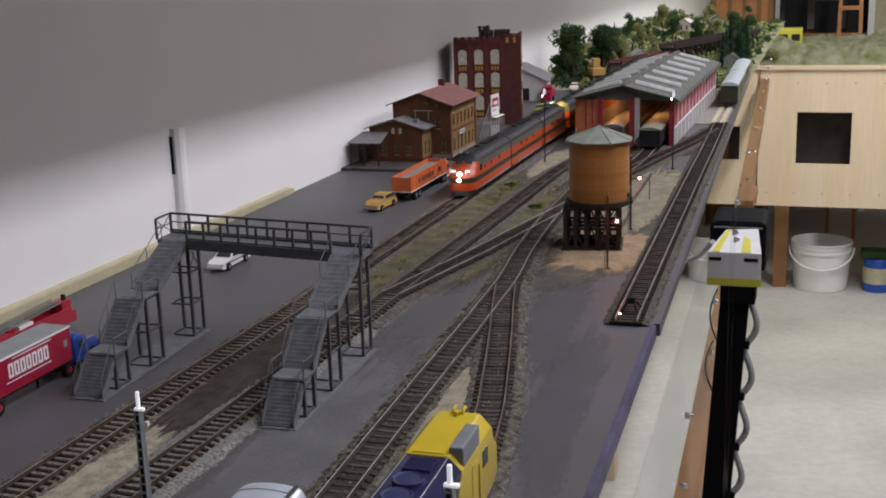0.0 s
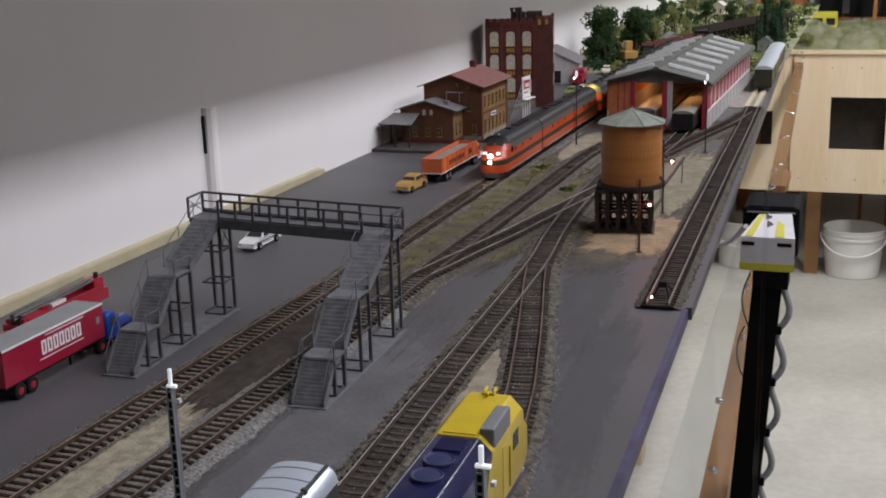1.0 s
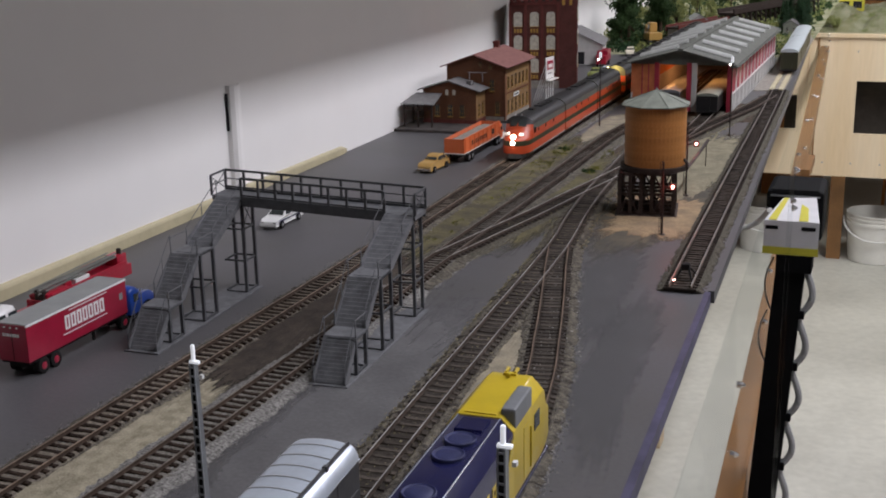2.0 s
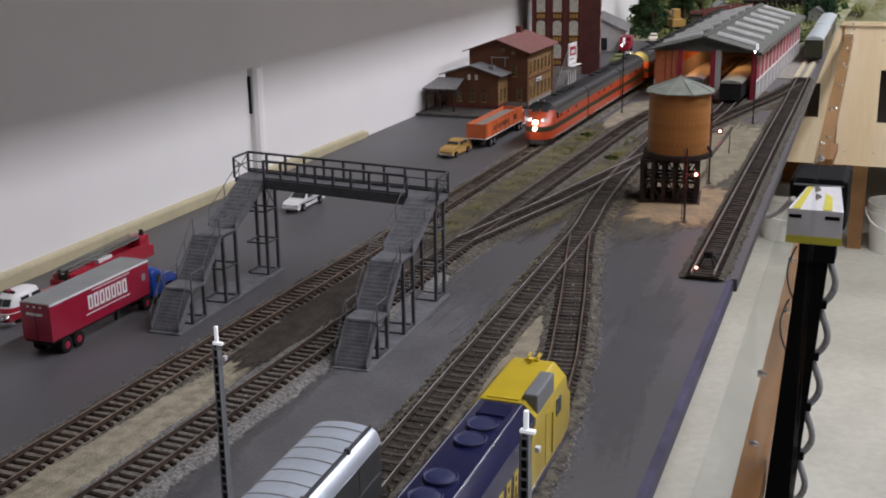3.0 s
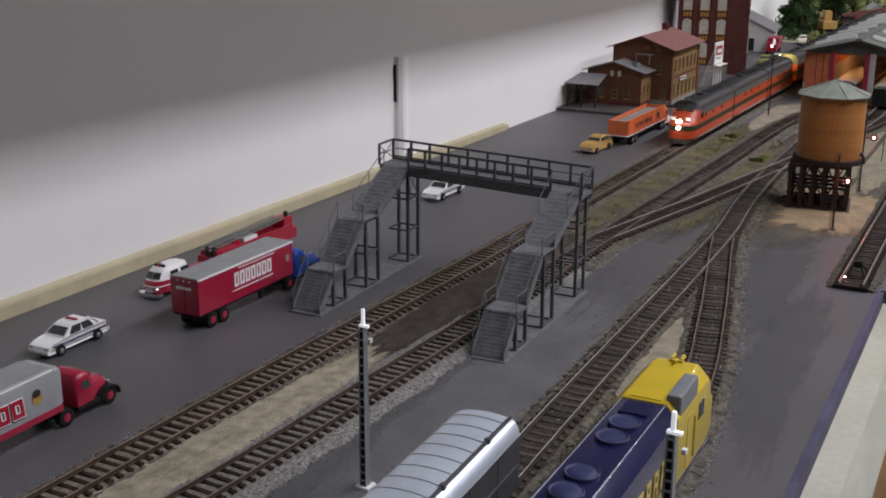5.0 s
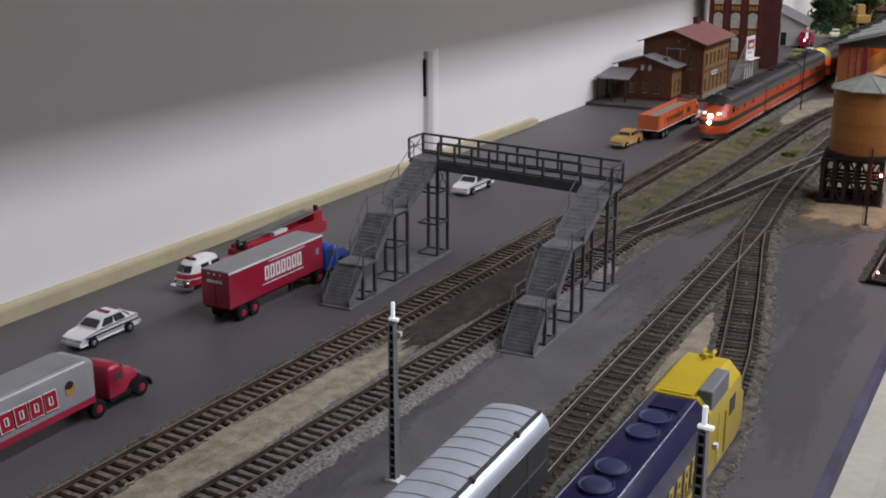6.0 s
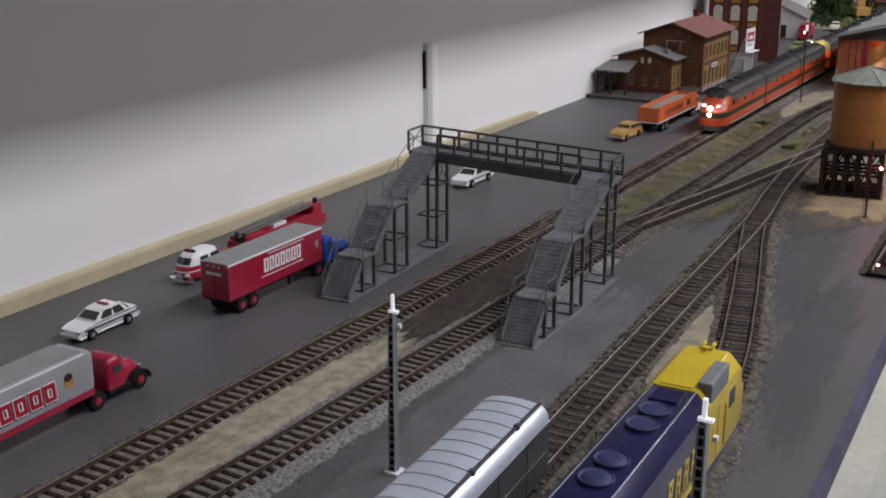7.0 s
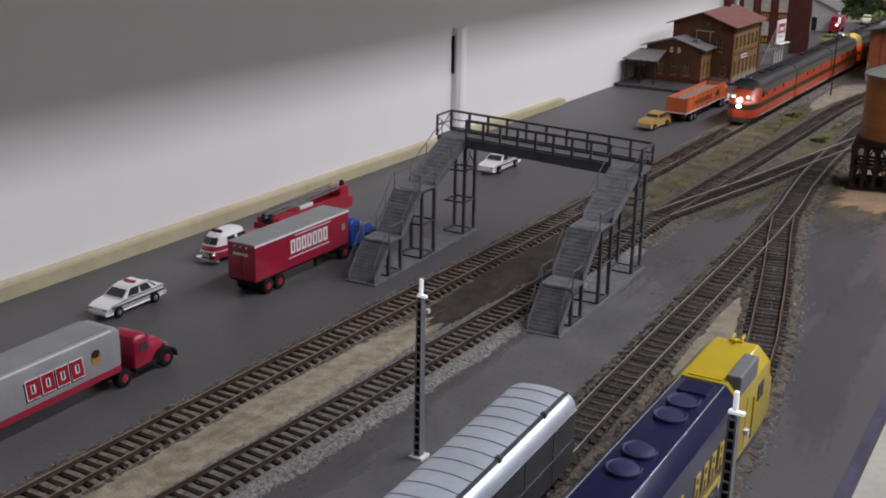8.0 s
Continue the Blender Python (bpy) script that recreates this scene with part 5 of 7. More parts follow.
    boxes("bumper", [(-w + 0.5, w - 0.5, y0 + 25 + bonnet - 1, y0 + 25 + bonnet + 0.7, 4.6, 7.4)], fender_mat, parent, bevel=0.3)


def red_trailer_truck():
    m = pose(-0.5290, 0.5830, 0, 0, 0, 0.4)
    tk = thing("semi_truck", "deep red box trailer with grey roof behind a blue tractor", "truck", m)
    w, L, z0, z1 = 12.0, 110, 12.0, 37.5
    boxes("trailer_body", [(-w, w, 0, L, z0, z1)], M_CRED, tk, "deep red trailer body", 0.5)
    boxes("trailer_roof", [(-w + 0.3, w - 0.3, 0.4, L - 0.4, z1 - 0.2, z1 + 0.7)], M_TRGREY, tk, "grey trailer roof", 0.3)
    for s in (-1, 1):
        boxes("roof_rail", [(s * w - 0.35, s * w + 0.35, 0, L, z1 - 1.0, z1 + 0.3)], M_WHITE, tk)
    for k in range(3):
        boxes("marker_light", [(-6 + 5 * k, -4.6 + 5 * k, -0.35, 0.1, z1 - 2.4, z1 - 1.5)], M_WHITE, tk)
    boxes("rear_door_seam", [(-0.2, 0.2, -0.2, 0.1, z0 + 1, z1 - 4)], M_RUBBER, tk)
    boxes("rear_marks", [(-7 + 1.9 * k, -5.7 + 1.9 * k, -0.25, 0.1, z1 - 8.2, z1 - 6.2) for k in range(7)], M_WHITE, tk, "small pale marking")
    plain_marks(tk, w, 39, 84, 22.0, 32.0, 7, M_WHITE, gap=0.2, stroke=1.7)
    boxes("lettering_line", [(w, w + 0.25, 36, 85, 19.0, 19.6), (w, w + 0.25, 44, 87, 34.4, 35.0)], M_WHITE, tk)
    boxes("side_mark", [(w, w + 0.2, 101, 105, 24, 29)], M_TRGREY, tk)
    boxes("skid_rail", [(-w + 1, w - 1, 1, L, z0 - 1.6, z0)], M_RUBBER, tk)
    for y in (14, 26.5):
        for s in (-1, 1):
            wheel(tk, s * (w - 2.4), y, 5.6, 5.2, M_CRED)
    boxes("bogie", [(-8, 8, 8, 32, 5, 11)], M_RUBBER, tk)
    boxes("landing_leg", [(-7, -5.6, 74, 76, 2, 11), (5.6, 7, 74, 76, 2, 11)], M_RUBBER, tk)
    tractor(tk, 106, M_BLUE, M_RUBBER, M_CRED, 24, 25, 28, tandem=False)


def silver_trailer_truck():
    m = pose(-0.4935, 0.2900, 0, 0, 0, 1.6)
    tk = thing("semi_truck", "silver box trailer with a red skirt behind a red tractor", "truck", m)
    w, L, z0, z1 = 12.6, 140, 11.5, 38.5
    b = bmesh.new()
    prof = [(-w, z0 + 4), (w, z0 + 4), (w, z1 - 2.2), (w - 0.8, z1 - 0.7), (w - 2.4, z1), (-w + 2.4, z1), (-w + 0.8, z1 - 0.7), (-w, z1 - 2.2)]
    rings = [[(x, y, z) for x, z in prof] for y in (0, L - 9)]
    rings.append([(x * 0.97, L - 3, z0 + 4 + (z - z0 - 4) * 0.96) for x, z in prof])
    rings.append([(x * 0.80, L, z0 + 4 + (z - z0 - 4) * 0.86) for x, z in prof])
    loft(b, rings)
    part("trailer_body", b, M_TRSIL, tk, "dull silver trailer body", smooth=True)
    boxes("trailer_roof", [(-w + 2.3, w - 2.3, 0.5, L - 9, z1, z1 + 0.5)], M_TRGREY, tk)
    for s in (-1, 1):
        boxes("roof_rail", [(s * (w - 0.6) - 0.35, s * (w - 0.6) + 0.35, 0, L - 8, z1 - 1.6, z1 - 0.7)], M_WHITE, tk)
    boxes("skirt", [(-w - 0.15, w + 0.15, 0, L - 2.5, z0, z0 + 4)], M_CRED, tk, "red lower skirt", 0.3)
    plain_marks(tk, w - 0.16, 70.6, 111.2, 18.2, 29.6, 4, M_TIMBER, "lettering_shadow", gap=0.14, lean=-1.2, stroke=3.6)
    plain_marks(tk, w - 0.08, 71.4, 112, 18.9, 30.4, 4, M_WHITE, "lettering_outline", gap=0.12, lean=-1.2, stroke=3.7)
    plain_marks(tk, w, 72, 112, 19.5, 29.8, 4, M_CRED2, gap=0.17, lean=-1.2, stroke=2.6)
    b = bmesh.new()
    ext(b, [(119.5 + 3.6 * math.cos(t * 0.7854), 26.2 + 4.2 * math.sin(t * 0.7854)) for t in range(8)], w, w + 0.25, "x")
    part("emblem", b, M_OCHRE, tk, "small brown and orange emblem")
    b = bmesh.new()
    ext(b, [(119.0 + 3.0 * math.cos(t * 0.7854), 28.6 + 2.4 * math.sin(t * 0.7854)) for t in range(8)], w + 0.25, w + 0.4, "x")
    part("emblem_top", b, M_TIMBER, tk)
    for y in (16, 29):
        for s in (-1, 1):
            wheel(tk, s * (w - 2.4), y, 5.8, 5.2, M_CRED2)
    boxes("bogie", [(-8, 8, 10, 35, 5, 11)], M_RUBBER, tk)
    tractor(tk, 141, M_CRED, M_RUBBER, M_CRED, 23, 15, 27, tandem=False)


def orange_dump_truck():
    m = pose(-0.4925, 1.3300, 0, 0, 0, 0) @ Matrix.Diagonal((1, 0.92, 1.05, 1))
    tk = thing("dump_truck", "orange open-topped trailer truck with a grey load", "truck", m)
    w, L, z0, z1 = 13.0, 152, 13, 29.5
    b = bmesh.new()
    for x0, x1, y0, y1 in ((-w, -w + 1.2, 0, L), (w - 1.2, w, 0, L), (-w + 1.2, w - 1.2, 0, 1.2), (-w + 1.2, w - 1.2, L - 1.2, L)):
        box(b, x0, x1, y0, y1, z0, z1)
    box(b, -w + 1.2, w - 1.2, 1.2, L - 1.2, z0, z0 + 1.5)
    part("trailer_box", b, M_ORANGE, tk)
    b = bmesh.new()
    rnd = random.Random(5)
    rings = []
    for k in range(26):
        y = 1.4 + (L - 2.8) * k / 25
        rings.append([(-w + 1.3, y, z0 + 1.6)] + [(x, y, 24.8 + 1.3 * math.cos(x / 9) + rnd.uniform(-0.5, 0.5)) for x in (-w + 1.3, -7, -3, 3, 7, w - 1.3)] + [(w - 1.3, y, z0 + 1.6)])
    loft(b, rings)
    part("load", b, M_STONE, tk, "heaped grey gravel load")
    for k in range(9):
        y = 4 + k * 18
        boxes("side_rib", [(w, w + 0.6, y, y + 1.2, z0, z1)], M_ORANGE, tk)
    boxes("top_rail", [(w - 1.4, w + 0.7, 0, L, z1 - 0.2, z1 + 1.0)], M_ORANGE, tk)
    boxes("lower_rail", [(-w, w + 0.3, -0.4, L, z0 - 1.2, z0)], M_WHITE, tk)
    plain_marks(tk, w + 0.1, 30, 96, 18.5, 24, 8, M_TIMBER, gap=0.45)
    boxes("lettering", [(w + 0.1, w + 0.35, 112, 126, 18.5, 25)], M_TIMBER, tk)
    boxes("chassis", [(-5, 5, 6, L, 7, z0 - 1.2)], M_RUBBER, tk)
    for y in (22, 35):
        for s in (-1, 1):
            wheel(tk, s * (w - 3), y, 5.6, 5.4, M_STEELG)
    tractor(tk, 148, M_ORANGE, M_WHITE, M_STEELG, 25, 16, 27)


def fire_truck():
    m = pose(-0.6000, 0.8010, 0, 0, 0, 181.0) @ Matrix.Diagonal((0.92, 0.985, 0.92, 1))
    ft = thing("fire_truck", "red fire engine with a rounded white-roofed cab and grey ladder", "fire truck", m)
    w = 10.8
    # long body with the ladder bed
    boxes("body", [(-w, w, 0, 112, 5, 15.5)], M_CRED2, ft, "bright red bodywork", 0.8)
    for s in (-1, 1):
        boxes("body_side", [(*sorted((s * (w - 1.4), s * w)), 6, 106, 15.4, 19.5)], M_CRED2, ft, bevel=0.4)
        boxes("running_board", [(*sorted((s * (w - 1), s * (w + 0.8))), 60, 108, 4.4, 5.2)], M_CHROME, ft)
    boxes("hose_bed", [(-w + 1.4, w - 1.4, 84, 110, 15.4, 20.5)], M_CRED2, ft, bevel=1.2)
    boxes("deck_panel", [(-6, 5.5, 52, 70, 15.4, 20.6)], M_WHITE, ft, "white deck panel", 0.3)
    boxes("tool_locker", [(-5, 5, 74, 83, 15.4, 21.5)], M_CRED2, ft, bevel=0.8)
    boxes("chassis", [(-6, 6, 4, 176, 3.4, 6)], M_RUBBER, ft)
    boxes("engine_cover", [(-7.5, 7.5, 112, 144, 5, 11.5)], M_CRED2, ft, bevel=1.6)

    def ring(z, ya, yb, ww, n=28, q=3.2):
        """A rounded oblong in plan."""
        yc, hy_ = (ya + yb) / 2, (yb - ya) / 2
        out = []
        for k in range(n):
            a = math.tau * k / n
            c, s_ = math.cos(a), math.sin(a)
            out.append((ww * math.copysign(abs(c) ** (2 / q), c), yc + hy_ * math.copysign(abs(s_) ** (2 / q), s_), z))
        return out

    b = bmesh.new()
    loft(b, [ring(4.6, 141, 180, w), ring(8, 140.5, 181.5, w + 0.2), ring(12, 141, 181, w), ring(14.2, 141.5, 179.5, w - 0.1)])
    part("cab", b, M_CRED2, ft, "red lower cab", smooth=True)
    b = bmesh.new()
    loft(b, [ring(10.0, 140.3, 181.8, w + 0.32), ring(10.7, 140.5, 181.6, w + 0.28)])
    part("white_band", b, M_WHITE, ft, smooth=True)
    b = bmesh.new()
    loft(b, [ring(14.2, 142, 179, w - 0.3), ring(16, 142.2, 178, w - 0.5), ring(20.5, 143, 174.5, w - 1.2), ring(22.6, 144, 172.5, w - 2.2), ring(23.8, 147, 169, w - 4.6)])
    part("cab_top", b, M_WHITE, ft, "white rounded cab roof", smooth=True)
    for s in (-1, 1):
        for a, c in ((146, 156), (158.5, 167.5)):
            b = bmesh.new()
            x0, x1, u = w - 1.6, w - 0.25, 0.75
            loft(b, [[(s * x0, a, 15.4), (s * x0, c, 15.4), (s * x0, c - 0.5, 20.4), (s * x0, a + 0.5, 20.4)], [(s * x1, a, 15.4), (s * x1, c, 15.4), (s * (x1 - u), c - 0.5, 20.4), (s * (x1 - u), a + 0.5, 20.4)]])
            part("side_window", b, M_GLASSDARK, ft)
        b = bmesh.new()
        loft(b, [[(s * 0.5, 178.9, 15.6), (s * 7.0, 177.2, 15.6), (s * 6.4, 174.4, 20.4), (s * 0.5, 175.6, 20.4)], [(s * 0.5, 174, 15.6), (s * 6.0, 173, 15.6), (s * 5.6, 171, 20.4), (s * 0.5, 171, 20.4)]])
        part("windscreen", b, M_GLASSDARK, ft)
        b = bmesh.new()
        rod(b, (s * 6.2, 179, 8), (s * 6.2, 182.2, 8), 1.7, 14, 1.3)
        part("headlight", b, M_CHROME, ft, smooth=True)
    boxes("grille", [(-3.6, 3.6, 181, 182.1, 5.6, 9.2)], M_CHROME, ft, bevel=0.3)
    b = bmesh.new()
    loft(b, [ring(2.8, 175, 184.5, w + 0.4, q=2.6), ring(5.0, 175, 184.5, w + 0.4, q=2.6)])
    part("bumper", b, M_CHROME, ft, "chrome wrap-round bumper", smooth=True)
    boxes("roof_light", [(-5, 5, 167, 169.4, 23.2, 25.4)], M_TIMBER, ft, "dark roof light bar", 0.5)
    boxes("light_lens", [(-1.6, 1.6, 166.6, 169.8, 23.4, 25.8)], M_CRED, ft)
    # turntable at the tail and the ladder resting forward
    boxes("turntable", [(-6.5, 6.5, 0.5, 14, 15.4, 25)], M_CRED2, ft, bevel=0.8)
    boxes("side_plate", [(w - 3.2, w - 2.2, 1, 44, 18, 23)], M_CRED2, ft)
    b = bmesh.new()
    rod(b, (-2, 5, 25), (-2, 5, 29.5), 2.3, 12, 2.0)
    part("turntable_post", b, M_TIMBER, ft, smooth=True)
    ld = thing_part("ladder", ft)
    p = lambda y: 25.0 - y * 0.026  # noqa: E731
    for x in (-5.4, 3.4):
        for dz in (0, 3.0):
            b = bmesh.new()
            bar(b, (x, 14, p(14) + dz), (x, 116, p(116) + dz), 0.9)
            part("ladder_rail", b, M_TGREY, ld)
        for k in range(24):
            y = 15 + 100 * k / 24
            b = bmesh.new()
            bar(b, (x, y, p(y)), (x, y + 2.1, p(y) + 3.0), 0.4)
            bar(b, (x, y + 2.1, p(y) + 3.0), (x, y + 4.2, p(y)), 0.4)
            part("ladder_lattice", b, M_TGREY, ld)
    for k in range(30):
        y = 15 + 100 * k / 30
        b = bmesh.new()
        bar(b, (-5.4, y, p(y)), (3.4, y, p(y)), 0.7)
        part("ladder_rung", b, M_TGREY, ld)
    boxes("ladder_rest", [(-6.2, 4.2, 104, 108, 15.4, 22)], M_TIMBER, ft, bevel=0.6)
    boxes("pump_box", [(-7, 2, 108, 112, 15.4, 24)], M_TIMBER, ft, bevel=0.8)
    for s in (-1, 1):
        for y in (30, 92, 158):
            wheel(ft, s * (w - 1.6), y, 4.8, 3.6, M_CRED)


red_trailer_truck()
silver_trailer_truck()
orange_dump_truck()
fire_truck()
# a red lorry beyond the factory
tk = thing("lorry", "red and white lorry parked beyond the factory", "truck", pose(-0.545, 2.345, 0, 0, 0, 185) @ Matrix.Scale(0.8, 4))
boxes("body", [(-13, 13, -62, 0, 12, 38)], M_CRED, tk, bevel=0.6)
boxes("marking", [(-8, 8, -62.4, -62, 20, 30)], M_WHITE, tk)
boxes("cab", [(-12, 12, 2, 22, 7, 28)], M_CRED2, tk, bevel=1.0)
for s in (-1, 1):
    for y in (-50, -38, 12):
        wheel(tk, s * 10.5, y, 5.5, 4.5, M_STEELG)


# ---- rolling stock: the rail top is at z = 6.1 ----
def bogie(parent, y, frame_mat, r=5.2, half=13.5, n=2):
    bg = thing_part("bogie", parent)
    for s in (-1, 1):
        b = bmesh.new()
        ext(b, [(y - half - 4, 11), (y - half - 4, 14.5), (y + half + 4, 14.5), (y + half + 4, 11), (y + half * 0.5, 9.2), (y - half * 0.5, 9.2)], *sorted((s * 11.0, s * 13.2)), axis="x")
        for q in range(n):
            yy = y - half + 2 * half * q / (n - 1)
            rod(b, (s * 11, yy, 11.2), (s * 14.4, yy, 11.2), 1.9, 10)
            box(b, *sorted((s * 12.8, s * 13.9)), yy - 3, yy + 3, 12.6, 15.2)
        part("side_frame", b, frame_mat, bg)
    for q in range(n):
        yy = y - half + 2 * half * q / (n - 1)
        b = bmesh.new()
        for s in (-1, 1):
            rod(b, (s * 7.2, yy, 6.1 + r), (s * 9.6, yy, 6.1 + r), r, 18)
        rod(b, (-7.2, yy, 6.1 + r), (7.2, yy, 6.1 + r), 1.3, 8)
        part("wheelset", b, M_RAIL, bg)


def stripe_hull(parent, L, nose, width=17.6):
    """A streamlined body built of painted strips; the nose is at y = L."""
    levels = [13.0, 16.5, 22.5, 28.5, 31.0, 38.5, 45.5, 49.5, 52.2, 54.0, 55.2]
    kinds = ["orange", "orange", "olive", "orange", "orange", "grey", "roof", "roof", "roof", "roof"]
    ys = [0, 1.2, 4] + [L * k / 20 for k in range(1, 16)]
    if nose:
        ys = [y for y in ys if y < L - 46] + [L - 46, L - 42, L - 38, L - 34, L - 30, L - 27, L - 24, L - 21, L - 18, L - 14, L - 10, L - 7, L - 4, L - 2, L - 0.8, L]
    else:
        ys = [0, 1.2, 4] + [L * k / 20 for k in range(1, 20)] + [L - 4, L - 1.2, L]

    def top(y):
        if not nose or y < L - 30:
            return 55.2
        if y < L - 19:
            return 55.2 - 15.2 * (y - (L - 30)) / 11
        return 40.0 - 9.0 * ((y - (L - 19)) / 19) ** 2.2

    def half(y, z):
        t = top(y)
        f = 1.0
        rr = 12.0
        if z > t - rr:
            f = math.sqrt(max(0.0, 1 - ((z - (t - rr)) / rr) ** 2.4))
        if nose and y > L - 26:
            u = (y - (L - 26)) / 26
            f *= max(0.0, 1 - u ** 2.6) ** 0.42 * (1 - 0.06 * (z - 13) / 40)
        if z < 15:
            f *= 0.985
        return width * f

    bins = {k: bmesh.new() for k in ("orange", "olive", "grey", "roof")}
    for (ya, yb) in zip(ys, ys[1:]):
        for (za, zb), kind in zip(zip(levels, levels[1:]), kinds):
            k = kind
            if nose and (ya >= L - 24 and kind == "roof" or ya >= L - 31 and kind == "grey"):
                k = "orange"
            for s in (-1, 1):
                q = []
                for y, z in ((ya, za), (yb, za), (yb, zb), (ya, zb)):
                    zz = min(z, top(y))
                    q.append((s * half(y, zz), y, zz))
                bm = bins[k]
                vs = [bm.verts.new(p) for p in q]
                try:
                    bm.faces.new(vs if s > 0 else vs[::-1])
                except ValueError:
                    pass
    ends = [0.0] if nose else [0.0, L]
    for y in ends:
        for (za, zb), kind in zip(zip(levels, levels[1:]), kinds):
            za, zb = min(za, top(y)), min(zb, top(y)) - (0.01 if zb > 55 else 0)
            bm = bins["grey" if kind == "roof" else kind]
            bm.faces.new([bm.verts.new(p) for p in ((-half(y, za), y, za), (half(y, za), y, za), (half(y, zb), y, zb), (-half(y, zb), y, zb))])
    mats = {"orange": M_TORANGE, "olive": M_TGREEN, "grey": M_TROOF, "roof": M_TBLACK}
    names = {"orange": "orange_body", "olive": "olive_band", "grey": "grey_band", "roof": "roof"}
    for k, bm in bins.items():
        bmesh.ops.remove_doubles(bm, verts=list(bm.verts), dist=0.02)
        part(names[k], bm, mats[k], parent, smooth=True)
    return half, top


def diesel_unit(m, label, nose=True, lit=True, group="streamlined train"):
    L = 181
    un = thing("diesel_locomotive", label, "locomotive", m, group)
    half, top = stripe_hull(un, L, nose)
    boxes("underframe", [(-12, 12, 3, L - (14 if nose else 3), 10.5, 13.4)], M_TBLACK, un)
    b = bmesh.new()
    for s in (-1, 1):
        box(b, *sorted((s * 9, s * 14.5)), 74, 108, 8.2, 13.2)
    part("fuel_tank", b, M_SILVERD, un)
    for y in (40, L - 44):
        bogie(un, y, M_SILVER)
    for k in range(4):
        b = bmesh.new()
        y = 22 + 15 * k
        rod(b, (0, y, 54.6), (0, y, 56.4), 6.0, 18)
        part("roof_fan", b, M_TBLACK, un)
    boxes("exhaust", [(-3.5, 3.5, 92, 102, 54.6, 57)], M_TBLACK, un, bevel=0.4)
    for s in (-1, 1):
        for y in (58, 96, 128):
            b = bmesh.new()
            rod(b, (s * 17.5, y, 36), (s * 17.95, y, 36), 2.3, 14)
            part("porthole", b, M_GLASSDARK, un)
        boxes("silver_skirt_line", [(*sorted((s * 17.35, s * 17.75)), 2, L - 30, 12.6, 13.4)], M_SILVER, un)
    b = bmesh.new()
    rod(b, (0, -4.5, 12.4), (0, 1, 12.4), 1.3, 8)
    part("coupler", b, M_RUBBER, un)
    if nose:
        for s in (-1, 1):
            b = bmesh.new()
            y0, y1 = L - 29.2, L - 21.5
            loft(b, [[(s * 0.8, y1 + 0.6, top(y1) + 1.0), (s * 10.6, y1 - 1.0, top(y1) + 0.5), (s * 9.6, y0 + 1.2, top(y0 + 1.2) - 2.0), (s * 0.8, y0 + 2.2, top(y0 + 2.2) + 0.4)],
                     [(s * 0.8, y1 - 0.4, top(y1) - 0.4), (s * 10.6, y1 - 2.0, top(y1) - 0.9), (s * 9.6, y0 + 0.2, top(y0 + 1.2) - 3.4), (s * 0.8, y0 + 1.2, top(y0 + 2.2) - 1.0)]])
            part("windscreen", b, M_GLASSDARK, un)
            boxes("cab_window", [(*sorted((s * 17.0, s * 17.6)), L - 42, L - 33, 34, 41)], M_GLASSDARK, un)
            boxes("number_board", [(*sorted((s * 6.5, s * 11.5)), L - 9.5, L - 6.5, 34.5, 38)], M_WHITE, un, "pale number board")
        b = bmesh.new()
        rod(b, (0, L - 5, 33), (0, L - 1.3, 33), 2.6, 16)
        part("headlight", b, M_HEADLIT if lit else M_YELLIT, un, "lit headlight", smooth=True)
        b = bmesh.new()
        rod(b, (0, L - 4, 26.5), (0, L + 0.4, 26.5), 2.0, 16)
        part("lower_headlight", b, M_HEADLIT if lit else M_CHROME, un, "lit headlight", smooth=True)
        b = bmesh.new()
        ext(b, [(-13, L - 16), (13, L - 16), (10, L - 4), (5, L + 0.5), (-5, L + 0.5), (-10, L - 4)], 7.6, 13.4, "z")
        part("pilot", b, M_SILVERD, un)
        for s in (-1, 1):
            b = bmesh.new()
            rod(b, (s * 4, L - 33, 55.5), (s * 4, L - 26, 56.8), 0.6, 8, 1.3)
            part("horn", b, M_CHROME, un)
    return un


def passenger_car(m, label, group="streamlined train"):
    L = 286
    pc = thing("passenger_car", label, "railway carriage", m, group)
    stripe_hull(pc, L, False, 17.2)
    for s in (-1, 1):
        boxes("window_band", [(*sorted((s * 17.0, s * 17.45)), 24, L - 24, 32.4, 38.6)], M_GLASSDARK, pc)
        for k in range(13):
            y = 30 + 18.6 * k
            boxes("window_post", [(*sorted((s * 17.3, s * 17.6)), y, y + 5.5, 32.2, 38.8)], M_TORANGE, pc)
        boxes("door", [(*sorted((s * 17.1, s * 17.5)), 7, 15, 14, 40)], M_TGREEN, pc)
    for k in range(7):
        boxes("roof_vent", [(-3, 3, 30 + 38 * k, 38 + 38 * k, 54.7, 56.6)], M_TBLACK, pc, bevel=0.3)
    for y in (42, L - 42):
        bogie(pc, y, M_TBLACK)
    boxes("underframe", [(-13, 13, 3, L - 3, 10, 13.3)], M_TBLACK, pc)
    boxes("gangway", [(-6, 6, -2.4, 1, 16, 46)], M_RUBBER, pc)
    boxes("gangway", [(-6, 6, L - 1, L + 2.4, 16, 46)], M_RUBBER, pc)


NOSE_Y = 1.345


def track_x(y, pts=TRACK_A):
    for (xa, ya), (xb, yb) in zip(pts, pts[1:]):
        if ya <= y <= yb:
            return xa + (xb - xa) * (y - ya) / (yb - ya)
    return pts[-1][0]


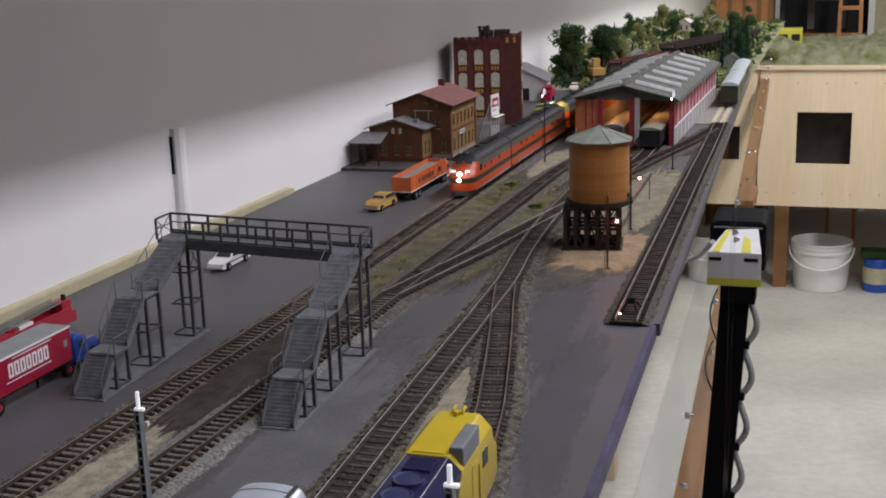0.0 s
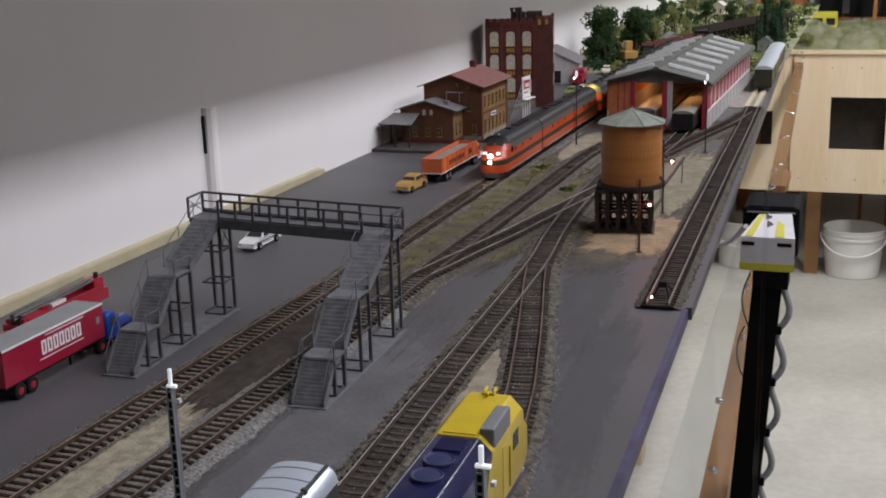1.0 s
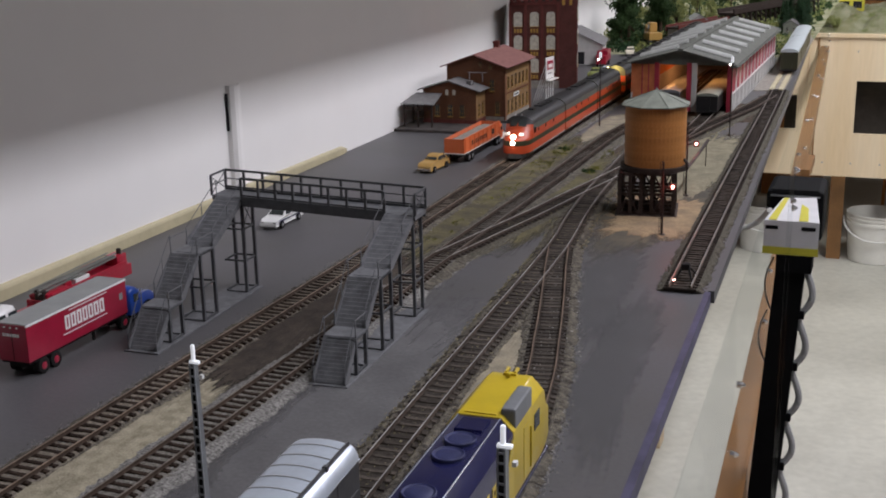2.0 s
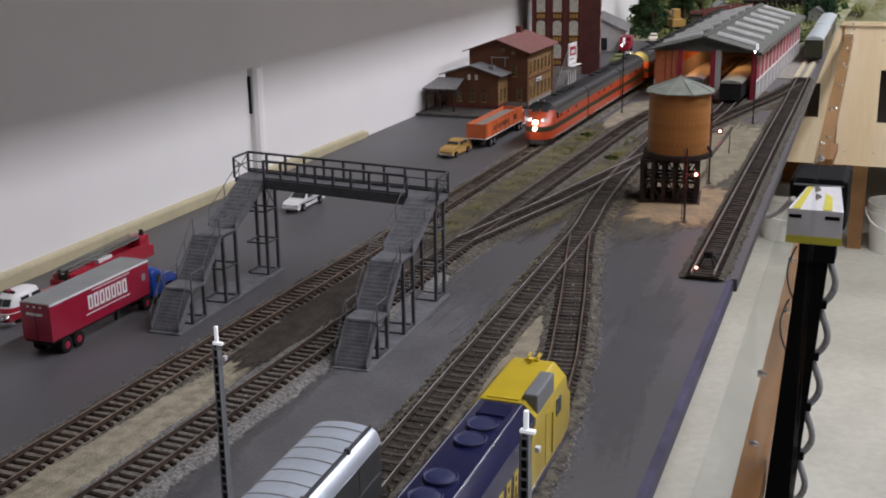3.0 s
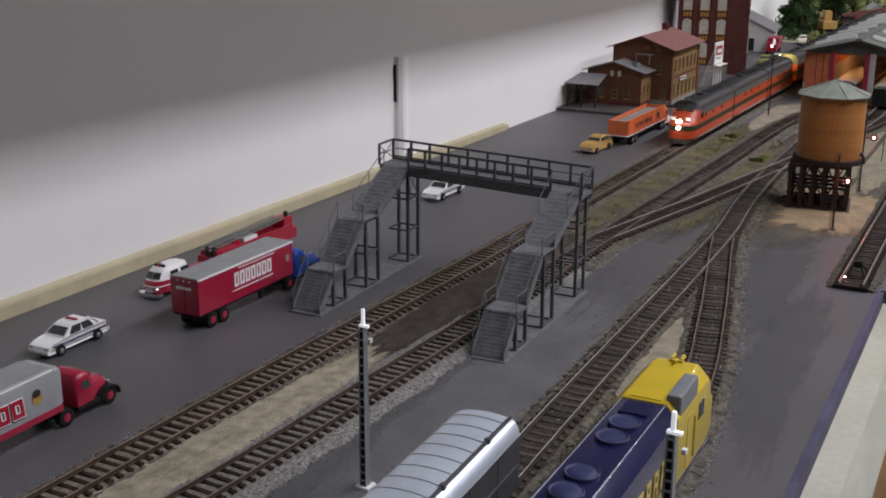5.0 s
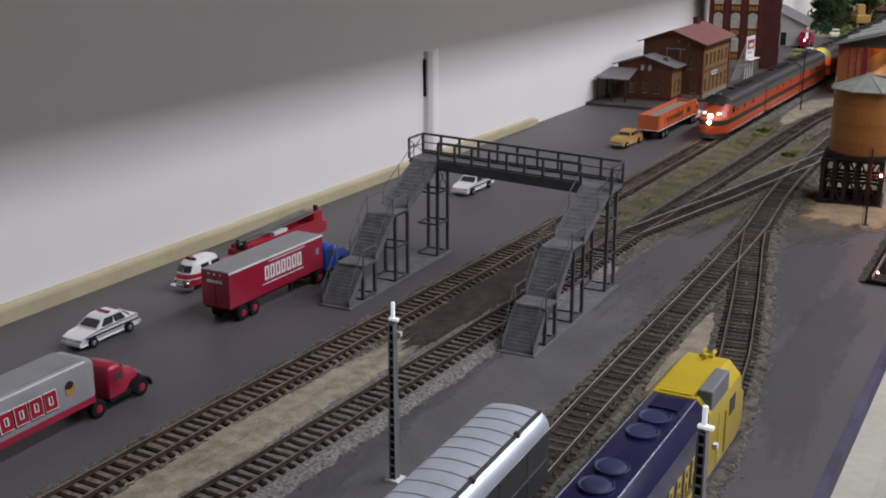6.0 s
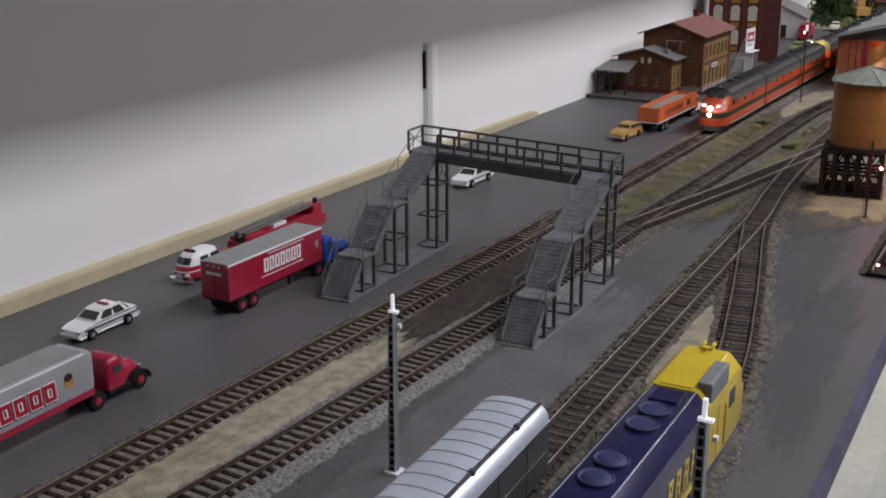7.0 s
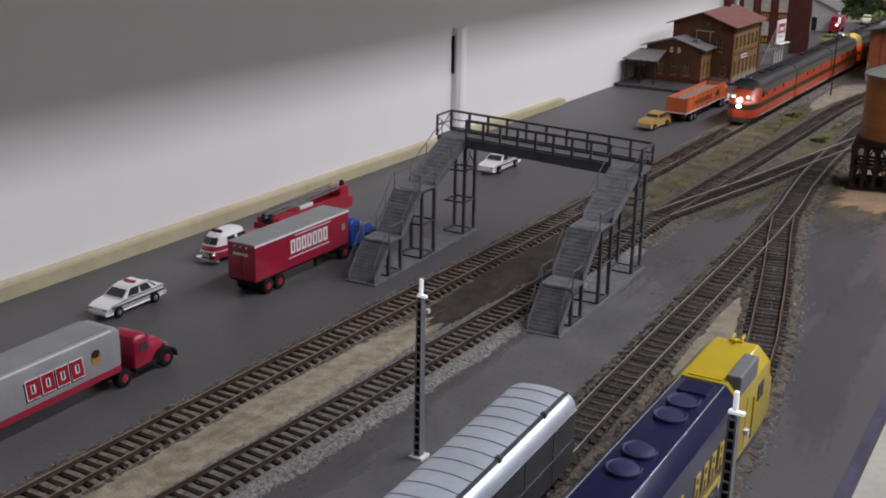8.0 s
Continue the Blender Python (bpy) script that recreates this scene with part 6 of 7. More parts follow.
# the nose of the leading unit looks to -y
diesel_unit(pose(track_x(1.28), NOSE_Y + 0.181, 0, 0, 0, 180), "orange, olive and grey streamlined diesel with lit headlight")
diesel_unit(pose(track_x(1.47), NOSE_Y + 0.367, 0, 0, 0, 180), "cabless orange, olive and grey streamlined diesel", nose=False)
diesel_unit(pose(track_x(1.65), NOSE_Y + 0.372, 0, 0, 0, 0), "trailing orange and grey streamlined diesel, nose to the carriages", lit=False)
for k in range(3):
    y0 = NOSE_Y + 0.560 + 0.2925 * k
    turn = math.degrees(math.atan2(track_x(y0) - track_x(y0 + 0.286), 0.286))
    passenger_car(pose(track_x(y0), y0, 0, 0, 0, turn), "orange and olive passenger carriage with a black roof")
glow("headlight_glow", (track_x(1.1), NOSE_Y - 0.012, 0.034), 0.012, (1.0, 0.85, 0.62), 0.003)
glow("rear_headlight_glow", (track_x(1.9), NOSE_Y + 0.547, 0.049), 0.03, (1.0, 0.74, 0.22), 0.002)


def cowl_locomotive():
    lo = thing("cowl_locomotive", "yellow-nosed navy blue diesel locomotive with roof fans", "locomotive", pose(-0.1748, 0.4550, 0, 0, 0, 1.5))

    def ring(y, w, wt, zs, zt, z0=14.5):
        return [(-w, y, z0), (w, y, z0), (w, y, zs), (wt, y, zt), (-wt, y, zt), (-w, y, zs)]

    b = bmesh.new()
    loft(b, [ring(-125, 17.0, 10.7, 49.3, 56.0), ring(42, 17.0, 10.7, 49.3, 56.0)])
    part("hood", b, M_LBLUE, lo, "dark navy blue hood", 0.6, smooth=True)
    b = bmesh.new()
    loft(b, [ring(42.2, 17.2, 10.9, 49.5, 56.4), ring(94, 17.2, 10.9, 49.5, 56.4), ring(100, 17.0, 10.6, 48.8, 55.8), ring(104, 16.6, 10.0, 46.6, 54.0), ring(110, 16.0, 9.4, 35, 42), ring(121, 14.4, 8.0, 31, 38)])
    part("cab", b, M_LYEL, lo, "warm yellow cab and nose", 0.7, smooth=True)
    for s in (-1, 1):
        b = bmesh.new()
        x0, x1 = sorted((s * 17.0, s * 17.25))
        ext(b, [(20, 14.8), (42.4, 14.8), (42.4, 46), (38, 44), (30, 30)], x0, x1, "x")
        part("side_flash", b, M_LYEL, lo, "yellow curved flash")
        boxes("side_stripe", [(*sorted((s * 17.0, s * 17.3)), -122, 30, 17.5, 20)], M_LYEL, lo)
        for k in range(7):
            if k == 4:
                continue
            y = 26 - 11.5 * k
            for q0, q1, za, zb in ((-8.6, -6.8, 25, 37), (-4.2, -2.2, 25, 37), (-6.8, -4.2, 35, 37), (-6.8, -4.2, 30, 31.8)):
                b = bmesh.new()
                ext(b, [(y + q0 + (za - 25) * 0.1, za), (y + q1 + (za - 25) * 0.1, za), (y + q1 + (zb - 25) * 0.1, zb), (y + q0 + (zb - 25) * 0.1, zb)], x0, x1, "x")
                part("lettering", b, M_LYEL, lo)
        boxes("cab_window", [(*sorted((s * 17.0, s * 17.5)), 80, 90, 34, 43)], M_GLASSDARK, lo)
        boxes("cab_door", [(*sorted((s * 17.1, s * 17.45)), 60, 70, 16, 44)], M_LYEL, lo)
        boxes("grab_iron", [(*sorted((s * 17.3, s * 18.0)), 72, 72.7, 18, 40)], M_LYEL, lo)
        boxes("radiator_grille", [(*sorted((s * 16.9, s * 17.25)), -110, -60, 34, 45)], M_TBLACK, lo)
        boxes("walkway_sill", [(*sorted((s * 13, s * 17.9)), -126, 106, 12.6, 14.6)], M_LBLUE, lo)
        boxes("roof_seam", [(*sorted((s * 10.45, s * 10.75)), -124, 42, 55.6, 56.2)], M_SILVER, lo)
    b = bmesh.new()
    for x0, x1 in ((-11, -1.2), (1.2, 11)):
        loft(b, [[(x0, 104.6, 53.4), (x1, 104.6, 53.4), (x1 * 0.95, 110.3, 43.8), (x0 * 0.95, 110.3, 43.8)], [(x0, 103.4, 52.6), (x1, 103.4, 52.6), (x1 * 0.95, 109.1, 43), (x0 * 0.95, 109.1, 43)]])
    part("windscreen", b, M_GLASSDARK, lo)
    for y in (13, -4, -42, -60, -98, -115):
        fan = thing_part("roof_fan", lo)
        b = bmesh.new()
        lathe(b, [(7.6, 55.8), (7.6, 57.4), (7.2, 57.7), (6.6, 57.2), (1.0, 57.0)], 28, 0, y)
        part("fan_ring", b, M_LFAN, fan, smooth=True)
        b = bmesh.new()
        flat = 0.35 if y > -20 else 1.0
        lathe(b, [(6.5, 57.0), (5.6, 57.0 + 0.7 * flat), (3.4, 57.0 + 1.1 * flat), (1.8, 57.0 + 1.3 * flat), (0.4, 57.0 + 1.35 * flat)], 24, 0, y)
        part("fan_cap", b, M_LFAN, fan, smooth=True)
    boxes("exhaust_hatch", [(-7, 7, 24, 38, 55.8, 57)], M_LBLUE, lo, bevel=0.4)
    boxes("air_conditioner", [(9.6, 17.0, 46, 77, 48.5, 59.6)], M_LGREY, lo, "grey air conditioner box", 1.1)
    boxes("roof_hatch", [(-8, 8, 44, 46, 56, 57)], M_LYEL, lo)
    b = bmesh.new()
    for x, d in ((-2.5, 1), (0, -1), (2.5, 1)):
        rod(b, (x, 97, 57.6), (x, 97 + 5 * d, 57.9), 0.7, 8, 1.2)
    box(b, -3.4, 3.4, 95.6, 98.4, 55.6, 57.6)
    part("horn", b, M_LYEL, lo, "yellow roof horn")
    boxes("underframe", [(-12.5, 12.5, -124, 108, 10.5, 14.6)], M_TBLACK, lo)
    boxes("fuel_tank", [(-14, 14, -34, 22, 7.8, 13)], M_TBLACK, lo, bevel=1.0)
    boxes("pilot", [(-13, 13, 108, 117, 8, 15)], M_LBLUE, lo, bevel=0.5)
    for y in (-86, 72):
        bogie(lo, y, M_SILVERD, 5.2, 22, 3)


def silver_car():
    L = 300
    sc = thing("baggage_car", "silver railway car with a ribbed round roof", "railway carriage", pose(-0.2255, 0.1660, 0, 0, 0, 3.3))
    w = 17.4
    side = [(w, 40.5), (17.1, 42.4), (16.3, 44.6), (15.0, 46.5), (13.3, 47.7), (10, 48.5), (6, 49.1), (2, 49.4)]
    arc = side + [(-x, z) for x, z in reversed(side)]
    b = bmesh.new()
    rings = [[(x, y, z) for x, z in arc] + [(-w, y, 40), (w, y, 40)] for y in (0, L - 14, L - 4)]
    rings.append([(x * 0.96, L, 40 + (z - 40) * 0.9) for x, z in arc] + [(-w, L, 40), (w, L, 40)])
    loft(b, rings)
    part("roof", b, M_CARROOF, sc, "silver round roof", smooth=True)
    # sides and trim take a much darker silver than the roof
    boxes("body", [(-w + 0.3, w - 0.3, 0, L - 0.6, 13, 40.2)], M_SILVERD, sc, "darker silver sides", 0.5)
    for k in range(24):
        y = L - 9 - 11.4 * k
        b = bmesh.new()
        rib = [(11.5, 48.3)] + [(x, z) for x, z in arc if x < 11]
        loft(b, [[(x * 1.004, y + d, z + h) for d, h in ((-0.5, -0.3), (-0.25, 0.45), (0.25, 0.45), (0.5, -0.3))] for x, z in rib])
        part("roof_rib", b, M_RIB, sc)
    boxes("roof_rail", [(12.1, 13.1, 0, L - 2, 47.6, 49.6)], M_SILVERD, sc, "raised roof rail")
    for k in range(6):
        y = L - 30 - 48 * k
        boxes("rail_bracket", [(11.4, 14.0, y - 1.3, y + 1.3, 47.4, 50.2)], M_SILVERD, sc, bevel=0.4)
    for s in (-1, 1):
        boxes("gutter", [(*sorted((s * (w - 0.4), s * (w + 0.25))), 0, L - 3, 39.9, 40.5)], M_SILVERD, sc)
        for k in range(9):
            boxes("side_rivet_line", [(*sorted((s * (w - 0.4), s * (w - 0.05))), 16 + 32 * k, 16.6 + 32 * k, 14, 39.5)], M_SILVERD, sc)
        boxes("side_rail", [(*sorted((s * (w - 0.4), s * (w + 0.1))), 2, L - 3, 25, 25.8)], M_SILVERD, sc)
    for y in (48, L - 44):
        bogie(sc, y, M_TBLACK)
    boxes("underframe", [(-13, 13, 4, L - 4, 9.5, 13.2)], M_TBLACK, sc)
    b = bmesh.new()
    rod(b, (0, L - 1, 12.2), (0, L + 6, 12.2), 1.4, 8)
    part("coupler", b, M_RUBBER, sc)


cowl_locomotive()
silver_car()


def freight(m, label, roof_mat, body_mat, L=150, category="railway carriage"):
    fc = thing("boxcar", label, category, m)
    boxes("body", [(-15.5, 15.5, 0, L, 12, 44)], body_mat, fc, bevel=0.5)
    b = bmesh.new()
    ext(b, [(-16.2, 43.6), (16.2, 43.6), (15, 46.5), (8, 49.5), (0, 50.4), (-8, 49.5), (-15, 46.5)], -1.5, L + 1.5)
    part("roof", b, roof_mat, fc, smooth=True)
    for y in (28, L - 28):
        bogie(fc, y, M_TBLACK)
    boxes("end_door", [(-5, 5, -0.6, 0.1, 14, 38)], body_mat, fc)
    boxes("buffer_beam", [(-14, 14, -1.5, 0, 10, 13)], M_TBLACK, fc)
    for s in (-1, 1):
        boxes("side_door", [(min(s * 15.4, s * 16), max(s * 15.4, s * 16), L / 2 - 16, L / 2 + 16, 14, 42)], body_mat, fc)
    return fc


freight(pose(-0.2500, 1.745, 0.001) @ Matrix.Diagonal((1, 1, 0.72, 1)), "dark locomotive with a grey roof at the shed door", M_TANKROOF, M_TBLACK, 170, "locomotive")
freight(pose(-0.3110, 1.778, 0.001) @ Matrix.Diagonal((1, 1, 0.70, 1)), "silver-grey car at the shed door", M_LGREY, M_SILVERD, 170)
freight(pose(-0.1760, 2.255, 0, 0, 0, 1), "dark green carriage with a pale roof on the edge siding", M_PALEROOF, M_TGREEN, 250)
freight(pose(-0.1820, 2.512, 0, 0, 0, 1), "pale blue-roofed carriage on the edge siding", M_PALEROOF, M_TGREEN, 250)


# ---- lamps, signals, bumper and billboard ----
def lattice_mast(m):
    ma = thing("lattice_mast", "grey lattice mast with a white lamp head", "lamp post", m, "lattice masts")
    boxes("foot", [(-3.2, 3.2, -3.2, 3.2, 0, 2)], M_WHITE, ma, bevel=0.4)
    b = bmesh.new()
    loft(b, [[(-r, -r, z), (r, -r, z), (r, r, z), (-r, r, z)] for z, r in ((2, 1.55), (86, 1.15))])
    part("column", b, M_MASTG, ma, "grey hollow column")
    # dark strip behind the rungs stands in for the mast's shaded inside
    b = bmesh.new()
    loft(b, [[(-r * 0.62, -r - 0.06, z), (r * 0.62, -r - 0.06, z), (r * 0.62, -r + 0.1, z), (-r * 0.62, -r + 0.1, z)] for z, r in ((3, 1.55), (85, 1.15))])
    part("slot_shade", b, M_RUBBER, ma, "dark strip for the shade inside the mast")
    for sx in (-1, 1):
        b = bmesh.new()
        bar(b, (sx * 1.3, -1.65, 2), (sx * 0.95, -1.25, 86), 0.5)
        part("leg", b, M_MAST, ma)
    for k in range(19):
        z = 5 + 4.4 * k
        r = 1.62 - 0.4 * z / 86
        b = bmesh.new()
        bar(b, (-r * 0.82, -r, z), (r * 0.82, -r, z), 0.85)
        part("rung", b, M_MAST, ma)
    hd = thing_part("lamp_head", ma)
    boxes("cross_arm", [(-1.5, 2.6, -0.8, 0.8, 85.8, 87.2)], M_LAMPHEAD, hd, bevel=0.3)
    boxes("lamp", [(-0.55, 0.75, -0.7, 0.7, 87.2, 95.2)], M_LAMPHEAD, hd, "white lamp body", 0.5)
    boxes("bracket", [(2.6, 3.8, -0.8, 0.8, 78.5, 80.5)], M_WHITE, hd)
    return ma


mast = lattice_mast(pose(-0.3025, 0.4500, 0) @ Matrix.Diagonal((1.25, 1.25, 1.0, 1)))
copy_thing(mast, pose(-0.1350, 0.4070, 0) @ Matrix.Diagonal((1.25, 1.25, 1.0, 1)))


def yard_lamp(m):
    la = thing("yard_lamp", "thin dark yard lamp post with a white head", "street lamp", m, "yard lamps")
    b = bmesh.new()
    lathe(b, [(2.6, 0), (2.4, 1.6), (1.0, 2.4), (0.85, 60), (0.6, 98)], 10)
    part("post", b, M_TIMBER, la, smooth=True)
    boxes("arm", [(-3.2, 3.2, -0.5, 0.5, 96.5, 97.8)], M_TIMBER, la)
    boxes("head", [(-1.5, 1.5, -1.5, 1.5, 97.8, 106)], M_LAMPHEAD, la, "white lamp head", 0.4)
    boxes("lamp", [(-3.6, -1.9, -0.9, 0.9, 94.2, 97.2)], M_LAMPLIT, la, "small lit bulb", 0.3)
    return la


lamp = yard_lamp(pose(-0.3835, 1.634, 0))
copy_thing(lamp, pose(-0.1985, 1.606, 0))


def signal(m, h):
    sg = thing("signal_post", "thin dark signal post with a glowing red lamp", "railway signal", m, "red signals")
    b = bmesh.new()
    lathe(b, [(2.8, 0), (2.8, 1.4), (0.9, 2.0), (0.75, h)], 10)
    part("post", b, M_TIMBER, sg, smooth=True)
    boxes("arm", [(-0.5, 9, -0.5, 0.5, h - 24.5, h - 23.5)], M_TIMBER, sg)
    boxes("lamp_housing", [(6.4, 11.6, 0.2, 3.2, h - 26.5, h - 20.5)], M_TIMBER, sg, bevel=0.4)
    b = bmesh.new()
    rod(b, (9, 0.3, h - 23.5), (9, -1.6, h - 23.5), 1.3, 14, 1.0)
    part("lens", b, M_REDLIT, sg, "glowing red-white lens", smooth=True)
    boxes("ladder", [(-1.6, -1.2, -0.3, 0.3, 1, h), (-3.2, -2.8, -0.3, 0.3, 1, h)] + [(-3.2, -1.2, -0.2, 0.2, 4 + 4 * k, 4.5 + 4 * k) for k in range(int(h / 4) - 1)], M_TIMBER, sg)
    return sg


signal(pose(-0.1905, 1.064, 0), 70)
signal(pose(-0.1955, 1.231, 0), 80)
glow("signal_glow", (-0.1815, 1.057, 0.0465), 0.013, (1.0, 0.14, 0.09), 0.003)
glow("signal_glow_far", (-0.1865, 1.224, 0.0565), 0.011, (1.0, 0.14, 0.09), 0.003)

bs = thing("bumping_post", "small black bumping post at the siding end", "buffer stop", pose(-0.1458, 0.915, 0.0036) @ Matrix.Diagonal((0.8, 1, 0.7, 1)))
b = bmesh.new()
for s in (-1, 1):
    bar(b, (s * 8.2, 0, 0), (s * 2.2, 9, 15), 1.6)
    bar(b, (s * 8.2, 22, 0), (s * 2.2, 9, 15), 1.4)
part("frame", b, M_RUBBER, bs)
boxes("buffer_block", [(-4.2, 4.2, 6, 13, 10, 17)], M_RUBBER, bs, bevel=0.8)
# glowing disc stands in for the orange glint on the rail end
b = bmesh.new()
rod(b, (-8.2, -7, 2.6), (-8.2, -6, 3.4), 1.0, 10)
part("rail_end_glint", b, M_REDLIT, bs, "tiny glowing disc for the orange glint")

bb = thing("billboard", "white billboard on a white steel frame beside the station", "billboard", pose(-0.5200, 1.860, 0, 0, 0, 84))
boxes("panel", [(-17, 17, -1, 1, 38, 72)], M_WHITE, bb, bevel=0.4)
boxes("poster_block", [(-13, 13, -1.3, -1, 52, 66)], M_CRED, bb, "dark red block with pale shape")
boxes("poster_shape", [(-8, 9, -1.5, -1.3, 55, 61)], M_WHITE, bb)
boxes("poster_bar", [(-11, 6, -1.3, -1, 45.5, 47)], M_TIMBER, bb)
boxes("catwalk", [(-20, 20, -9, -1, 35.5, 37)], M_WHITE, bb)
for x in (-15, -5, 5, 15):
    b = bmesh.new()
    bar(b, (x, 0, 0), (x, 0, 70), 1.4)
    part("post", b, M_WHITE, bb)
    b = bmesh.new()
    bar(b, (x, 22, 0), (x, 0.6, 62), 1.1)
    bar(b, (x, 13, 26), (x, 0, 26), 0.9)
    part("brace", b, M_WHITE, bb)

# road plates and the pale concrete road beside the shed
b = bmesh.new()
ext(b, [(-216, 2045), (-166, 2045), (-176, 3000), (-222, 3000)], 0.1, 1.4, "z")
tagged(part("road_plate", b, M_STONE), "grey paved strip beside the engine shed", "pavement", kind="structure")
for x in (-186, -171):
    b = bmesh.new()
    ext(b, [(x - 3.4, 2046), (x + 3.4, 2046), (x - 0.6, 2292), (x - 7.4, 2292)], 1.4, 4.4, "z")
    tagged(part("timber_strip", b, M_CREAM), "cream timber strip laid along the siding", "timber")


# ---- tufts of grass, yard dirt ----
def tufts(name, spots, material, label, seed, size=(2.0, 4.5), per=14):
    rnd = random.Random(seed)
    b = bmesh.new()
    for cx, cy, rx, ry, n in spots:
        for _ in range(n):
            a, q = rnd.uniform(0, 6.28), math.sqrt(rnd.random())
            x, y = cx + rx * q * math.cos(a), cy + ry * q * math.sin(a)
            for _ in range(per):
                h, t = rnd.uniform(*size), rnd.uniform(0, 6.28)
                px_, py_ = x + rnd.gauss(0, 1.4), y + rnd.gauss(0, 1.4)
                lean = rnd.uniform(0.1, 0.8)
                w = 0.35
                vs = [b.verts.new(p) for p in ((px_ - w * math.sin(t), py_ + w * math.cos(t), 0.8), (px_ + w * math.sin(t), py_ - w * math.cos(t), 0.8), (px_ + lean * h * math.cos(t), py_ + lean * h * math.sin(t), 0.8 + h * (1 - lean * 0.35)))]
                b.faces.new(vs)
    ob = part(name, b, material)
    return tagged(ob, label, "grass", kind="stuff")


tufts("grass_tufts", [(-388, 1340, 14, 60, 26), (-385, 1440, 12, 40, 30), (-322, 1330, 9, 26, 22), (-386, 1200, 14, 60, 14), (-390, 1010, 10, 60, 8), (-330, 1420, 12, 40, 10)], M_GRASS, "yellow-green grass tufts between the tracks", 21)
tufts("weed_tufts", [(-388, 1250, 16, 200, 40), (-392, 950, 12, 90, 14), (-320, 1360, 14, 90, 18)], M_SAND, "dry pale weeds between the tracks", 22, (1.2, 2.6))
tufts("shrub_tufts", [(-387, 1452, 6, 8, 16), (-322, 1322, 7, 7, 18)], M_LEAF, "low dark green shrubs between the tracks", 23, (2.5, 5.0), 24)

# loose grit along the yard
rnd = random.Random(31)
tan = bmesh.new()
b = bmesh.new()
for cx, cy, rx, ry, n in ((-338, 520, 5, 260, 500), (-331, 930, 6, 120, 260), (-208, 820, 8, 130, 320), (-218, 640, 6, 150, 250), (-280, 640, 5, 220, 250), (-449, 600, 4, 300, 300)):
    for _ in range(n):
        x, y, r = cx + rnd.gauss(0, rx * 0.5), cy + rnd.uniform(-ry, ry), rnd.uniform(0.3, 0.75)
        vs = [b.verts.new((x + r * dx * rnd.uniform(0.6, 1.2), y + r * dy * rnd.uniform(0.6, 1.2), 0.1 + r * dz)) for dx, dy, dz in ((1, 0, 0), (-0.5, 0.87, 0), (-0.5, -0.87, 0), (0, 0, 0.9))]
        for f in ((0, 1, 3), (1, 2, 3), (2, 0, 3)):
            b.faces.new([vs[i] for i in f])
for cx, cy, rx, ry, n in ((-210, 1135, 44, 102, 1500), (-391, 430, 20, 190, 700), (-391, 770, 20, 165, 500)):
    for _ in range(n):
        a, q = rnd.uniform(0, math.tau), rnd.gauss(1.0, 0.10)
        x, y, r = cx + rx * q * math.cos(a), cy + ry * q * math.sin(a), rnd.uniform(0.3, 0.7)
        vs = [tan.verts.new((x + r * dx, y + r * dy, 0.1 + r * dz)) for dx, dy, dz in ((1, 0, 0), (-0.5, 0.87, 0), (-0.5, -0.87, 0), (0, 0, 0.8))]
        for f in ((0, 1, 3), (1, 2, 3), (2, 0, 3)):
            tan.faces.new([vs[i] for i in f])
tagged(part("sand_grit", tan, M_GRITTAN), "tan grit strewn round the sand patches", "gravel", kind="stuff")
tagged(part("yard_grit", b, M_GRAVEL), "pale loose grit beside the tracks", "gravel", kind="stuff")


# ---- the hills and woods at the far end of the layout ----
def hill_z(x, y):
    """Height of the far scenery in mm, x and y in mm."""
    back = max(0.0, min(1.0, (y - 2700) / 900.0))
    wall = max(0.0, min(1.0, (-x - 400) / 260.0))
    road = math.exp(-((x + 200 + 0.02 * (y - 2600)) / 60.0) ** 2)
    n = noise.noise(Vector((x * 0.008, y * 0.008, 0.3))) * 18 + noise.noise(Vector((x * 0.03, y * 0.03, 1.3))) * 6
    return max(0.2, 0.6 * (62 * back * (0.35 + 0.65 * wall) + 30 * wall * min(1, back * 3) + n * back) * (1 - 0.85 * road))


b = bmesh.new()
nx, ny = 40, 90
grid = [[b.verts.new((-657 + 483 * i / nx, 2560 + 2400 * j / ny, hill_z(-657 + 483 * i / nx, 2560 + 2400 * j / ny))) for i in range(nx + 1)] for j in range(ny + 1)]
for j in range(ny):
    for i in range(nx):
        b.faces.new((grid[j][i], grid[j][i + 1], grid[j + 1][i + 1], grid[j + 1][i]))
tagged(part("hillside", b, M_ROCK, smooth=True), "rough plaster hillside with moss at the layout's far end", "hill", kind="structure")


def leaf_clump(b, rnd, c, r, n, size):
    for _ in range(n):
        v = Vector((rnd.gauss(0, 1), rnd.gauss(0, 1), rnd.gauss(0, 1))).normalized() * r * rnd.uniform(0.45, 1.05)
        p = Vector(c) + Vector((v.x, v.y, v.z * 0.8))
        u = Vector((rnd.gauss(0, 1), rnd.gauss(0, 1), rnd.gauss(0, 1))).normalized() * size * rnd.uniform(0.6, 1.3)
        w = u.orthogonal().normalized() * size * rnd.uniform(0.4, 0.9)
        vs = [b.verts.new(p - u), b.verts.new(p + w), b.verts.new(p + u), b.verts.new(p - w)]
        b.faces.new(vs)


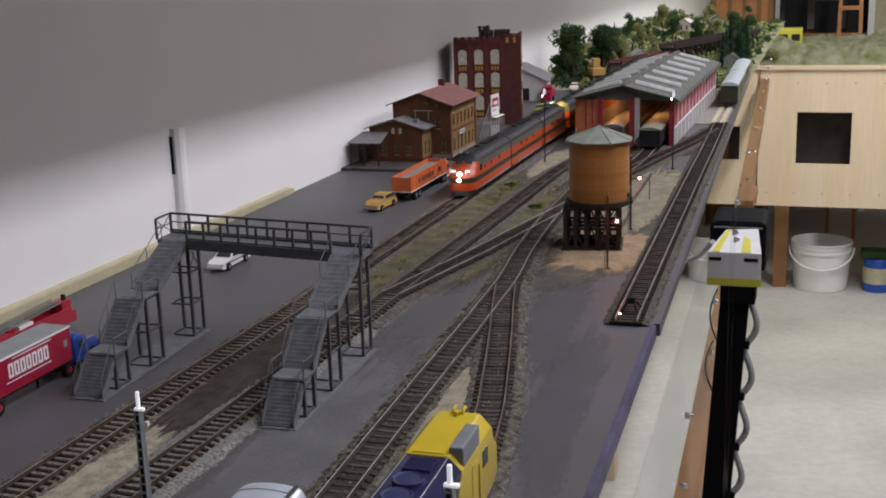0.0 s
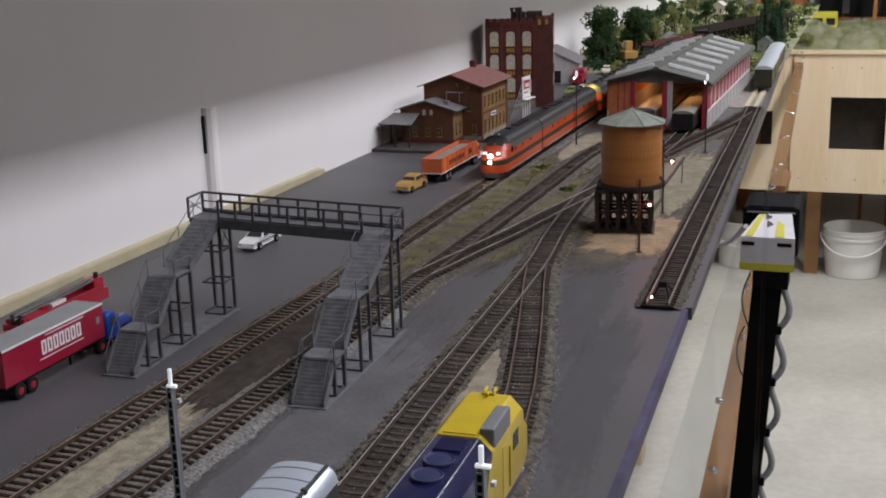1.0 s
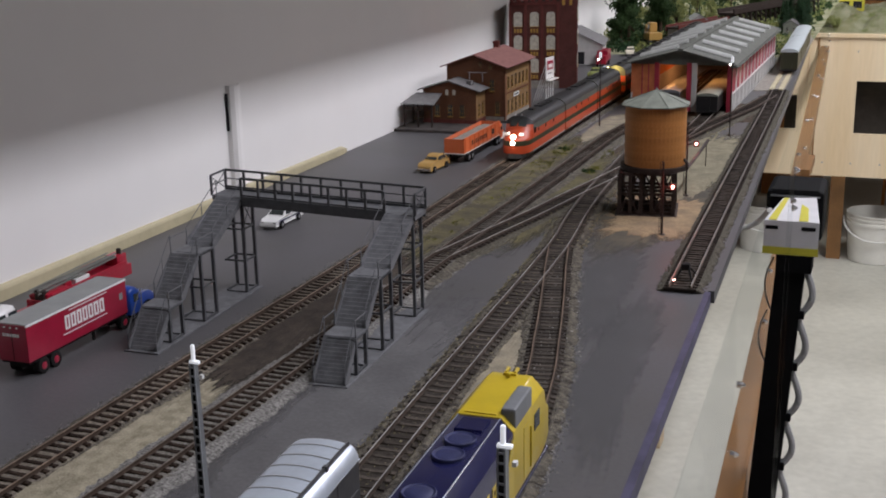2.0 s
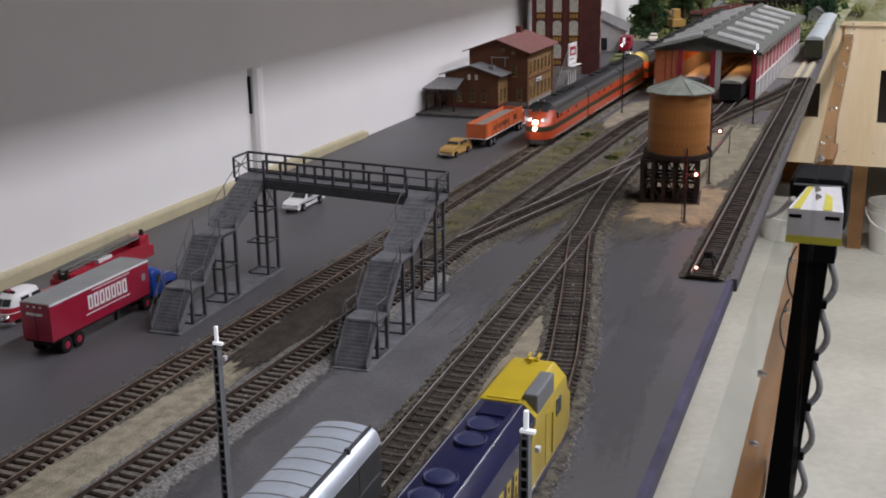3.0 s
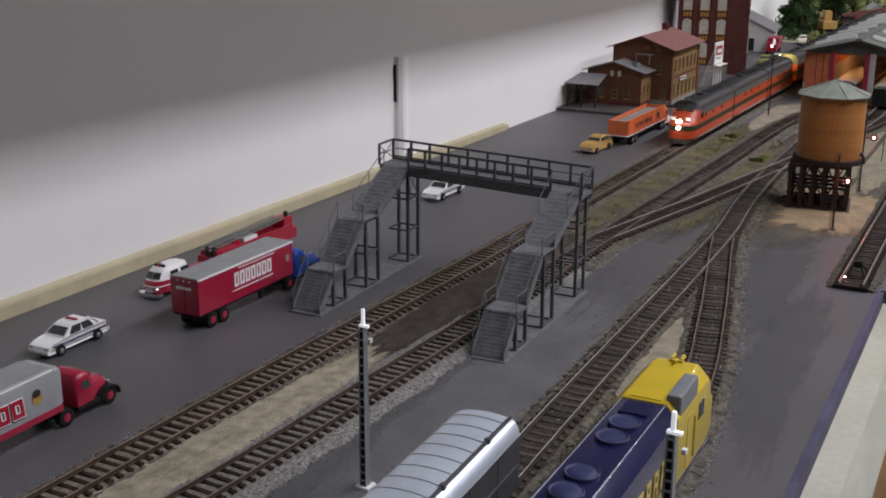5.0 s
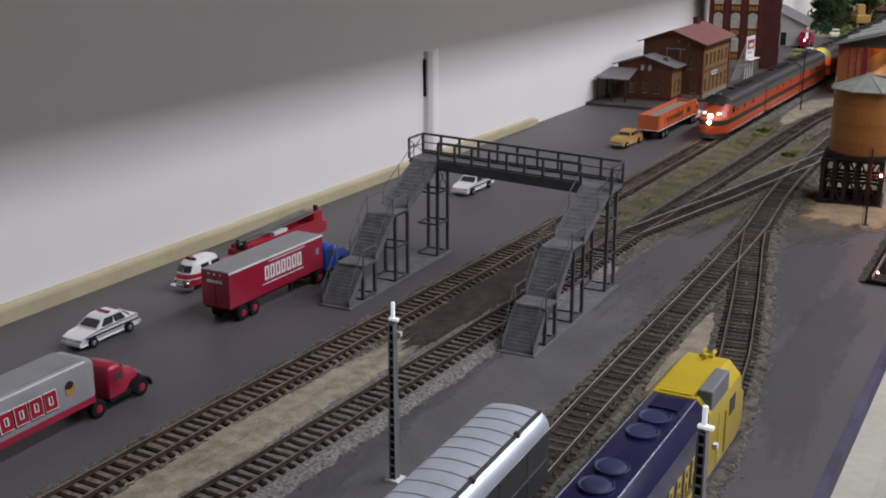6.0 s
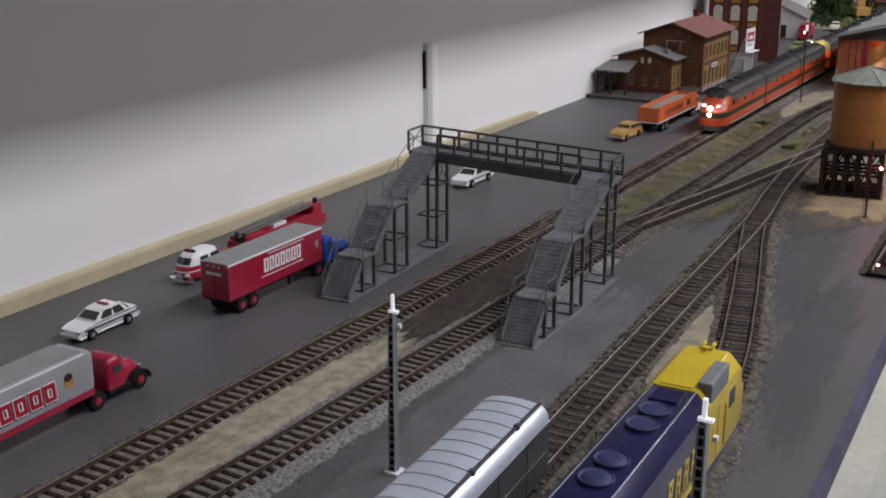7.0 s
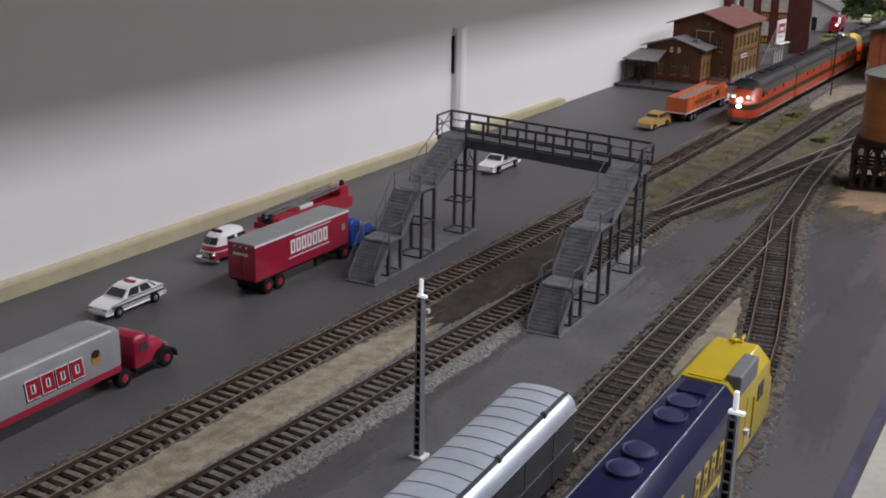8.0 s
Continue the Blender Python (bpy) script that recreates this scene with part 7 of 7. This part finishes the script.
def broad_tree(x, y, z, h, material, seed, label):
    rnd = random.Random(seed)
    tr = thing("tree", label, "tree", pose(x, y, z), "trees on the far hills")
    b = bmesh.new()
    rod(b, (0, 0, -4), (0, 0, h * 0.45), h * 0.035, 8, h * 0.022)
    tips = []
    for k in range(9):
        a = k * 2.4 + rnd.uniform(-0.4, 0.4)
        z0 = h * rnd.uniform(0.25, 0.45)
        tip = (math.cos(a) * h * rnd.uniform(0.06, 0.17), math.sin(a) * h * rnd.uniform(0.06, 0.17), h * rnd.uniform(0.20, 0.88))
        rod(b, (0, 0, z0), tip, h * 0.014, 6, h * 0.006)
        tips.append(tip)
    tips.append((0, 0, h * 0.86))
    part("trunk", b, M_BARK, tr)
    b = bmesh.new()
    for t in tips:
        for _ in range(3):
            c = (t[0] + rnd.gauss(0, h * 0.06), t[1] + rnd.gauss(0, h * 0.06), t[2] + rnd.gauss(0, h * 0.06))
            leaf_clump(b, rnd, c, h * rnd.uniform(0.10, 0.18), 130, h * 0.024)
    part("crown", b, material, tr)


def pine(x, y, z, h, seed, label):
    rnd = random.Random(seed)
    tr = thing("pine_tree", label, "tree", pose(x, y, z), "pines on the far hills")
    b = bmesh.new()
    rod(b, (0, 0, -4), (0, 0, h * 0.95), h * 0.022, 6, h * 0.005)
    part("trunk", b, M_BARK, tr)
    b = bmesh.new()
    for k in range(16):
        u = k / 15
        r = h * 0.20 * (1 - u) ** 0.85 + h * 0.012
        for _ in range(30):
            a = rnd.uniform(0, 6.28)
            rr = r * rnd.uniform(0.6, 1.15)
            z0 = h * (0.12 + 0.86 * u) + rnd.uniform(-1, 1) * h * 0.015
            p, q = Vector((0, 0, z0)), Vector((rr * math.cos(a), rr * math.sin(a), z0 - h * 0.05))
            s = Vector((-math.sin(a), math.cos(a), 0)) * h * 0.022
            m_ = p.lerp(q, 0.6)
            b.faces.new([b.verts.new(t) for t in (p, m_ + s, q, m_ - s)])
    part("crown", b, M_PINE, tr)


TREES = ((-0.592, 2.735, 118, 0, 1), (-0.574, 2.740, 130, 0, 2), (-0.530, 2.90, 118, 0, 3), (-0.545, 2.93, 100, 0, 4), (-0.500, 2.95, 84, 1, 5), (-0.610, 2.93, 70, 1, 6),
         (-0.62, 3.10, 48, 1, 7), (-0.46, 3.25, 56, 1, 8), (-0.40, 3.5, 50, 1, 9), (-0.52, 3.4, 66, 1, 10), (-0.47, 3.75, 78, 0, 11), (-0.35, 3.9, 66, 1, 12), (-0.60, 3.3, 60, 1, 13),
         (-0.40, 3.75, 80, 0, 16), (-0.31, 4.05, 86, 0, 17), (-0.55, 4.1, 84, 1, 18), (-0.28, 4.3, 92, 0, 19), (-0.60, 3.7, 66, 0, 20), (-0.43, 4.5, 92, 1, 21), (-0.34, 3.55, 56, 0, 22))
for x, y, h, kind_, seed in TREES:
    broad_tree(x, y, hill_z(x * 1000, y * 1000) / 1000, h, M_LEAF2 if kind_ else M_LEAF, seed, "olive green model tree on the hillside" if kind_ else "dark green bushy model tree by the road")
rnd = random.Random(77)
for k in range(20):
    x, y = (-0.240 + rnd.uniform(-0.03, 0.04), 3.15 + rnd.uniform(-0.15, 0.3)) if k < 13 else (-0.63 + rnd.uniform(-0.02, 0.14), 2.98 + rnd.uniform(-0.1, 0.7))
    pine(x, y, hill_z(x * 1000, y * 1000) / 1000, rnd.uniform(84, 116) if k < 13 else rnd.uniform(34, 56), 100 + k, "dark green model pine on the far hills")


def cottage(x, y, z, w, d, h, wall, roof, label, turn=0):
    co = thing("cottage", label, "house", pose(x, y, z, 0, 0, turn))
    b = bmesh.new()
    ext(b, [(-w / 2, -6), (w / 2, -6), (w / 2, h), (0, h + w * 0.32), (-w / 2, h)], 0, d)
    part("wall", b, wall, co)
    gable_roof("roof", co, -w / 2, w / 2, 0, d, h, h + w * 0.32, 3, 1.4, roof)
    for x_ in (-w * 0.22, w * 0.22):
        window_unit(co, face_m(x_, -0.3, h * 0.35, 0), w * 0.16, h * 0.4, M_GLASSDARK, M_FRAME, 0, (1, 1))


for x, y, w, d, h, wm, rm, lab, tn in ((-0.455, 3.02, 52, 60, 24, M_SHEDWALL, M_SKYL, "low grey house below the hillside", 20), (-0.47, 4.05, 44, 40, 36, M_FRAME, M_SHEDWALL, "white-roofed cottage on the hill", -15),
                                        (-0.385, 4.3, 40, 40, 40, M_TGREY, M_ROOFGREY, "grey-green cottage on the hill", 10), (-0.235, 3.02, 34, 50, 26, M_TANKROOF, M_ROOFGREY, "small dark trackside hut", 0)):
    cottage(x, y, hill_z(x * 1000, y * 1000) / 1000, w, d, h, wm, rm, lab, tn)

# low bushes and moss over the hillside
for name_, m_, seed_, n_ in (("dark_bushes", M_LEAF, 61, 380), ("olive_bushes", M_LEAF2, 62, 300), ("pine_scrub", M_PINE, 63, 260)):
    rnd = random.Random(seed_)
    b = bmesh.new()
    for _ in range(n_):
        x, y = rnd.uniform(-650, -190), 2600 + 2300 * rnd.random() ** 1.3
        if -470 < x < -385 and y < 3100 and rnd.random() < 0.8:
            continue
        leaf_clump(b, rnd, (x, y, hill_z(x, y) + 4), rnd.uniform(8, 20), 34, 4.2)
    tagged(part(name_, b, m_), "clumps of bushes and moss on the far hillside", "bushes", kind="stuff")

# a grey tin-roofed warehouse behind the factory
wh = thing("warehouse", "pale grey tin-roofed warehouse behind the factory", "building", pose(-0.600, 2.36, 0, 0, 0, 10))
b = bmesh.new()
ext(b, [(-60, 0), (50, 0), (50, 40), (-5, 66), (-60, 40)], 0, 150)
part("wall", b, M_SHEDWALL, wh)
gable_roof("roof", wh, -60, 50, 0, 150, 40, 66, 5, 1.6, M_ROOFGREY)
boxes("doorway", [(-20, 14, -0.4, 0.6, 1, 26)], M_DARK, wh)
dz = thing("excavator", "yellow construction machine on the verge by the trees", "machine", pose(-0.520, 2.745, 0.002, 0, 0, 30) @ Matrix.Scale(1.45, 4))
boxes("track_frame", [(-14, -6, -20, 20, 0, 9), (6, 14, -20, 20, 0, 9)], M_RUBBER, dz, bevel=2.5)
boxes("body", [(-11, 11, -16, 12, 9, 21)], M_TAXI, dz, bevel=1.5)
boxes("cab", [(-6, 6, -4, 10, 21, 36)], M_TAXI, dz, bevel=1.5)
boxes("cab_window", [(-6.3, 6.3, -2, 8, 25, 33)], M_GLASSDARK, dz)
b = bmesh.new()
bar(b, (0, 12, 14), (0, 30, 30), 3.2)
bar(b, (0, 30, 30), (0, 42, 8), 2.6)
part("arm", b, M_TAXI, dz)

# the red plate-girder bridge and dark trestle on the hills
gb = thing("girder_bridge", "faded red plate girder bridge on the far hills", "bridge", pose(-0.475, 2.84, 0.030, 0, 0, -15))
for x in (-16, 16):
    boxes("girder", [(x - 1.4, x + 1.4, -40, 262, 0, 13)], M_FACTRIM, gb)
boxes("deck", [(-17, 17, -40, 262, 5, 8)], M_TIMBER, gb)
for y in (-30, 70, 160, 250):
    boxes("pier", [(-13, 13, y - 5, y + 5, -40, 5)], M_STONE, gb)
tb = thing("timber_trestle", "dark brown timber trestle on the far hills", "bridge", pose(-0.40, 3.13, 0.0, 0, 0, -16))
for k in range(19):
    for x in (-18, -6, 6, 18):
        b = bmesh.new()
        bar(b, (x * 1.3, k * 34, 0), (x, k * 34, 42), 3.0)
        part("trestle_post", b, M_TIMBER, tb)
    for s in (-1, 1):
        b = bmesh.new()
        bar(b, (-24 * s, k * 34, 8), (18 * s, k * 34, 38), 2.0)
        part("brace", b, M_TIMBER, tb)
    b = bmesh.new()
    bar(b, (-22, k * 34, 42), (22, k * 34, 42), 4.0)
    part("cap_beam", b, M_TIMBER, tb)
boxes("deck", [(-20, 20, -14, 630, 44, 48)], M_TIMBER, tb)
for x in (-21, 21):
    boxes("side_girder", [(x - 1.2, x + 1.2, -14, 630, 45, 58)], M_TIMBER, tb)

# ---- the aisle: acrylic shield, rail, cable tray, boxes ----
ac = thing("acrylic_shield", "clear acrylic shield strip bolted under the table edge", "shield", pose(0, 0, 0))
b = bmesh.new()
xe = lambda y: edge_x(y / 1000) * 1000  # noqa: E731
ext(b, [(xe(-600) + 19, -600), (xe(-600) + 20.5, -600), (xe(4400) + 20.5, 4400), (xe(4400) + 19, 4400)], -259, -18, "z")
ob = part("panel", b, M_ACRYL, ac)
ob.visible_shadow = False
for k in range(-3, 11):
    for z in (-108, -156):
        y = 945 + 358 * k + (40 if z > -120 else 0)
        nut = thing_part("bolt", ac)
        b = bmesh.new()
        x = xe(y) + 20.5
        rod(b, (x - 1, y, z), (x + 3.0, y, z), 3.4, 6)
        part("hex_nut", b, M_CHROME, nut)
        b = bmesh.new()
        rod(b, (x + 3.0, y, z), (x + 6.5, y, z), 2.7, 14, 1.2)
        part("dome", b, M_CHROME, nut, smooth=True)

es_ = thing("end_strip", "clear acrylic end strip bolted in front of the carton post", "shield", pose(-0.0785, 1.1, 0))
boxes("sheet", [(-0.8, 0.8, -34, 15, -420, 74)], M_ACRYL, es_).visible_shadow = False
for y, z in ((-8, 27), (-25, 38), (-6, 62)):
    b = bmesh.new()
    rod(b, (0.8, y, z), (3.0, y, z), 3.3, 6)
    rod(b, (3.0, y, z), (6.0, y, z), 2.6, 12, 1.1)
    part("dome_nut", b, M_CHROME, es_, "shiny dome nut")

wr = thing("wooden_rail", "brown stained wooden rail along the aisle below the table", "rail", kind="structure")
b = bmesh.new()
ext(b, [(xe(-600) + 7, -600), (xe(-600) + 29, -600), (xe(5380) + 8, 5380), (xe(5380) - 26, 5380)], -300, -260, "z")
part("rail", b, M_WOODRAIL, wr)
boxes("rail_block", [(xe(2700) + 3, xe(2700) + 32, 2600, 2780, -262, -244)], M_WOODRAIL, wr)

ct = thing("black_post", "black upright post with grey cable loops clipped to it", "post")
b = bmesh.new()
lean = lambda z: -77.5 + (z + 38) * 0.062  # noqa: E731
loft(b, [[(lean(z) - 13.5, 1122, z), (lean(z) + 13.5, 1122, z), (lean(z) + 13.5, 1142, z), (lean(z) - 13.5, 1142, z)] for z in (FLOOR_Z * 1000, -400, -31)])
part("upright", b, M_BLACK, ct)
boxes("top_block", [(-91, -58, 1116, 1146, -42, -24.6)], M_BLACK, ct, bevel=1.0)
for k in range(20):
    z = -86 - 53.5 * k
    xx = lean(z) + 13
    boxes("clip", [(xx - 2, xx + 5, 1124, 1136, z - 4, z + 4)], M_BLACK, ct, bevel=0.8)
    b = bmesh.new()
    pts = []
    for q in range(13):
        u = q / 12
        pts.append((xx + 2 + 9.5 * math.sin(math.pi * u ** 1.5) - 0.4 * u, 1130, z + 53.5 * (1 - u)))
    tube(b, pts, 3.3)
    part("cable_loop", b, M_CAB, ct, "grey cable loop", smooth=True)
    b = bmesh.new()
    pts = [(lean(z) - 14 - 7 * math.sin(math.pi * q / 10), 1134, z + 53.5 * (1 - q / 10)) for q in range(11)]
    if k < 2:
        tube(b, pts, 0.9)
        part("cable_loop", b, M_CAB, ct, "grey cable loop", smooth=True)
    else:
        b.free()

bx = thing("carton", "white and yellow product carton on the black post", "box", pose(-0.0785, 1.116, -0.0245))
b = bmesh.new()
loft(b, [[(-25, 0, 0), (25, 0, 0), (25, 0, 33), (-25, 0, 33)], [(-23, 84, 0), (20, 84, 0), (17, 84, 38), (-15, 84, 36)]])
part("box_body", b, M_CARD, bx, bevel=0.5)
boxes("yellow_band", [(-25.3, 25.3, -0.35, 1.5, 0.3, 7.5)], M_CARDY, bx)
for xa, xb in ((6.5, 15), (-21, -14)):
    b = bmesh.new()
    loft(b, [[(xa, 1, 33.0), (xb, 1, 33.0), (xb, 1, 33.7), (xa, 1, 33.7)], [(xa * 0.65, 83, 35.8), (xb * 0.65, 83, 35.8), (xb * 0.65, 83, 36.5), (xa * 0.65, 83, 36.5)]])
    part("yellow_stripe", b, M_CARDY, bx)
for xa, xb in ((-23.5, -12), (9, 22)):
    boxes("marking", [(xa, xb, -0.5, 0.2, 24.5, 28)], M_BLACK, bx, "dark unreadable marking")
kc = thing("black_case", "black plastic case with a pale rim behind the carton", "case", pose(-0.0985, 1.452, -0.099))
boxes("shell", [(-34, 34, 0, 90, 0, 62)], M_BLACK, kc, bevel=6)
boxes("lid_edge", [(-28, 28, 2, 86, 56, 63)], M_BLACK, kc, "worn black lid top", bevel=2)
boxes("rim", [(-29, 29, -1.4, 0.6, 54.5, 56.5)], M_STEELG, kc, "pale scuffed rim", 0.5)
boxes("support_arm", [(-6, 6, 10, 30, -40, 0), (-14, 6, 10, 30, -52, -40)], M_BLACK, kc)
b = bmesh.new()
tube(b, [(-150, 1200, -32), (-143, 1199, -27), (-134, 1198, -22.5), (-126, 1196, -20), (-118, 1192, -14.5), (-111, 1186, -6), (-106, 1178, 2), (-103, 1166, 6)], 2.8)
tagged(part("white_cable", b, M_WIRE, smooth=True), "white cable running from the table to the carton", "cable")

# ---- the plywood end of the next layout section, and the workshop beyond ----
pw = thing("plywood_bench", "birch plywood bench end with square openings", "bench", pose(0, 5.40, 0))
Z0, Z1 = -835, -225

def pierced_panel(x0, x1, hx0, hx1, hz0, hz1):
    """One plywood sheet with a square opening through it."""
    b = bmesh.new()
    rings = []
    for y in (0, 18):
        for q in ((x0, Z0), (x1, Z0), (x1, Z1), (x0, Z1)), ((hx0, hz0), (hx1, hz0), (hx1, hz1), (hx0, hz1)):
            rings.append([b.verts.new((x, y, z)) for x, z in q])
    fo, fi, bo, bi = rings
    for k in range(4):
        n = (k + 1) % 4
        for quad in ((fo[k], fo[n], fi[n], fi[k]), (bo[n], bo[k], bi[k], bi[n]), (fo[n], fo[k], bo[k], bo[n]), (fi[k], fi[n], bi[n], bi[k])):
            b.faces.new(quad)
    part("panel", b, M_PLY, pw)


pierced_panel(-640, -334, -455, -372, -630, -478)
pierced_panel(-332, 1600, -128, 102, -642, -412)
# dark sheets set inside the openings stand in for the shade there
boxes("opening_shade", [(-440, -380, 240, 250, -700, -400)], M_SHADE, pw)
boxes("opening_shade", [(-160, 140, 240, 250, -700, -380)], M_SHADE, pw)
boxes("batten", [(-296, -289, -8, 0, Z0 + 10, Z1 - 4)], M_WOODRAIL, pw)
boxes("top_board", [(-640, 1600, -12, 900, Z1, Z1 + 14)], M_PLY, pw)
for x in (-215, 560, 1300):
    boxes("leg", [(x, x + 62, 200, 262, FLOOR_Z * 1000, Z0)], M_WOODRAIL, pw)
for k in range(14):
    b = bmesh.new()
    x, z = (-250 + 120 * (k // 2), Z0 + 60 if k % 2 else Z1 - 60)
    rod(b, (x, -1.5, z), (x, 0.5, z), 4, 8)
    part("screw", b, M_STEELG, pw)
sc = thing("scenery_shell", "mossy plaster scenery behind a clear shield on the bench", "scenery", pose(0, 5.42, -0.211))
b = bmesh.new()
def crag(i, j):
    q = Vector((i * 0.06, j * 0.11, 4))
    return 0.5 if j == 0 else 8 + 70 * abs(noise.noise(q)) + 26 * abs(noise.noise(q * 3.1)) + 9 * noise.noise(q * 9) + 50 * min(1, j / 5)


g2 = [[b.verts.new((-300 + 1800 * i / 180, 30 + 700 * j / 30, crag(i, j))) for i in range(181)] for j in range(31)]
for j in range(30):
    for i in range(180):
        b.faces.new((g2[j][i], g2[j][i + 1], g2[j + 1][i + 1], g2[j + 1][i]))
part("plaster", b, M_ROCK, sc)
for x0, x1 in ((-300, 92), (95, 900)):
    boxes("shield_sheet", [(x0, x1, -9, -6, 0, 122)], M_ACRYL, sc, "clear acrylic sheet").visible_shadow = False
b = bmesh.new()
rnd = random.Random(9)
for k in range(12):
    leaf_clump(b, rnd, (-290 + rnd.uniform(0, 70) + (k > 6) * rnd.uniform(0, 900), 40 + rnd.uniform(-10, 30), 40 + rnd.uniform(-10, 20)), 24, 60, 7)
tagged(part("moss", b, M_LEAF2, sc), kind="stuff")
bk = thing("plastic_bucket", "white plastic bucket with a wire handle on the floor", "bucket", pose(0.000, 5.65, FLOOR_Z) @ Matrix.Diagonal((1, 1, 0.61, 1)))


def bucket(parent):
    b = bmesh.new()
    lathe(b, [(116, 0), (120, 4), (134, 292), (140, 294), (140, 314), (134, 316), (134, 330), (139, 332), (139, 346), (134, 348), (134, 358), (140, 360), (140, 372), (131, 372), (129, 350), (114, 8)], 36)
    part("body", b, M_BUCKET, parent, smooth=True)
    b = bmesh.new()
    tube(b, [(146 * math.cos(math.pi * k / 16), -146 * math.sin(math.pi * k / 16), 318 - 130 * math.sin(math.pi * k / 16)) for k in range(17)], 5, 6)
    part("handle", b, M_WHITE, parent, smooth=True)


bucket(bk)
bk2 = thing("plastic_bucket", "white plastic bucket standing under the bench", "bucket", pose(-0.50, 5.72, FLOOR_Z) @ Matrix.Diagonal((1, 1, 0.61, 1)))
bucket(bk2)
can = thing("paint_can", "blue and cream paint can with a green lid", "can", pose(0.250, 5.64, FLOOR_Z))
b = bmesh.new()
lathe(b, [(62, 0), (62, 150), (58, 156)], 28)
part("body", b, M_BLUE, can, smooth=True)
b = bmesh.new()
lathe(b, [(62.6, 40), (62.6, 115)], 28)
part("label_band", b, M_CREAM, can)
boxes("lid", [(-75, 60, -40, 60, 156, 190)], M_LEAF, can, "green rag on the lid", 8)

# shelves and racks at the far end of the room
M_CRATE = mat("varnished_timber", (0.42, 0.18, 0.055), 0.5, var=0.2, scale=8)
for j, (x, w) in enumerate(((-0.55, 0.9), (0.55, 0.9))):
    rk = thing("storage_shelf", "tall timber storage shelf loaded with boxes", "shelf", pose(x, 7.6, FLOOR_Z))
    for sx in (0, w * 1000 - 40):
        for sy in (0, 360):
            boxes("upright", [(sx, sx + 40, sy, sy + 40, 0, 2300)], M_CRATE, rk)
    for k in range(5):
        boxes("shelf_board", [(0, w * 1000, 0, 400, 70 + 480 * k, 95 + 480 * k)], M_CRATE, rk)
    rnd = random.Random(40 + j)
    for k in range(4):
        x0 = 50
        while x0 < w * 1000 - 200:
            ww, hh = rnd.uniform(120, 260), rnd.uniform(140, 380)
            bxx = thing("storage_box", "assorted box on the workshop shelf", "box", pose(x + x0 / 1000, 7.62, FLOOR_Z + 0.095 + 0.48 * k))
            boxes("box_body", [(0, min(ww, w * 1000 - 45 - x0), 0, 300, 0, hh)], rnd.choice((M_CARD, M_DARK, M_CRATE, M_TGREY, M_ORANGE, M_DARK)), bxx, bevel=3)
            x0 += ww + rnd.uniform(10, 60)
ob_ = thing("cupboard", "orange varnished timber cupboard at the layout end", "cupboard", pose(-0.43, 6.9, 0))
boxes("body", [(-215, 115, 0, 300, -1270, 380)], M_CRATE, ob_)
for x in (-215, -130, -50, 30, 93):
    boxes("stile", [(x, x + 22, -10, 0, -300, 380)], M_WOODRAIL, ob_)
yb = thing("yellow_toolbox", "yellow toolbox with dark openings on the bench", "toolbox", pose(-0.198, 5.75, -0.142))
boxes("shell", [(-45, 70, 0, 100, 0, 72)], M_CARDY, yb, bevel=6)
boxes("opening", [(-36, 6, -1.5, 0.5, 15, 46), (22, 60, -1.5, 0.5, 15, 46)], M_DARK, yb)
pl = thing("door_frame", "pale door frame at the end of the workshop", "door frame", pose(0.26, 7.4, FLOOR_Z), kind="structure")
boxes("jamb", [(-60, -25, 0, 60, 0, 2800)], M_WHITE, pl)
boxes("lining", [(-25, 60, 20, 60, 0, 2800)], M_CREAM, pl)
lad = thing("step_ladder", "varnished timber step ladder leaning by the shelves", "ladder", pose(0.09, 6.6, FLOOR_Z))
for sx in (-1, 1):
    b = bmesh.new()
    ext(b, [(sx * 70 - 9, 0), (sx * 70 + 9, 0), (sx * 45 + 9, 1700), (sx * 45 - 9, 1700)], 0, 50)
    part("stile", b, M_CRATE, lad)
for k in range(6):
    z = 240 + 250 * k
    w_ = 68 - 25 * z / 1700
    boxes("step", [(-w_, w_, -10, 60, z, z + 20)], M_CRATE, lad)
